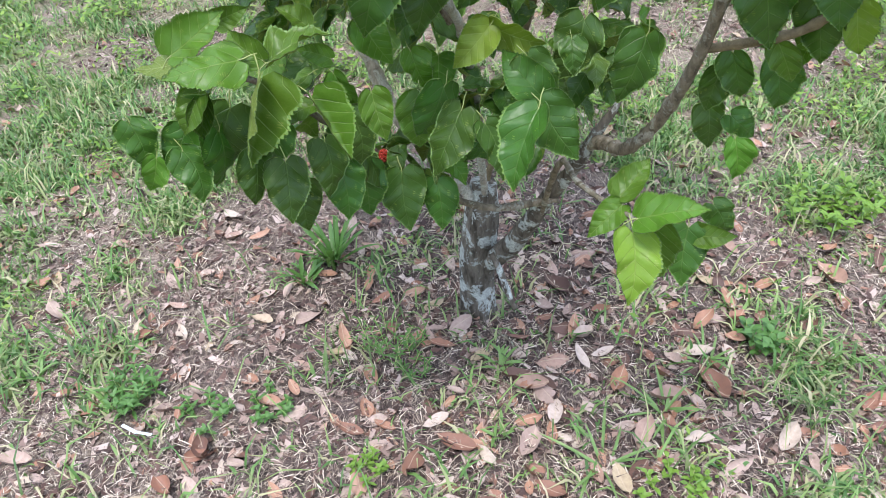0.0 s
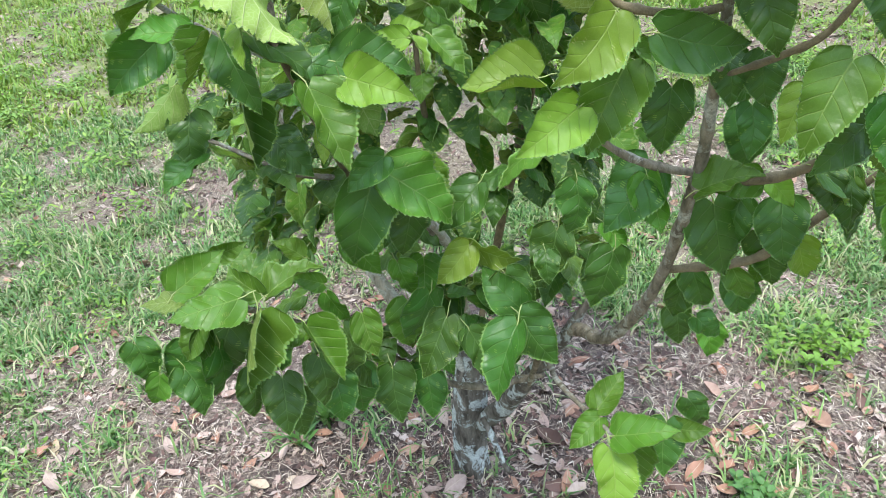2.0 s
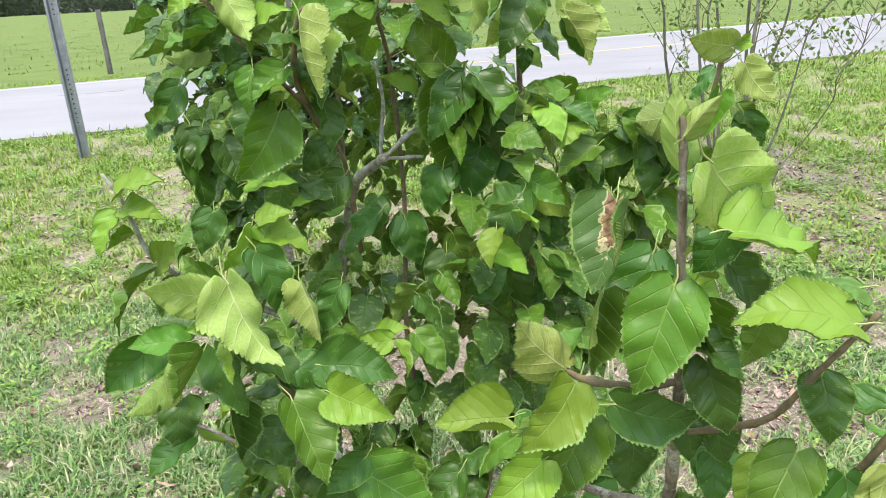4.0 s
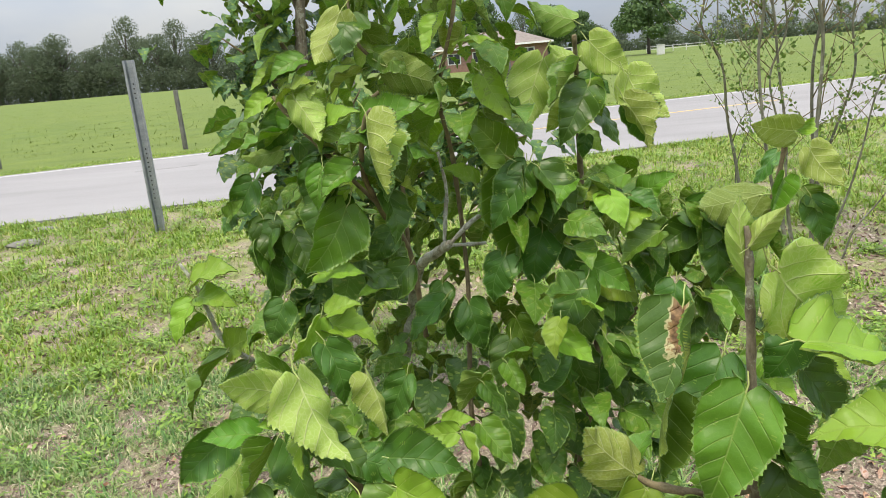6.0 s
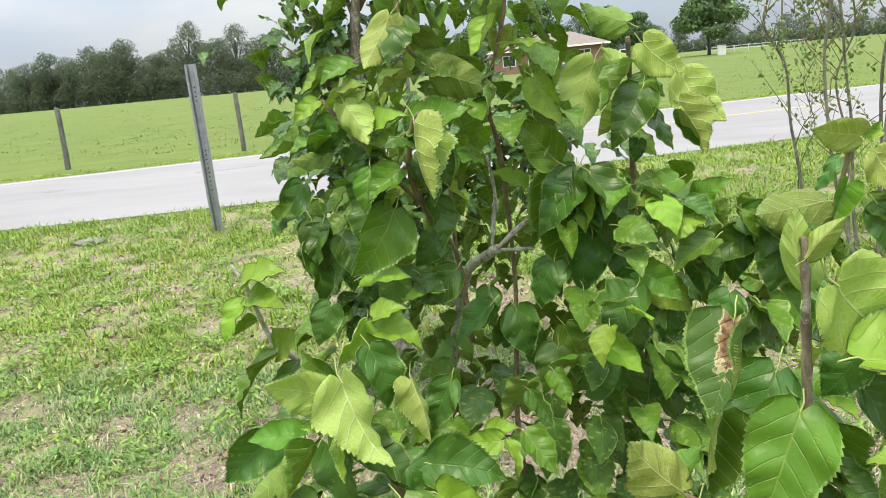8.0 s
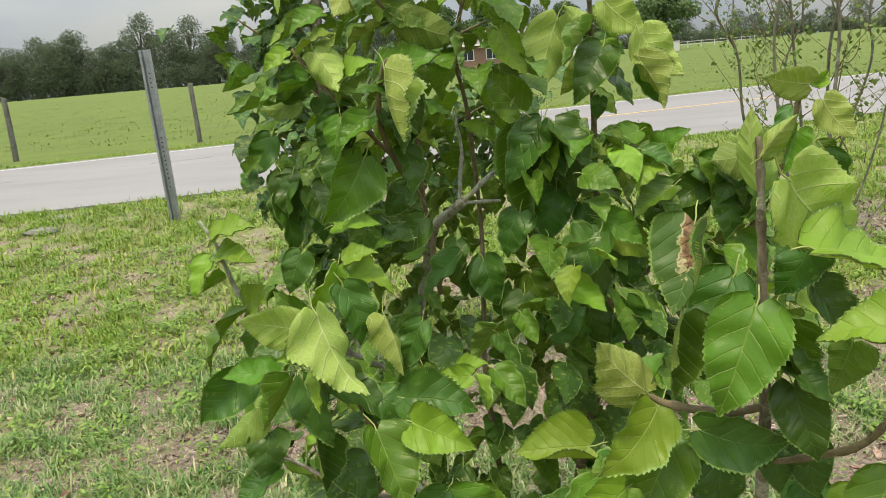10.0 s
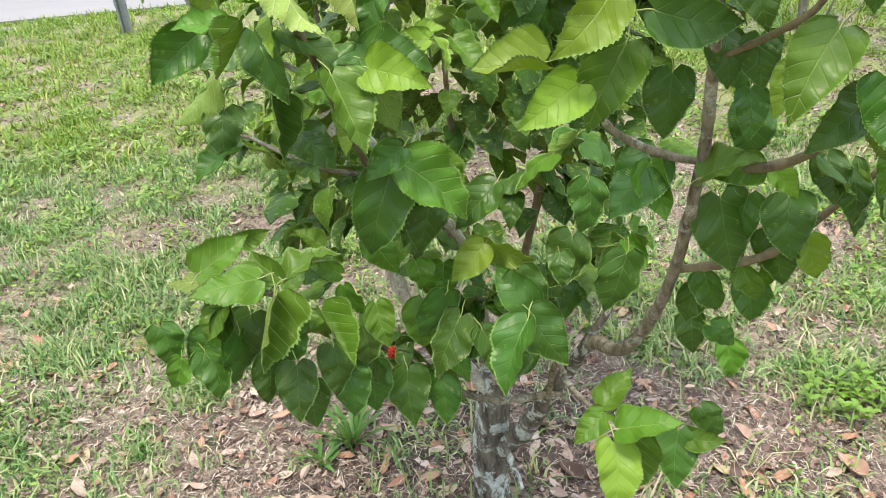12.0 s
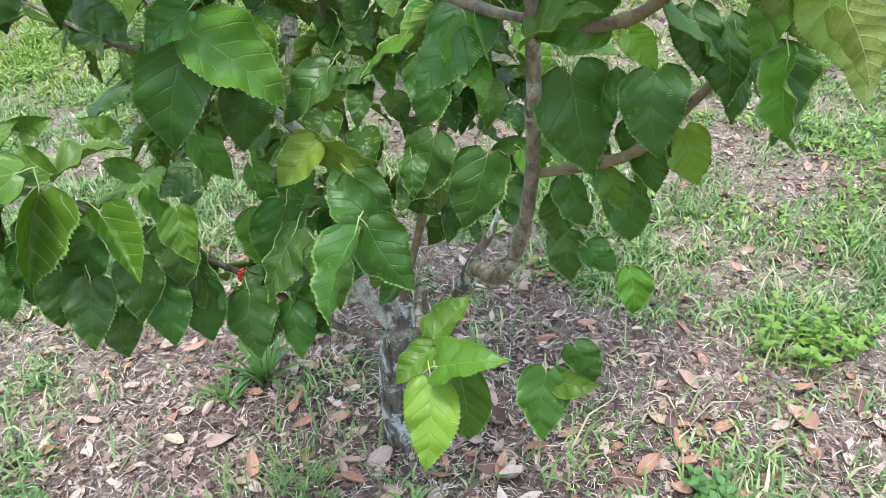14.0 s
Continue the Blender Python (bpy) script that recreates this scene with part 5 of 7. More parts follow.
leaf("d", (0.327, 0.860, 1.505), (0.299, 0.870, 1.444), (-0.2, -0.95, 0.2))
leaf("f", (0.330, 0.860, 1.454), (0.368, 0.860, 1.400), (0.2, -0.95, 0.2))

# left shoot
leaf("dy", (-0.242, 1.1, 1.352), (-0.312, 1.07, 1.379), (-0.37, 0.93, 0.09))
leaf("fy", (-0.210, 1.080, 1.381), (-0.150, 1.050, 1.273), (-0.62, 0.62, -0.05))
leaf("fm", (-0.243, 1.14, 1.36), (-0.294, 1.16, 1.391), (-0.19, -0.93, 0.3))
leaf("fy", (-0.222, 1.08, 1.333), (-0.261, 1.05, 1.329), (0.53, -0.75, 0.4))
leaf("f", (-0.19, 1.16, 1.392), (-0.172, 1.16, 1.3), (0.71, -0.69, 0.14))
leaf("ny", (-0.134, 1.15, 1.349), (-0.111, 1.13, 1.266), (-0.62, 0.71, -0.34))
leaf("fm", (-0.291, 1.12, 1.283), (-0.361, 1.1, 1.289), (0.27, -0.74, 0.61))
leaf("f", (-0.342, 1.14, 1.272), (-0.415, 1.12, 1.21), (0.31, -0.95, -0.06))
leaf("nm", (-0.255, 1.08, 1.286), (-0.296, 1.06, 1.225), (-0.32, -0.81, 0.49))
leaf("f", (-0.25, 1.11, 1.276), (-0.215, 1.09, 1.179), (0.09, -0.97, 0.23))
leaf("f", (-0.215, 1.13, 1.271), (-0.133, 1.13, 1.199), (0.64, -0.23, 0.73))
leaf("fy", (-0.093, 1.06, 1.23), (-0.009, 1.02, 1.211), (-0.22, -0.75, 0.62))
leaf("fm", (-0.14, 1.05, 1.224), (-0.095, 1.0, 1.134), (0.58, -0.55, 0.6))
leaf("f", (-0.116, 1.14, 1.228), (-0.011, 1.14, 1.205), (0.12, -0.82, 0.57))
leaf("fy", (-0.022, 1.18, 1.241), (-0.08, 1.18, 1.243), (0.02, -0.82, 0.58))
leaf("fy", (-0.011, 1.17, 1.243), (0.004, 1.15, 1.198), (0.72, -0.51, 0.47))
leaf("fy", (-0.039, 1.2, 1.245), (0.004, 1.2, 1.252), (-0.11, -0.79, 0.61))
leaf("fm", (0.013, 1.22, 1.23), (0.057, 1.19, 1.182), (0.13, -0.78, 0.61))
leaf("d", (-0.345, 1.2, 1.15), (-0.35, 1.18, 1.073), (-0.09, -0.96, 0.25))
leaf("n", (-0.247, 1.13, 1.181), (-0.246, 1.13, 1.087), (0.73, -0.69, 0.0))
leaf("f", (-0.063, 1.14, 1.063), (-0.095, 1.11, 0.955), (-0.24, -0.92, 0.32))
leaf("fm", (-0.033, 1.13, 1.081), (0.012, 1.1, 0.999), (0.56, -0.63, 0.54))
leaf("f", (0.065, 1.17, 1.019), (-0.0, 1.15, 0.954), (-0.04, -0.94, 0.33))
leaf("fy", (0.045, 1.13, 0.936), (-0.008, 1.11, 0.884), (0.12, -0.96, 0.24))
leaf("fy", (0.048, 1.14, 0.932), (0.124, 1.12, 0.909), (-0.21, -0.97, 0.13))
leaf("d", (-0.224, 1.16, 1.12), (-0.17, 1.14, 1.065), (0.07, -0.91, 0.41))
leaf("f", (-0.356, 1.2, 1.194), (-0.428, 1.2, 1.127), (0.26, 0.93, -0.27))
leaf("d", (-0.108, 1.12, 1.206), (-0.073, 1.14, 1.118), (0.01, 0.97, 0.23))

leaf("f", (-0.082, 1.100, 1.074), (-0.124, 1.090, 0.940), (0.1, -0.95, 0.25))
leaf("fm", (-0.065, 1.090, 1.087), (0.027, 1.100, 0.994), (0.3, -0.8, 0.5))
leaf("f", (-0.062, 1.080, 1.113), (-0.114, 1.060, 1.074), (-0.3, -0.85, 0.4))
leaf("d", (-0.034, 1.160, 1.005), (-0.058, 1.150, 0.917), (0, -0.95, 0.3))

# outer shoot
leaf("fy", (-0.535, 1.54, 1.395), (-0.440, 1.52, 1.420), (-0.05, -0.60, 0.80))
leaf("fy", (-0.530, 1.54, 1.365), (-0.445, 1.51, 1.352), (0.10, -0.70, 0.70))
leaf("fy", (-0.545, 1.54, 1.355), (-0.580, 1.51, 1.280), (-0.30, -0.80, 0.50))
leaf("ny", (-0.528, 1.55, 1.310), (-0.570, 1.53, 1.290), (-0.20, -0.70, 0.70))
leaf("fy", (-0.495, 1.56, 1.245), (-0.415, 1.54, 1.280), (0.00, -0.70, 0.70))
leaf("fm", (-0.505, 1.55, 1.235), (-0.575, 1.50, 1.130), (-0.50, -0.60, 0.60))
leaf("fm", (-0.470, 1.58, 1.205), (-0.500, 1.55, 1.120), (-0.30, -0.80, 0.50))

# lower front
leaf("f", (0.105, 1.03, 0.857), (0.066, 0.98, 0.76), (-0.4, -0.74, 0.54))
leaf("d", (0.113, 1.07, 0.846), (0.168, 1.05, 0.765), (-0.03, -0.98, 0.22))
leaf("f", (0.114, 1.08, 0.853), (0.062, 1.12, 0.906), (-0.14, -0.85, 0.5))
leaf("d", (0.096, 1.1, 0.9), (0.133, 1.1, 0.819), (0.36, -0.92, 0.17))
leaf("d", (0.163, 1.15, 0.904), (0.166, 1.13, 0.856), (-0.54, -0.79, 0.29))
leaf("d", (0.188, 1.2, 0.911), (0.149, 1.2, 0.818), (-0.16, -0.98, 0.07))
leaf("fy", (0.207, 0.86, 0.773), (0.201, 0.81, 0.697), (-0.16, -0.82, 0.55))
leaf("fm", (0.214, 0.87, 0.788), (0.287, 0.84, 0.822), (-0.53, -0.53, 0.66))
leaf("fm", (0.205, 0.92, 0.773), (0.16, 0.9, 0.738), (-0.36, -0.55, 0.76))
leaf("fm", (0.204, 0.93, 0.78), (0.244, 0.96, 0.819), (-0.25, -0.63, 0.73))
leaf("fm", (0.235, 0.89, 0.765), (0.243, 0.87, 0.682), (0.03, -0.97, 0.24))
leaf("d", (0.334, 1.02, 0.657), (0.329, 0.99, 0.568), (-0.29, -0.9, 0.32))
leaf("fm", (0.345, 1.02, 0.644), (0.401, 1.0, 0.653), (-0.34, -0.6, 0.73))
leaf("d", (0.372, 1.04, 0.683), (0.398, 1.04, 0.625), (0.52, -0.82, 0.23))
leaf("d", (0.385, 1.08, 0.809), (0.423, 1.08, 0.773), (0.08, -0.99, 0.08))
leaf("fm", (0.470, 1.25, 0.668), (0.479, 1.24, 0.592), (0.33, -0.9, 0.29))
leaf("d", (0.359, 1.1, 0.814), (0.368, 1.1, 0.746), (0.4, -0.92, 0.05))
leaf("f", (0.01, 1.15, 0.839), (0.051, 1.15, 0.836), (0.08, -0.29, 0.96))
leaf("d", (0.002, 1.12, 0.813), (-0.042, 1.09, 0.719), (-0.45, -0.77, 0.45))
leaf("f", (0.037, 1.1, 0.8), (0.064, 1.07, 0.719), (0.33, -0.85, 0.42))
leaf("d", (-0.023, 1.17, 0.827), (-0.069, 1.17, 0.739), (0.1, -0.99, -0.05))
leaf("d", (0.261, 1.12, 0.915), (0.229, 1.12, 0.816), (0.1, -0.99, -0.03))
leaf("f", (0.356, 1.07, 0.888), (0.344, 1.07, 0.821), (-0.51, -0.86, 0.09))
leaf("d", (0.199, 1.1, 1.043), (0.187, 1.1, 0.963), (0.26, -0.96, -0.04))

# left low
leaf("nm", (-0.252, 1.0, 0.932), (-0.275, 0.96, 0.826), (0.68, -0.72, 0.13))
leaf("fm", (-0.195, 1.02, 0.882), (-0.238, 1.0, 0.859), (-0.09, -0.66, 0.75))
leaf("nm", (-0.191, 1.01, 0.897), (-0.144, 0.97, 0.827), (0.64, -0.4, 0.65))
leaf("fm", (-0.118, 1.05, 0.883), (-0.101, 1.03, 0.818), (0.41, -0.83, 0.37))
leaf("fm", (-0.343, 1.03, 0.903), (-0.372, 1.01, 0.85), (0.13, -0.95, 0.28))
leaf("n", (-0.343, 1.04, 0.894), (-0.358, 1.04, 0.828), (0.42, -0.9, -0.09))
leaf("dm", (-0.272, 1.0, 0.958), (-0.362, 0.97, 0.948), (0.19, -0.77, 0.61))
leaf("dm", (-0.345, 1.03, 0.951), (-0.421, 1.03, 0.938), (0.1, 0.8, -0.59))
leaf("fm", (-0.37, 1.04, 0.951), (-0.3, 1.07, 0.997), (-0.06, -0.8, 0.6))
leaf("fm", (-0.251, 1.03, 0.944), (-0.298, 1.06, 0.974), (-0.25, -0.85, 0.47))
leaf("fm", (-0.24, 1.03, 0.942), (-0.164, 1.06, 0.967), (-0.2, -0.26, 0.94))
leaf("fm", (-0.172, 1.08, 0.92), (-0.218, 1.08, 0.935), (0.19, -0.79, 0.58))
leaf("d", (-0.397, 1.05, 0.803), (-0.381, 1.03, 0.727), (0.59, -0.74, 0.32))
leaf("fm", (-0.443, 1.06, 0.787), (-0.469, 1.06, 0.73), (-0.03, -1.0, 0.01))
leaf("d", (-0.29, 1.04, 0.801), (-0.302, 1.02, 0.727), (0.42, -0.89, 0.17))
leaf("d", (-0.248, 1.03, 0.791), (-0.245, 0.99, 0.712), (0.47, -0.78, 0.41))
leaf("d", (-0.192, 1.05, 0.809), (-0.194, 1.03, 0.729), (0.52, -0.83, 0.2))
leaf("d", (-0.186, 1.08, 0.758), (-0.177, 1.06, 0.666), (0.5, -0.83, 0.23))
leaf("d", (-0.098, 1.16, 0.685), (-0.089, 1.13, 0.588), (0.14, -0.94, 0.31))
leaf("d", (-0.042, 1.18, 0.651), (-0.037, 1.16, 0.565), (0.31, -0.92, 0.23))
leaf("dm", (-0.141, 1.2, 0.924), (-0.1, 1.2, 0.855), (0.42, -0.87, 0.25))
leaf("dm", (-0.071, 1.2, 0.873), (-0.047, 1.2, 0.812), (-0.26, -0.96, -0.1))
leaf("d", (-0.332, 1.1, 0.841), (-0.361, 1.1, 0.743), (-0.05, -1.0, 0.02))
leaf("d", (-0.156, 1.12, 0.771), (-0.128, 1.12, 0.679), (0.88, -0.39, 0.27))
leaf("dm", (-0.21, 1.1, 0.889), (-0.262, 1.1, 0.86), (-0.47, -0.29, 0.83))
leaf("d", (-0.474, 1.08, 0.834), (-0.471, 1.08, 0.758), (0.4, -0.91, 0.01))
leaf("d", (-0.349, 1.08, 0.816), (-0.377, 1.08, 0.722), (0.51, -0.85, -0.15))
leaf("d", (-0.239, 1.06, 0.733), (-0.236, 1.04, 0.662), (-0.07, -0.96, 0.27))
leaf("d", (-0.152, 1.12, 0.726), (-0.152, 1.12, 0.631), (0.25, -0.97, 0.0))
leaf("d", (-0.406, 1.1, 0.811), (-0.451, 1.1, 0.745), (0.09, -0.99, -0.06))
leaf("d", (-0.154, 1.08, 0.837), (-0.151, 1.08, 0.752), (0.54, -0.84, 0.02))
leaf("f", (-0.258, 1.07, 0.835), (-0.285, 1.07, 0.761), (0.4, -0.91, -0.15))
leaf("dm", (-0.059, 1.17, 0.815), (-0.065, 1.17, 0.725), (0.09, -1.0, -0.01))
leaf("fm", (-0.174, 1.1, 0.888), (-0.144, 1.1, 0.836), (0.14, -0.99, 0.08))
leaf("fm", (-0.2, 1.1, 0.958), (-0.239, 1.1, 0.987), (0.32, -0.84, 0.43))
leaf("fm", (-0.323, 1.1, 0.971), (-0.275, 1.1, 0.988), (-0.13, -0.93, 0.35))
leaf("d", (-0.083, 1.2, 0.636), (-0.101, 1.2, 0.559), (-0.7, -0.7, 0.16))

# right side
leaf("f", (0.448, 0.86, 1.212), (0.381, 0.83, 1.166), (0.19, -0.93, 0.32))
leaf("fy", (0.364, 0.84, 1.254), (0.34, 0.82, 1.208), (-0.33, -0.78, 0.52))
leaf("dy", (0.469, 0.8, 1.263), (0.454, 0.77, 1.205), (0.24, 0.84, -0.49))
leaf("f", (0.507, 0.91, 1.097), (0.517, 0.88, 1.022), (0.12, -0.92, 0.38))
leaf("d", (0.498, 0.94, 1.079), (0.489, 0.92, 1.027), (0.06, -0.93, 0.35))
leaf("d", (0.447, 0.93, 1.129), (0.454, 0.91, 1.074), (-0.26, -0.92, 0.3))
leaf("fy", (0.398, 0.95, 1.104), (0.423, 0.93, 1.075), (-0.3, -0.89, 0.36))
leaf("fm", (0.373, 0.93, 1.119), (0.313, 0.93, 1.109), (-0.06, -0.91, 0.4))
leaf("f", (0.482, 0.86, 1.202), (0.524, 0.86, 1.112), (0.36, 0.92, 0.17))
leaf("d", (0.389, 1.0, 1.054), (0.388, 1.0, 0.982), (-0.54, -0.84, 0.0))
leaf("d", (0.42, 0.99, 1.002), (0.444, 0.99, 0.926), (-0.17, -0.98, -0.05))
leaf("d", (0.365, 1.03, 0.978), (0.401, 1.03, 0.925), (-0.09, -0.99, -0.06))
leaf("fm", (0.392, 1.0, 0.949), (0.42, 1.0, 0.895), (-0.03, -1.0, -0.01))
leaf("f", (0.358, 1.05, 0.917), (0.38, 1.05, 0.851), (-0.14, -0.99, -0.05))
leaf("fm", (0.508, 0.86, 1.105), (0.516, 0.84, 1.033), (-0.84, -0.54, 0.06))
leaf("fy", (0.511, 0.78, 1.157), (0.536, 0.78, 1.108), (0.53, 0.8, 0.27))
leaf("dy", (0.521, 0.84, 1.159), (0.546, 0.84, 1.097), (0.39, 0.91, 0.15))
leaf("fm", (0.5, 0.88, 1.148), (0.487, 0.88, 1.096), (-0.65, -0.74, 0.17))
leaf("fm", (0.485, 0.93, 1.106), (0.479, 0.93, 1.061), (0.03, -1.0, -0.0))
leaf("fy", (0.543, 0.8, 1.136), (0.545, 0.8, 1.084), (0.29, 0.96, 0.01))
leaf("fy", (0.463, 0.98, 1.0), (0.484, 0.98, 0.938), (-0.29, -0.95, -0.1))
leaf("f", (0.417, 1.05, 0.906), (0.432, 1.05, 0.831), (-0.24, -0.97, -0.05))
leaf("fm", (0.445, 1.02, 0.966), (0.432, 1.02, 0.906), (-0.82, -0.54, 0.18))

# top right
leaf("dy", (0.246, 1.66, 1.775), (0.313, 1.62, 1.713), (0.48, 0.88, -0.05))
leaf("dy", (0.307, 1.62, 1.71), (0.373, 1.58, 1.632), (-0.03, 0.88, -0.48))
leaf("fy", (0.296, 1.6, 1.668), (0.34, 1.57, 1.576), (0.81, 0.54, 0.21))
leaf("d", (0.328, 1.66, 1.664), (0.352, 1.66, 1.577), (-0.48, -0.87, -0.13))
leaf("f", (0.239, 1.66, 1.692), (0.18, 1.62, 1.592), (0.28, -0.94, 0.21))
leaf("hm", (0.216, 1.64, 1.737), (0.161, 1.61, 1.664), (-0.5, -0.6, 0.62))
leaf("fy", (0.218, 1.68, 1.744), (0.17, 1.68, 1.776), (0.12, 0.98, 0.18))
leaf("d", (0.26, 1.68, 1.651), (0.294, 1.66, 1.578), (0.58, -0.68, 0.45))
leaf("fy", (0.157, 1.66, 1.752), (0.118, 1.63, 1.623), (-0.23, 0.96, -0.16))
leaf("d", (0.239, 1.72, 1.596), (0.23, 1.72, 1.551), (0.01, -1.0, -0.0))
leaf("f", (0.22, 1.7, 1.819), (0.136, 1.7, 1.858), (-0.16, 0.93, -0.34))
leaf("d", (0.227, 1.7, 1.712), (0.286, 1.7, 1.675), (0.31, -0.82, 0.48))

# right back
leaf("dy", (0.536, 1.44, 1.605), (0.463, 1.42, 1.622), (-0.16, 0.91, 0.37))
leaf("dy", (0.552, 1.42, 1.578), (0.598, 1.4, 1.518), (0.35, 0.94, -0.05))
leaf("fm", (0.559, 1.46, 1.503), (0.592, 1.44, 1.462), (-0.05, -0.91, 0.41))
leaf("nm", (0.517, 1.43, 1.531), (0.487, 1.4, 1.467), (0.05, -0.91, 0.4))
leaf("fm", (0.488, 1.45, 1.503), (0.376, 1.41, 1.494), (-0.33, 0.94, -0.11))
leaf("ny", (0.543, 1.45, 1.603), (0.578, 1.47, 1.621), (0.3, -0.87, 0.39))
leaf("d", (0.53, 1.5, 1.564), (0.493, 1.5, 1.507), (-0.61, -0.69, 0.4))
leaf("f", (0.439, 1.48, 1.475), (0.4, 1.46, 1.413), (0.04, -0.96, 0.28))
leaf("f", (0.386, 1.5, 1.444), (0.312, 1.48, 1.403), (0.14, -0.97, 0.22))
leaf("fm", (0.351, 1.52, 1.452), (0.305, 1.52, 1.391), (0.18, 0.97, -0.14))
leaf("f", (0.569, 1.45, 1.492), (0.591, 1.45, 1.412), (0.06, -1.0, 0.02))
leaf("d", (0.455, 1.47, 1.457), (0.466, 1.47, 1.374), (0.04, -1.0, 0.0))

# top left
leaf("ny", (-0.125, 1.31, 1.687), (-0.101, 1.28, 1.577), (0.9, -0.2, 0.3))
leaf("f", (-0.112, 1.36, 1.657), (-0.087, 1.36, 1.581), (-0.1, -0.99, -0.03))
leaf("fy", (-0.261, 1.4, 1.731), (-0.206, 1.38, 1.747), (0.34, 0.94, -0.02))
leaf("fy", (-0.306, 1.42, 1.729), (-0.343, 1.4, 1.697), (-0.05, -0.81, 0.58))
leaf("fy", (-0.247, 1.38, 1.721), (-0.207, 1.35, 1.656), (0.52, 0.85, -0.08))
leaf("fm", (-0.21, 1.38, 1.668), (-0.16, 1.38, 1.693), (0.21, 0.88, -0.43))
leaf("d", (-0.224, 1.4, 1.619), (-0.257, 1.4, 1.546), (0.21, -0.97, -0.1))
leaf("fm", (-0.213, 1.36, 1.616), (-0.223, 1.34, 1.55), (0.33, -0.91, 0.23))
leaf("fm", (-0.296, 1.42, 1.642), (-0.359, 1.4, 1.637), (-0.29, 0.95, -0.15))
leaf("fm", (-0.163, 1.35, 1.614), (-0.212, 1.32, 1.574), (0.2, -0.89, 0.42))
leaf("fy", (-0.169, 1.42, 1.849), (-0.209, 1.38, 1.77), (-0.55, 0.82, -0.14))
leaf("fm", (-0.107, 1.45, 1.761), (-0.011, 1.45, 1.724), (0.05, 0.99, 0.12))
leaf("fm", (0.044, 1.5, 1.67), (0.062, 1.47, 1.605), (0.75, 0.66, -0.09))
leaf("d", (-0.211, 1.42, 1.643), (-0.272, 1.42, 1.61), (-0.41, -0.5, 0.76))
leaf("d", (-0.288, 1.45, 1.692), (-0.344, 1.45, 1.639), (0.06, -1.0, -0.06))
leaf("fm", (-0.187, 1.38, 1.545), (-0.259, 1.35, 1.444), (0.33, -0.94, 0.05))
leaf("f", (-0.334, 1.45, 1.509), (-0.368, 1.45, 1.419), (-0.57, -0.8, 0.21))
leaf("f", (-0.358, 1.45, 1.48), (-0.339, 1.43, 1.371), (0.68, -0.69, 0.25))
leaf("d", (-0.3, 1.45, 1.466), (-0.29, 1.45, 1.392), (0.56, -0.83, 0.08))
leaf("f", (-0.378, 1.5, 1.583), (-0.431, 1.5, 1.514), (-0.06, -1.0, 0.04))
leaf("f", (-0.091, 1.42, 1.624), (-0.137, 1.42, 1.551), (-0.3, -0.94, 0.19))

# centre
leaf("nm", (0.105, 1.55, 1.548), (0.076, 1.5, 1.379), (-0.47, -0.82, 0.32))
leaf("fm", (0.198, 1.52, 1.347), (0.14, 1.48, 1.257), (-0.29, -0.79, 0.54))
leaf("hy", (0.215, 1.5, 1.385), (0.292, 1.48, 1.319), (0.33, -0.71, 0.62))
leaf("f", (-0.04, 1.5, 1.268), (-0.014, 1.52, 1.343), (0.13, -0.97, 0.21))
leaf("d", (0.021, 1.55, 1.21), (0.034, 1.57, 1.269), (0.05, -0.95, 0.31))
leaf("f", (0.073, 1.58, 1.512), (-0.004, 1.58, 1.485), (-0.31, -0.34, 0.89))
leaf("d", (0.137, 1.6, 1.514), (0.13, 1.58, 1.409), (-0.07, -0.98, 0.19))
leaf("f", (0.161, 1.62, 1.53), (0.212, 1.62, 1.46), (0.59, -0.69, 0.43))
leaf("fm", (0.273, 1.65, 1.527), (0.218, 1.65, 1.52), (-0.06, 0.88, 0.46))
leaf("fm", (0.254, 1.6, 1.494), (0.269, 1.58, 1.41), (0.71, 0.71, -0.04))
leaf("fy", (-0.218, 1.3, 1.392), (-0.163, 1.3, 1.407), (-0.19, -0.69, 0.7))
leaf("fy", (-0.228, 1.28, 1.391), (-0.268, 1.25, 1.332), (0.62, -0.78, -0.03))
leaf("fy", (-0.221, 1.3, 1.373), (-0.143, 1.3, 1.339), (0.32, -0.6, 0.73))
leaf("d", (-0.303, 1.35, 1.398), (-0.332, 1.35, 1.33), (0.0, -1.0, -0.0))
leaf("f", (-0.158, 1.4, 1.42), (-0.203, 1.4, 1.444), (0.41, -0.45, 0.8))
leaf("d", (-0.157, 1.4, 1.43), (-0.124, 1.4, 1.377), (0.66, -0.62, 0.41))
leaf("f", (-0.051, 1.45, 1.354), (-0.119, 1.45, 1.283), (-0.46, -0.77, 0.44))
leaf("d", (0.064, 1.5, 1.415), (0.038, 1.5, 1.33), (-0.48, -0.86, 0.15))
leaf("d", (0.181, 1.55, 1.413), (0.21, 1.55, 1.345), (0.41, -0.9, 0.17))
leaf("fm", (0.077, 1.5, 1.294), (0.114, 1.5, 1.212), (0.33, -0.93, 0.15))
leaf("d", (0.236, 1.4, 1.27), (0.282, 1.4, 1.204), (-0.31, -0.92, -0.22))
leaf("d", (0.173, 1.45, 1.253), (0.21, 1.45, 1.162), (-0.45, -0.88, -0.18))
leaf("f", (0.107, 1.4, 1.215), (0.168, 1.4, 1.264), (-0.16, -0.97, 0.2))
leaf("f", (-0.097, 1.25, 1.302), (-0.131, 1.25, 1.227), (-0.32, -0.94, 0.15))
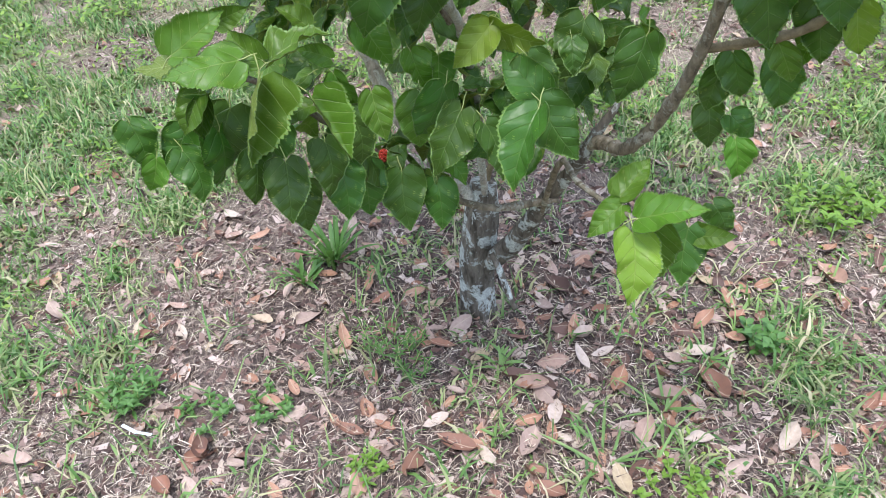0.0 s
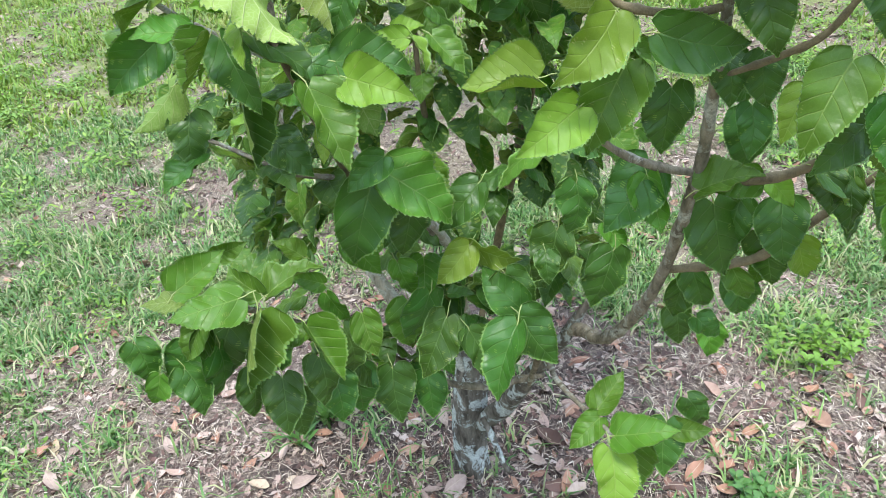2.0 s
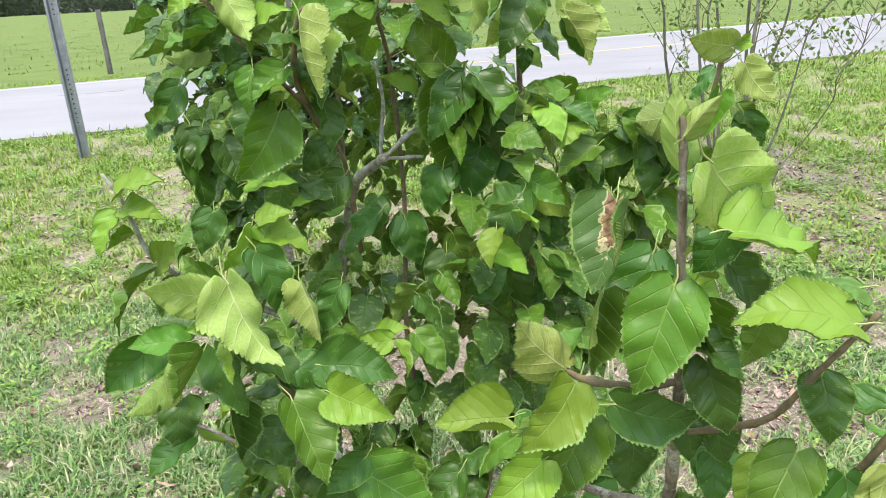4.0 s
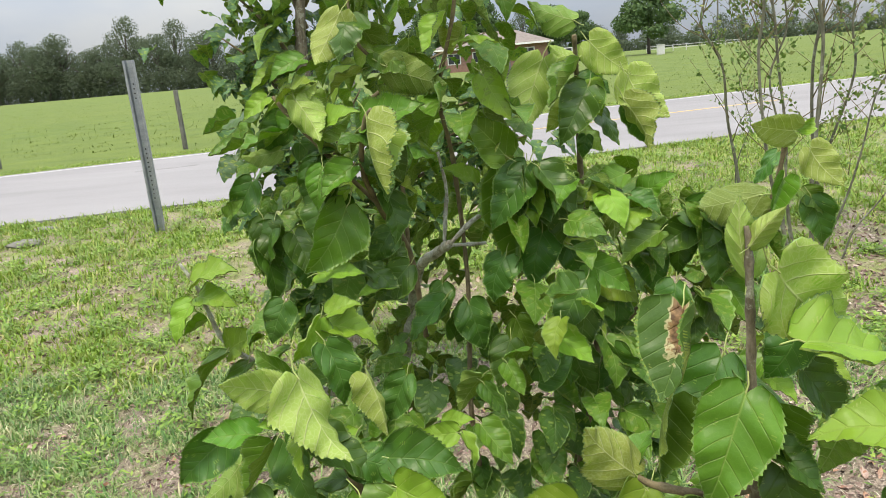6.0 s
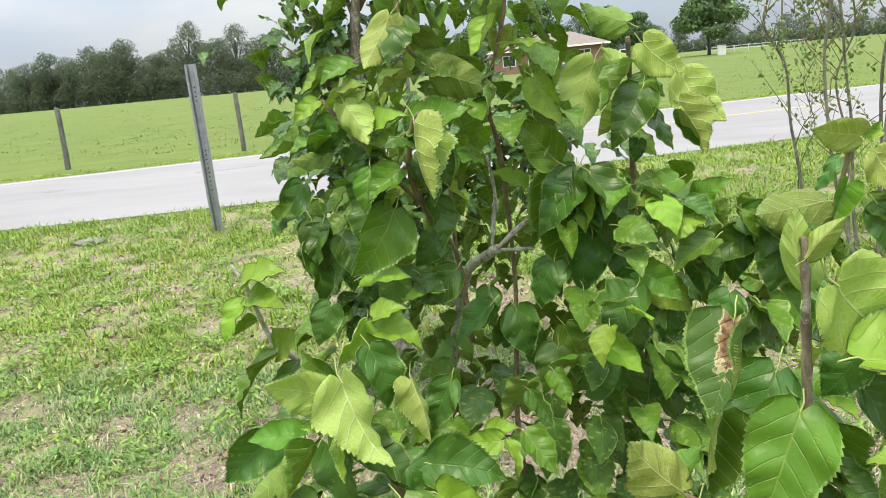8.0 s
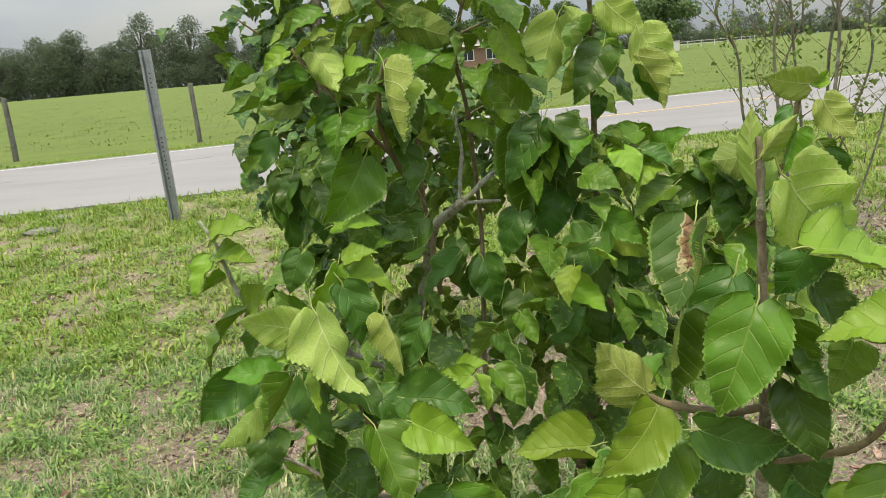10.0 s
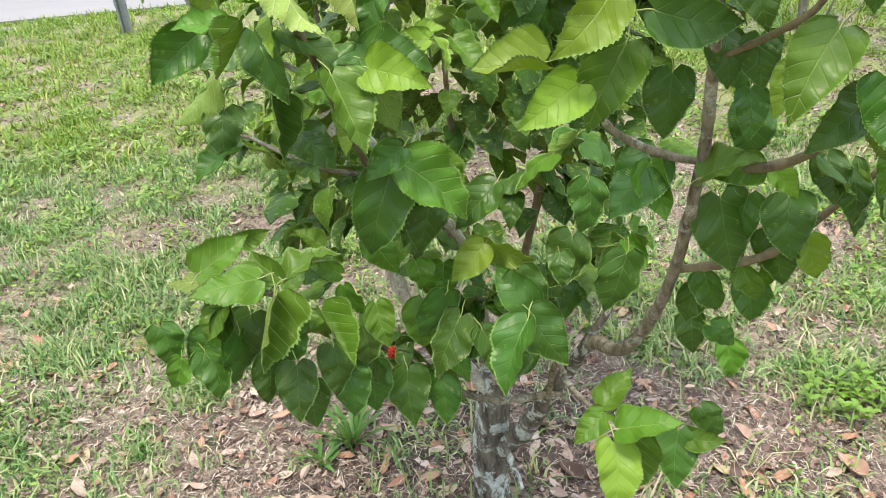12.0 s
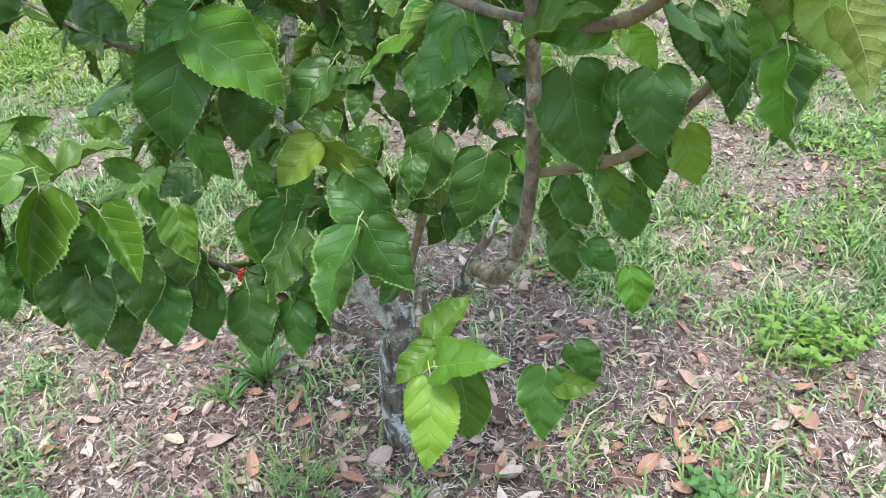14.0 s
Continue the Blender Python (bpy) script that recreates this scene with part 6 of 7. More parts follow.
leaf("f", (0.191, 1.5, 1.297), (0.231, 1.5, 1.25), (-0.07, -1.0, -0.05))
leaf("f", (-0.101, 1.42, 1.43), (-0.166, 1.42, 1.373), (-0.22, -0.94, 0.25))

# upper left, before the stems
leaf("fy", (-0.277, 1.400, 1.725), (-0.209, 1.380, 1.749), (-0.1, -0.5, 0.85))
leaf("fm", (-0.239, 1.420, 1.784), (-0.292, 1.400, 1.754), (-0.2, -0.7, 0.7))
leaf("fy", (-0.208, 1.380, 1.673), (-0.145, 1.360, 1.700), (0.3, -0.6, 0.7))
leaf("fm", (-0.136, 1.360, 1.676), (-0.043, 1.340, 1.704), (0.1, -0.75, 0.65))
leaf("fm", (-0.134, 1.380, 1.663), (-0.072, 1.360, 1.620), (0.4, -0.7, 0.6))
leaf("fm", (-0.290, 1.400, 1.670), (-0.357, 1.380, 1.638), (-0.4, -0.6, 0.7))
leaf("d", (-0.342, 1.460, 1.708), (-0.405, 1.450, 1.677), (-0.3, -0.8, 0.5))
leaf("d", (-0.264, 1.440, 1.649), (-0.224, 1.430, 1.588), (0.2, -0.9, 0.4))
leaf("fm", (-0.176, 1.380, 1.618), (-0.230, 1.360, 1.567), (-0.5, -0.6, 0.6))
leaf("f", (-0.216, 1.400, 1.581), (-0.251, 1.380, 1.488), (-0.3, -0.9, 0.2))
leaf("d", (-0.210, 1.440, 1.552), (-0.214, 1.430, 1.472), (0.1, -0.98, 0.1))
leaf("d", (-0.132, 1.460, 1.483), (-0.173, 1.450, 1.432), (-0.1, -0.95, 0.2))
leaf("f", (-0.296, 1.440, 1.494), (-0.262, 1.420, 1.415), (0.3, -0.9, 0.3))
leaf("f", (-0.124, 1.420, 1.553), (-0.113, 1.400, 1.474), (0.5, -0.8, 0.2))
leaf("d", (-0.149, 1.500, 1.454), (-0.110, 1.490, 1.410), (0.2, -0.8, 0.6))
leaf("f", (-0.149, 1.400, 1.626), (-0.115, 1.380, 1.550), (0.5, -0.75, 0.4))
leaf("fm", (0.074, 1.480, 1.599), (0.010, 1.460, 1.672), (-0.1, -0.8, 0.5))
leaf("fy", (0.020, 1.520, 1.547), (-0.035, 1.500, 1.584), (-0.2, -0.5, 0.8))
leaf("f", (0.111, 1.500, 1.571), (0.041, 1.480, 1.470), (-0.3, -0.9, 0.3))
leaf("fy", (-0.247, 1.380, 1.437), (-0.166, 1.360, 1.441), (0.0, -0.55, 0.83))
leaf("fy", (-0.127, 1.400, 1.400), (-0.188, 1.380, 1.393), (-0.1, -0.6, 0.8))
leaf("fm", (-0.424, 1.480, 1.525), (-0.388, 1.470, 1.558), (0.2, -0.6, 0.8))
leaf("d", (-0.404, 1.500, 1.546), (-0.440, 1.490, 1.490), (-0.5, -0.8, 0.3))
leaf("f", (-0.354, 1.460, 1.521), (-0.332, 1.440, 1.433), (0.5, -0.8, 0.3))
leaf("d", (-0.054, 1.500, 1.370), (-0.069, 1.490, 1.301), (0.0, -0.95, 0.2))
leaf("f", (0.194, 1.400, 1.392), (0.140, 1.380, 1.303), (-0.2, -0.93, 0.3))
leaf("d", (0.205, 1.460, 1.355), (0.180, 1.450, 1.235), (0.2, -0.95, 0.1))
leaf("d", (-0.008, 1.500, 1.329), (0.014, 1.500, 1.240), (0.1, -0.97, 0.1))

# upper right, before the road
leaf("f", (0.111, 1.500, 1.573), (0.092, 1.480, 1.486), (-0.5, -0.8, 0.2))
leaf("f", (0.133, 1.480, 1.569), (0.193, 1.460, 1.489), (0.3, -0.9, 0.3))
leaf("d", (0.150, 1.540, 1.511), (0.166, 1.530, 1.423), (0.1, -0.97, 0.2))
leaf("fm", (0.284, 1.550, 1.539), (0.209, 1.530, 1.519), (-0.1, -0.7, 0.7))
leaf("d", (0.248, 1.580, 1.498), (0.228, 1.570, 1.451), (0.0, -0.9, 0.4))
leaf("fm", (0.311, 1.520, 1.504), (0.365, 1.500, 1.543), (0.1, -0.7, 0.7))
leaf("fm", (0.326, 1.460, 1.450), (0.257, 1.440, 1.406), (-0.3, -0.7, 0.6))
leaf("f", (0.377, 1.500, 1.476), (0.456, 1.480, 1.443), (0.1, -0.8, 0.6))
leaf("fm", (0.202, 1.440, 1.407), (0.271, 1.420, 1.361), (0.2, -0.75, 0.6))
leaf("d", (0.314, 1.520, 1.416), (0.328, 1.510, 1.325), (0.1, -0.97, 0.2))
leaf("d", (0.379, 1.540, 1.443), (0.371, 1.530, 1.351), (-0.2, -0.95, 0.2))
leaf("d", (0.425, 1.480, 1.433), (0.417, 1.470, 1.349), (0.1, -0.97, 0.1))
leaf("d", (0.133, 1.540, 1.444), (0.113, 1.530, 1.346), (-0.2, -0.95, 0.2))
leaf("f", (0.454, 1.440, 1.477), (0.446, 1.430, 1.391), (0.5, -0.8, 0.2))
leaf("d", (0.259, 1.500, 1.328), (0.248, 1.500, 1.253), (0.2, -0.95, 0.1))
leaf("d", (0.347, 1.440, 1.362), (0.316, 1.430, 1.286), (-0.2, -0.95, 0.2))
leaf("d", (0.390, 1.420, 1.346), (0.408, 1.410, 1.277), (0.2, -0.95, 0.2))
leaf("f", (0.142, 1.460, 1.264), (0.169, 1.450, 1.179), (0.3, -0.9, 0.3))
leaf("d", (0.062, 1.440, 1.277), (0.037, 1.430, 1.196), (-0.2, -0.95, 0.2))


def hang(r, p, out, size):
    """Where a leaf hangs that grows at p and leans outwards."""
    d = Vector((out[0] + r.uniform(-0.6, 0.6), out[1] + r.uniform(-0.6, 0.6), r.uniform(-1.7, -0.25)))
    d.normalize()
    n = Vector((out[0] * 0.6 + r.uniform(-0.35, 0.35), out[1] * 0.6 - 0.25 + r.uniform(-0.35, 0.35), 0.75))
    b = Vector(p) + d * size * 0.3
    return b, b + d * size, n


SHOOT_SEED = random.Random(17)


def shoot(start, end, count, size):
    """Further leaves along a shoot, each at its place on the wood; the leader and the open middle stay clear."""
    r, a, b = SHOOT_SEED, Vector(start), Vector(end)
    count = round(1.3 * count) if a.y > 1.2 else count
    for k in range(count):
        p = a.lerp(b, (k + r.uniform(0.2, 0.8)) / count)
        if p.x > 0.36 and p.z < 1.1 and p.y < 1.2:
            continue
        turn = k * 2.4 + r.uniform(-0.4, 0.4)
        base, tip, n = hang(r, p, (math.cos(turn), math.sin(turn)), 0.9 * size * r.uniform(0.7, 1.15))
        # lighter leaf tones are likelier above 1.1 m and far to the right
        tone = r.choice("ffddh") + r.choice(("", "m", "m", "y") if p.x > 0.35 or p.z > 1.10 else ("", "", "", "m"))
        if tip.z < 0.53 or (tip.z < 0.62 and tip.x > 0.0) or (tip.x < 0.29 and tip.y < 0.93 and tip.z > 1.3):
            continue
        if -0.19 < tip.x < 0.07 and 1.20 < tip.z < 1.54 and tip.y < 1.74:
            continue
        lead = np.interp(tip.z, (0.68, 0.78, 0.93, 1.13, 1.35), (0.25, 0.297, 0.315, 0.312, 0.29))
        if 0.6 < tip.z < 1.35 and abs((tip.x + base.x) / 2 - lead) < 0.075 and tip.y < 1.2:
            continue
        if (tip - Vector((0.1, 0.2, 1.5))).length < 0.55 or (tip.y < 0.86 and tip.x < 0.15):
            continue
        leaf(tone, base, tip, n)


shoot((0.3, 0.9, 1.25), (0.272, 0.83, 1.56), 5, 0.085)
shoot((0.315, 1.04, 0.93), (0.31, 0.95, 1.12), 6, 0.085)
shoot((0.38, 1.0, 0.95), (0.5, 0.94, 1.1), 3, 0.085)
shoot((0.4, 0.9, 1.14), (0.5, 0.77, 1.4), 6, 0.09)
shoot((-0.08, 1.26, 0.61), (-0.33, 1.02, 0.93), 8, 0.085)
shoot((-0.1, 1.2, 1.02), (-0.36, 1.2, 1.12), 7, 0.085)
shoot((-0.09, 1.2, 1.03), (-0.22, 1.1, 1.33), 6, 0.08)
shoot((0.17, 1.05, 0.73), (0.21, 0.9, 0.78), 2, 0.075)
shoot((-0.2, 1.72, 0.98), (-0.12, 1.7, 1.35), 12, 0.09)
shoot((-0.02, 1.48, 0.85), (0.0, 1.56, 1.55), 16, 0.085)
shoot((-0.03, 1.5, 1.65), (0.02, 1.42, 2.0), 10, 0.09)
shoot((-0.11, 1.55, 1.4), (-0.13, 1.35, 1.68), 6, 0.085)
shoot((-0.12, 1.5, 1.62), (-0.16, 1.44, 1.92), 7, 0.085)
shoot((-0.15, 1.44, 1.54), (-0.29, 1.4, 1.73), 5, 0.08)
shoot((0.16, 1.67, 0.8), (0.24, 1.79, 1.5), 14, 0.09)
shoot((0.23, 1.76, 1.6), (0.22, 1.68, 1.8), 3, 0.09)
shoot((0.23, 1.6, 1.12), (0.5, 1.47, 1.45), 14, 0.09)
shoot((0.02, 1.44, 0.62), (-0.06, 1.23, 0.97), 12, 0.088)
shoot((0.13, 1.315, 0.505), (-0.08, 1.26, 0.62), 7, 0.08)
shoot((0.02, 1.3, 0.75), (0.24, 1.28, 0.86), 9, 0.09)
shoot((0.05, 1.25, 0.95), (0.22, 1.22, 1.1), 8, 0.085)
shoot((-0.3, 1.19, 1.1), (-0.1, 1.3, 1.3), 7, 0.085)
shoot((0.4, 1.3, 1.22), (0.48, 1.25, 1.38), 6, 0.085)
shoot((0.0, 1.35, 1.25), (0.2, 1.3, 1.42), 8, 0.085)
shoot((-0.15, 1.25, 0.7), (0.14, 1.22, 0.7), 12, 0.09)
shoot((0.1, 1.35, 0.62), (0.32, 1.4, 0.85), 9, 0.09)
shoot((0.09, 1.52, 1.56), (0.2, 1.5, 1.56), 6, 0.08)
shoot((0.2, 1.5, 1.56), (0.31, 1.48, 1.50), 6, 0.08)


def build_fill():
    r = random.Random(18)
    # the dense inside and far side of the bush
    verts, faces, slots, uvs, off = [], [], [], [], 0
    for _ in range(2300):
        q = r.random()
        z = 0.70 + 1.65 * q
        rad = 0.46 * math.sin(math.pi * min(0.97, 0.24 + 0.56 * q)) + 0.10
        a = r.uniform(0, 6.28)
        rr = rad * math.sqrt(r.uniform(0.05, 1.0))
        p = Vector((-0.01 + rr * 1.15 * math.cos(a) - 0.16 * (q - 0.3), 1.68 + rr * math.sin(a) * 0.85, z))
        gap = p.x < -0.40 or (-0.19 < p.x < 0.07 and 1.22 < z < 1.54 and p.y < 1.74) or (-0.25 < p.x < -0.05 and 0.5 < z < 0.85) or (p.x < -0.30 and z > 1.75) or (0.09 < p.x and z > 1.54) or (p.x > 0.42 and z > 1.48) or (p.x > 0.36 and z < 1.2)
        if p.y < (1.36 if 0.95 < z < 1.3 else 1.44) or gap or (z < 0.82 and abs(p.x - 0.05) < 0.12):
            continue
        if z > 1.5 and r.random() < 0.35:
            continue
        base, tip, n = hang(r, p, (math.cos(a), math.sin(a)), r.uniform(0.05, 0.09))
        v, f, s, uv = r.choice(LOW_SHAPES)
        # higher leaves get paler tones: skylight through the crown's top put into colour
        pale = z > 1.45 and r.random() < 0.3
        brighter = r.random() < (0.4 if z < 1.42 else 0.9)
        m = np.array(leaf_pose(base, tip, n))
        verts.append(v @ m[:3, :3].T + m[:3, 3])
        faces += [tuple(i + off for i in q4) for q4 in f]
        slots += [(5 if pale else 4 if brighter else 0) if k == 0 else k for k in s]
        uvs.append(uv)
        off += len(v)
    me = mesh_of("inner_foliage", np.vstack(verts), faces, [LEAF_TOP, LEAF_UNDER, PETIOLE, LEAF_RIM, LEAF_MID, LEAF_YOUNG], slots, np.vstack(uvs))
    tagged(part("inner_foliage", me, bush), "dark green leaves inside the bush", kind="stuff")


build_fill()


# ---------------------------------------------------------------- the tree behind the bush
def build_back_tree():
    root = thing("mulberry_sapling", "leafy mulberry sapling with lobed leaves behind the bush", "tree", (0, 0, 0))
    r = random.Random(23)
    gz = float(terrain(np.array(-0.8), np.array(3.9)))
    part("trunk", tube("trunk", [(-0.80, 3.9, gz - 0.05), (-0.81, 3.88, 0.8), (-0.84, 3.82, 1.5), (-0.85, 3.8, 1.9), (-0.80, 3.8, 2.3), (-0.75, 3.8, 2.9)], [0.05, 0.042, 0.036, 0.028, 0.018, 0.006], LIMB, 10, 6, 0.07), root)
    arms = []
    for z0, dx, dy, dz in ((1.0, 1.00, -0.1, 0.42), (1.05, 1.12, 0.05, 0.60), (1.15, 0.92, -0.2, 0.30), (1.25, 1.05, 0.1, 0.42), (1.05, -0.22, 0.0, 0.36), (1.25, -0.28, 0.1, 0.45), (1.5, -0.40, -0.1, 0.50), (0.9, -0.25, -0.1, 0.55), (1.0, 0.75, -0.2, 0.5), (1.3, -0.32, 0.1, 0.6), (1.45, 0.85, -0.1, 0.45), (1.7, -0.30, -0.2, 0.5), (1.85, 0.9, 0.1, 0.55), (2.0, -0.28, 0.2, 0.55), (2.1, 0.55, 0.0, 0.7), (1.2, 0.3, -0.4, 0.5), (2.2, 0.2, -0.2, 0.8)):
        a = Vector((-0.82, 3.83, z0))
        b = a + Vector((dx, dy, dz))
        c = a.lerp(b, 0.5) + Vector((0, 0, 0.06))
        part("branch", tube("branch", [tuple(a), tuple(c), tuple(b)], [0.014, 0.009, 0.003], TWIG, 7, 5), root)
        arms.append((a, c, b))
    meshes, lobed = [], []
    for s in range(4):
        v, f, sl, uv = blade_shape("fdfd"[s], 300 + s, 15, s != 1, (-1, -0.5, 0, 0.5, 1))
        lobed.append((v, f, sl, uv))
        meshes.append(mesh_of("leaf", v, f, [BACK_LEAF, LEAF_UNDER, PETIOLE], sl, uv))
    for k in range(298):
        a, c, b = arms[k % len(arms)]
        t = r.uniform(0.15, 1.0)
        p = a.lerp(c, t * 2) if t < 0.5 else c.lerp(b, t * 2 - 1)
        p = p + Vector((r.gauss(0, 0.09), r.gauss(0, 0.09), r.gauss(0, 0.06)))
        base, tip, n = hang(r, p, (math.cos(k * 2.4), math.sin(k * 2.4)), r.uniform(0.085, 0.145))
        part("leaf", r.choice(meshes), root, m=leaf_pose(base, tip, n))
    # the smaller leaves between them
    verts, faces, slots, uvs, off = [], [], [], [], 0
    for k in range(680):
        a, c, b = arms[k % len(arms)]
        p = a.lerp(b, r.uniform(0.1, 1.05)) + Vector((r.gauss(0, 0.12), r.gauss(0, 0.12), r.gauss(0, 0.09)))
        base, tip, n = hang(r, p, (math.cos(k * 2.4), math.sin(k * 2.4)), r.uniform(0.06, 0.12))
        v, f, s, uv = r.choice(lobed)
        m = np.array(leaf_pose(base, tip, n))
        verts.append(v @ m[:3, :3].T + m[:3, 3])
        faces += [tuple(i + off for i in q4) for q4 in f]
        slots += s
        uvs.append(uv)
        off += len(v)
    me = mesh_of("small_leaves", np.vstack(verts), faces, [BACK_LEAF, LEAF_UNDER, PETIOLE], slots, np.vstack(uvs))
    tagged(part("small_leaves", me, root), "smaller lobed green leaves", kind="stuff")


build_back_tree()


# ---------------------------------------------------------------- bare-stemmed shrubs by the road
def build_shrub(name, label, base, stems, seed, leaves):
    r = random.Random(seed)
    root = thing(name, label, "shrub", (0, 0, 0), "bare-stemmed shrubs")
    quads = []
    gz = float(terrain(np.array(base[0]), np.array(base[1])))
    for (dx, dy, h, x1, r0) in stems:
        p0 = Vector((base[0] + dx, base[1] + dy, gz - 0.04))
        top = Vector((base[0] + x1, base[1] + dy * 2 + r.uniform(-0.15, 0.15), gz + h))
        mid = p0.lerp(top, 0.45) + Vector((r.uniform(-0.09, 0.09), 0, 0.03))
        bends = [p0] + [p0.lerp(top, t) + Vector((r.uniform(-0.055, 0.055), r.uniform(-0.05, 0.05), 0)) for t in (0.16, 0.3)] + [mid] + [p0.lerp(top, t) + Vector((r.uniform(-0.07, 0.07), r.uniform(-0.06, 0.06), 0)) for t in (0.58, 0.7, 0.82, 0.92)] + [top]
        part("stem", tube("stem", [tuple(q) for q in bends], [r0 * 0.54, r0 * 0.44, r0 * 0.38, r0 * 0.34, r0 * 0.33, r0 * 0.26, r0 * 0.19, r0 * 0.13, r0 * 0.07], PALE_TRUNK, 9, 5, 0.08), root)
        for k in range(36):
            a = bends[3 + k % 6].lerp(bends[min(8, 4 + k % 6)], r.random()) if k > 2 else p0.lerp(mid, 0.5 + 0.16 * k)
            ln = r.uniform(0.25, 0.85)
            d = Vector((r.uniform(-1, 1), r.uniform(-0.6, 0.6), r.uniform(0.5, 1.2))).normalized() * ln
            b = a + d * 0.5 + Vector((r.uniform(-0.05, 0.05), 0, r.uniform(-0.05, 0.02)))
            c = a + d + Vector((r.uniform(-0.14, 0.14), 0, r.uniform(-0.05, 0.12)))
            part("twig", tube("twig", [tuple(a), tuple(b), tuple(c)], [r0 * 0.17, r0 * 0.10, 0.0014], TWIG, 5, 4), root)
            for _ in range(leaves):
                t = r.uniform(0.2, 1.05)
                quads.append(tuple(a.lerp(c, t) + Vector((r.gauss(0, 0.022), r.gauss(0, 0.022), r.gauss(0, 0.022)))))
    c = np.array(quads)
    n = len(c)
    g = np.random.default_rng(seed)
    u = g.normal(0, 1, (n, 3))
    u /= np.linalg.norm(u, axis=1)[:, None]
    w = np.cross(u, g.normal(0, 1, (n, 3)))
    w /= np.linalg.norm(w, axis=1)[:, None]
    s = (0.011 + 0.016 * g.random(n))[:, None]
    pts = np.stack([c - u * s, c + w * s * 0.55, c + u * s, c - w * s * 0.55], 1)
    tagged(part("small_leaves", strips("small_leaves", pts, [(0, 1, 2), (0, 2, 3)], SMALL_LEAF), root), "small sparse dark green leaves", kind="stuff")


build_shrub("bare_shrub", "single-stemmed shrub with pale bark and few leaves", (2.2, 7.0), ((0.0, 0.0, 2.9, -0.50, 0.032), (-0.03, 0.0, 1.7, -0.02, 0.012)), 5, 20)
build_shrub("bare_shrub", "many-stemmed shrub with pale bark and sparse leaves", (2.27, 5.8),
            ((-0.10, 0.0, 3.2, -0.60, 0.030), (-0.04, 0.1, 3.0, -0.28, 0.028), (0.02, -0.1, 3.3, 0.02, 0.034), (0.06, 0.05, 3.0, 0.22, 0.032), (0.10, 0.1, 2.8, 0.52, 0.026), (0.05, -0.15, 2.6, 0.95, 0.018), (-0.08, 0.15, 2.8, -0.12, 0.022), (0.14, -0.3, 1.5, 0.75, 0.014)), 9, 22)


# ---------------------------------------------------------------- weeds and litter on the soil
def weed_blade(length, width, lift, droop, k=6):
    """A strap leaf from the origin along +y."""
    v, f = [], []
    for i in range(k + 1):
        t = i / k
        w = width * math.sin(math.pi * (0.12 + 0.88 * t)) ** 0.8 * 0.5 if t < 1 else 0.0
        y, z = length * t * (1 - 0.12 * t), length * (lift * t - droop * t * t)
        v += [(-w, y, z + w * 0.35), (0, y, z), (w, y, z + w * 0.35)]
    for i in range(k):
        for j in range(2):
            a = 3 * i + j
            f.append((a, a + 1, a + 4, a + 3))
    return v, f


def rosette(label, x, y, count, length, width, lift, droop, seed, mat=WEED, name="weed"):
    r = random.Random(seed)
    root = thing(name, label, "weed", (x, y, float(terrain(np.array(x), np.array(y)))))
    meshes = [mesh_of("weed_leaf", *weed_blade(length * s, width, lift * q, droop), mat) for s, q in ((1.0, 1.0), (0.75, 1.5), (0.55, 2.0))]
    for k in range(count):
        part("weed_leaf", meshes[k % 3], root, m=pose(r.uniform(-0.015, 0.015), r.uniform(-0.015, 0.015), 0, r.uniform(-8, 14), r.uniform(-20, 20), k * 137.5 + r.uniform(-15, 15)))


def herb(label, x, y, stems, height, leaf_len, leaf_wide, seed, spread=0.05, mat=WEED):
    r = random.Random(seed)
    root = thing("weed", label, "weed", (x, y, float(terrain(np.array(x), np.array(y)))))
    meshes = [mesh_of("weed_leaf", *weed_blade(leaf_len * s, leaf_wide, 0.25, 0.3, 3), mat) for s in (1.0, 0.85, 0.7, 0.55)]
    for k in range(stems):
        a = k * 2.4
        bx, by = spread * math.cos(a) * r.random(), spread * math.sin(a) * r.random()
        tip = (bx + 0.5 * spread * math.cos(a), by + 0.5 * spread * math.sin(a), height * r.uniform(0.6, 1.0))
        part("stalk", tube("stalk", [(bx, by, -0.005), ((bx + tip[0]) / 2, (by + tip[1]) / 2, tip[2] * 0.5), tip], [0.0013, 0.0011, 0.0006], PETIOLE, 4, 2), root)
        for i in range(9):
            t = 0.2 + 0.8 * i / 8
            c = Vector((bx + (tip[0] - bx) * t, by + (tip[1] - by) * t, tip[2] * t))
            d = Matrix.Rotation(i * 2.4 + k, 3, "Z") @ Vector((0, 1, r.uniform(0.15, 0.7)))
            part("weed_leaf", meshes[min(3, i // 2)], root, m=Matrix.Translation(c) @ d.to_track_quat("Y", "Z").to_matrix().to_4x4())


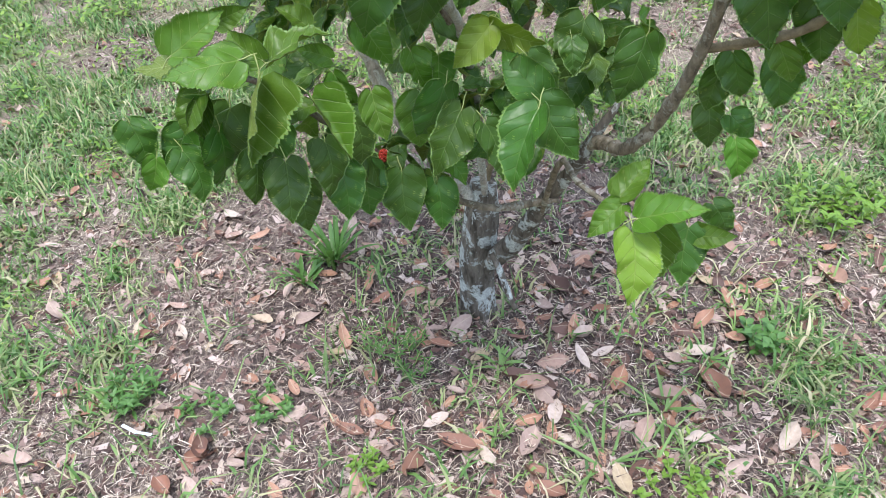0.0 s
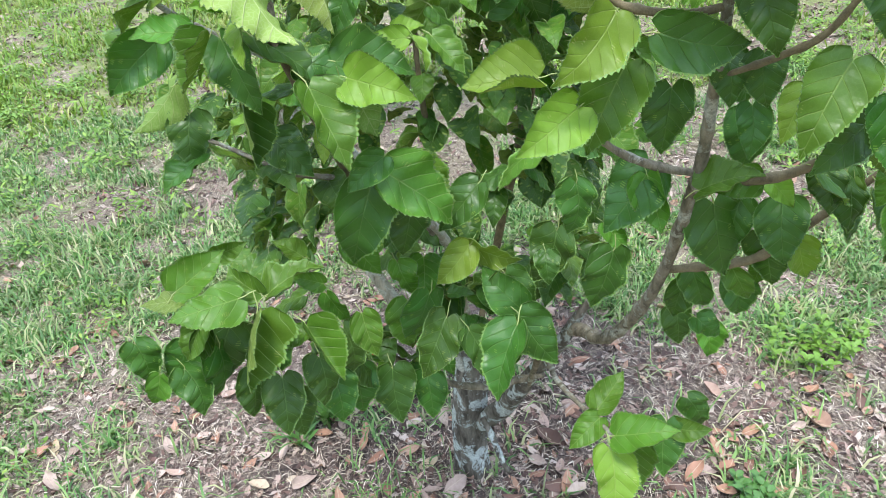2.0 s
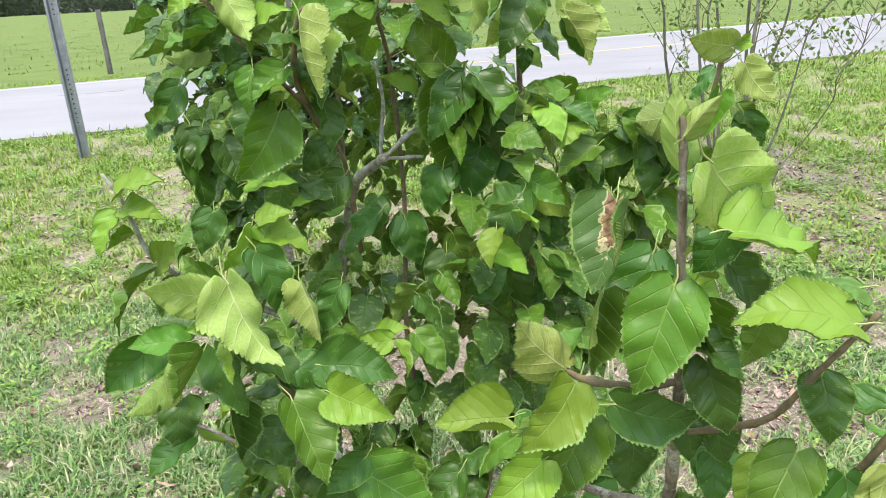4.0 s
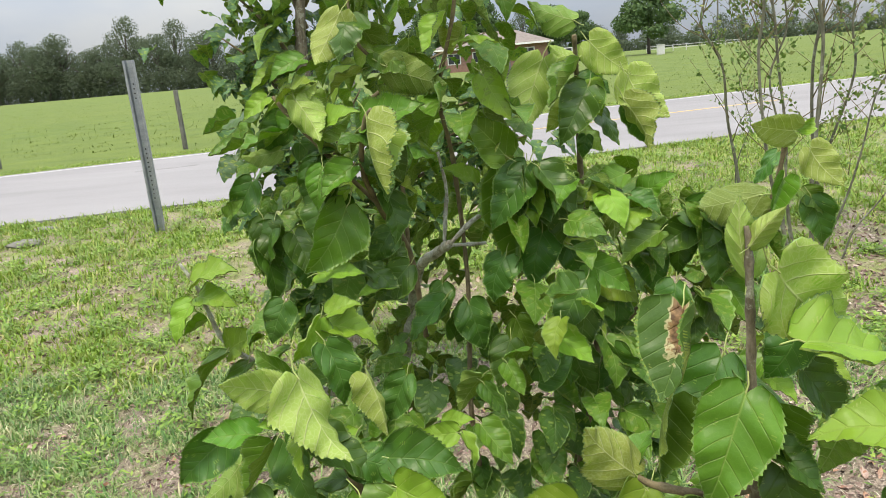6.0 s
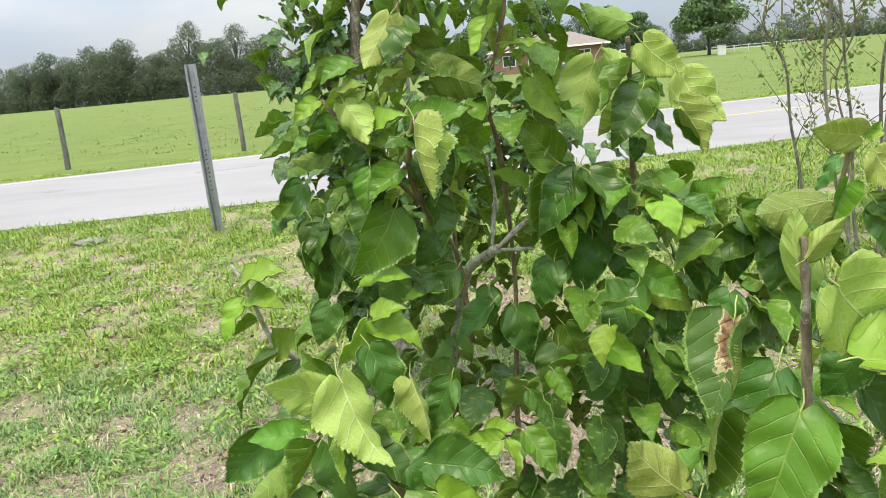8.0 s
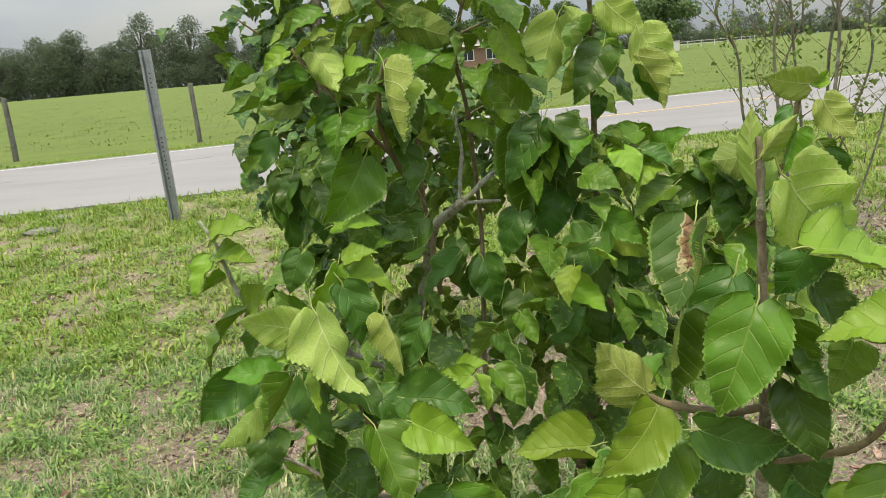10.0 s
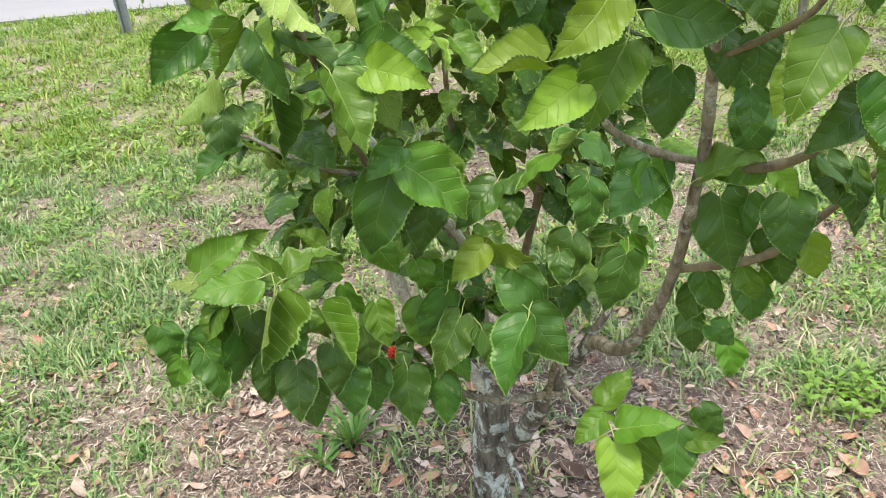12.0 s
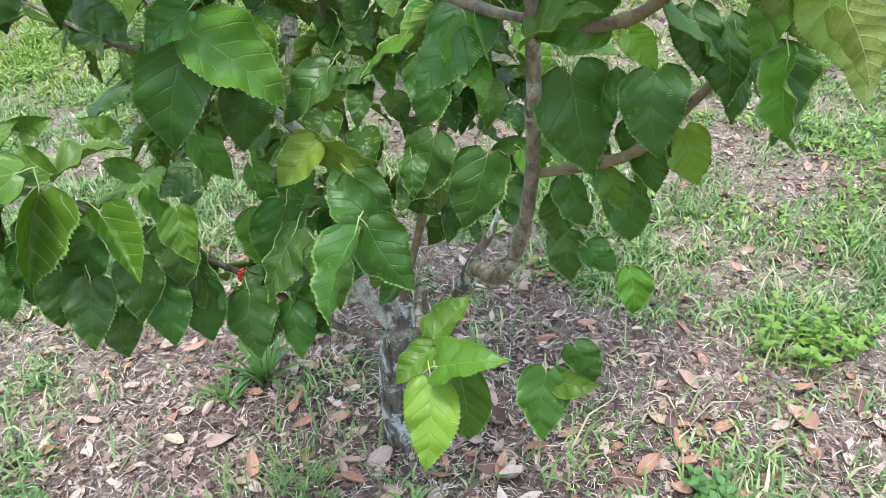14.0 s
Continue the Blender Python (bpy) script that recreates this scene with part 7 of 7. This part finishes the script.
herb("bushy green weed with narrow leaves on bare soil", -0.79, 1.29, 13, 0.070, 0.050, 0.009, 1, 0.050)
rosette("strap-leaved green weed under the bush", -0.37, 1.75, 30, 0.15, 0.013, 0.95, 0.50, 2, WEED)
rosette("strap-leaved green weed under the bush", -0.44, 1.68, 14, 0.10, 0.012, 0.8, 0.50, 22, WEED)
herb("feathery light green weed beside the trunk", -0.20, 1.42, 16, 0.075, 0.034, 0.0045, 3, 0.075)
herb("feathery light green weed beside the trunk", -0.14, 1.35, 8, 0.05, 0.030, 0.0045, 33, 0.05)
rosette("green grass tuft at the foot of the trunk", 0.08, 1.34, 15, 0.10, 0.009, 0.55, 0.5, 4, GRASS, "grass_tuft")
rosette("small green grass tuft among dead leaves", 0.06, 1.15, 11, 0.055, 0.008, 0.7, 0.4, 5, GRASS, "grass_tuft")
herb("small bright green weed on the soil", -0.22, 1.06, 7, 0.045, 0.028, 0.008, 6, 0.03, CLOVER)
herb("bright green leafy weed in the grass", 1.03, 1.86, 12, 0.10, 0.055, 0.016, 7, 0.10, CLOVER)
herb("bright green leafy weed in the grass", 1.16, 1.92, 8, 0.08, 0.05, 0.015, 27, 0.07, CLOVER)
herb("upright broad-leaved green weed", 0.69, 1.39, 6, 0.085, 0.050, 0.018, 8, 0.04)
herb("low green weed with round leaves", -0.46, 1.24, 8, 0.04, 0.030, 0.010, 9, 0.05)
herb("low green weed with round leaves", -0.60, 1.24, 7, 0.045, 0.035, 0.009, 10, 0.05)
rosette("tuft of long green grass blades", 0.43, 1.19, 12, 0.15, 0.007, 0.35, 0.3, 11, GRASS, "grass_tuft")
rosette("tuft of long green grass blades", 0.27, 1.06, 12, 0.19, 0.007, 0.28, 0.22, 12, GRASS, "grass_tuft")
rosette("tuft of long green grass blades", 0.56, 1.35, 10, 0.13, 0.007, 0.4, 0.35, 13, GRASS, "grass_tuft")
rosette("tuft of long green grass blades", -1.06, 1.36, 14, 0.12, 0.008, 0.45, 0.4, 14, GRASS, "grass_tuft")
rosette("tuft of long green grass blades", 0.95, 1.25, 14, 0.13, 0.007, 0.45, 0.4, 15, GRASS, "grass_tuft")
herb("low bright green weed patch", 0.40, 0.98, 9, 0.05, 0.03, 0.010, 16, 0.06, CLOVER)

bm = box_bm((-0.03, 0, 0, 0.04, 0.008, 0.0015), (0.012, 0.001, 0.001, 0.05, 0.007, 0.0015), bevel=0.0005)
for v in bm.verts:
    v.co.z += 0.012 * math.sin(v.co.x * 60)
tagged(part("litter_strip", (bm, LITTER), m=pose(-0.74, 1.175, 0.02, 0, 4, -24)), "thin white plastic strip lying in the grass", "litter")

build_fallen()
build_straw()
build_grass()
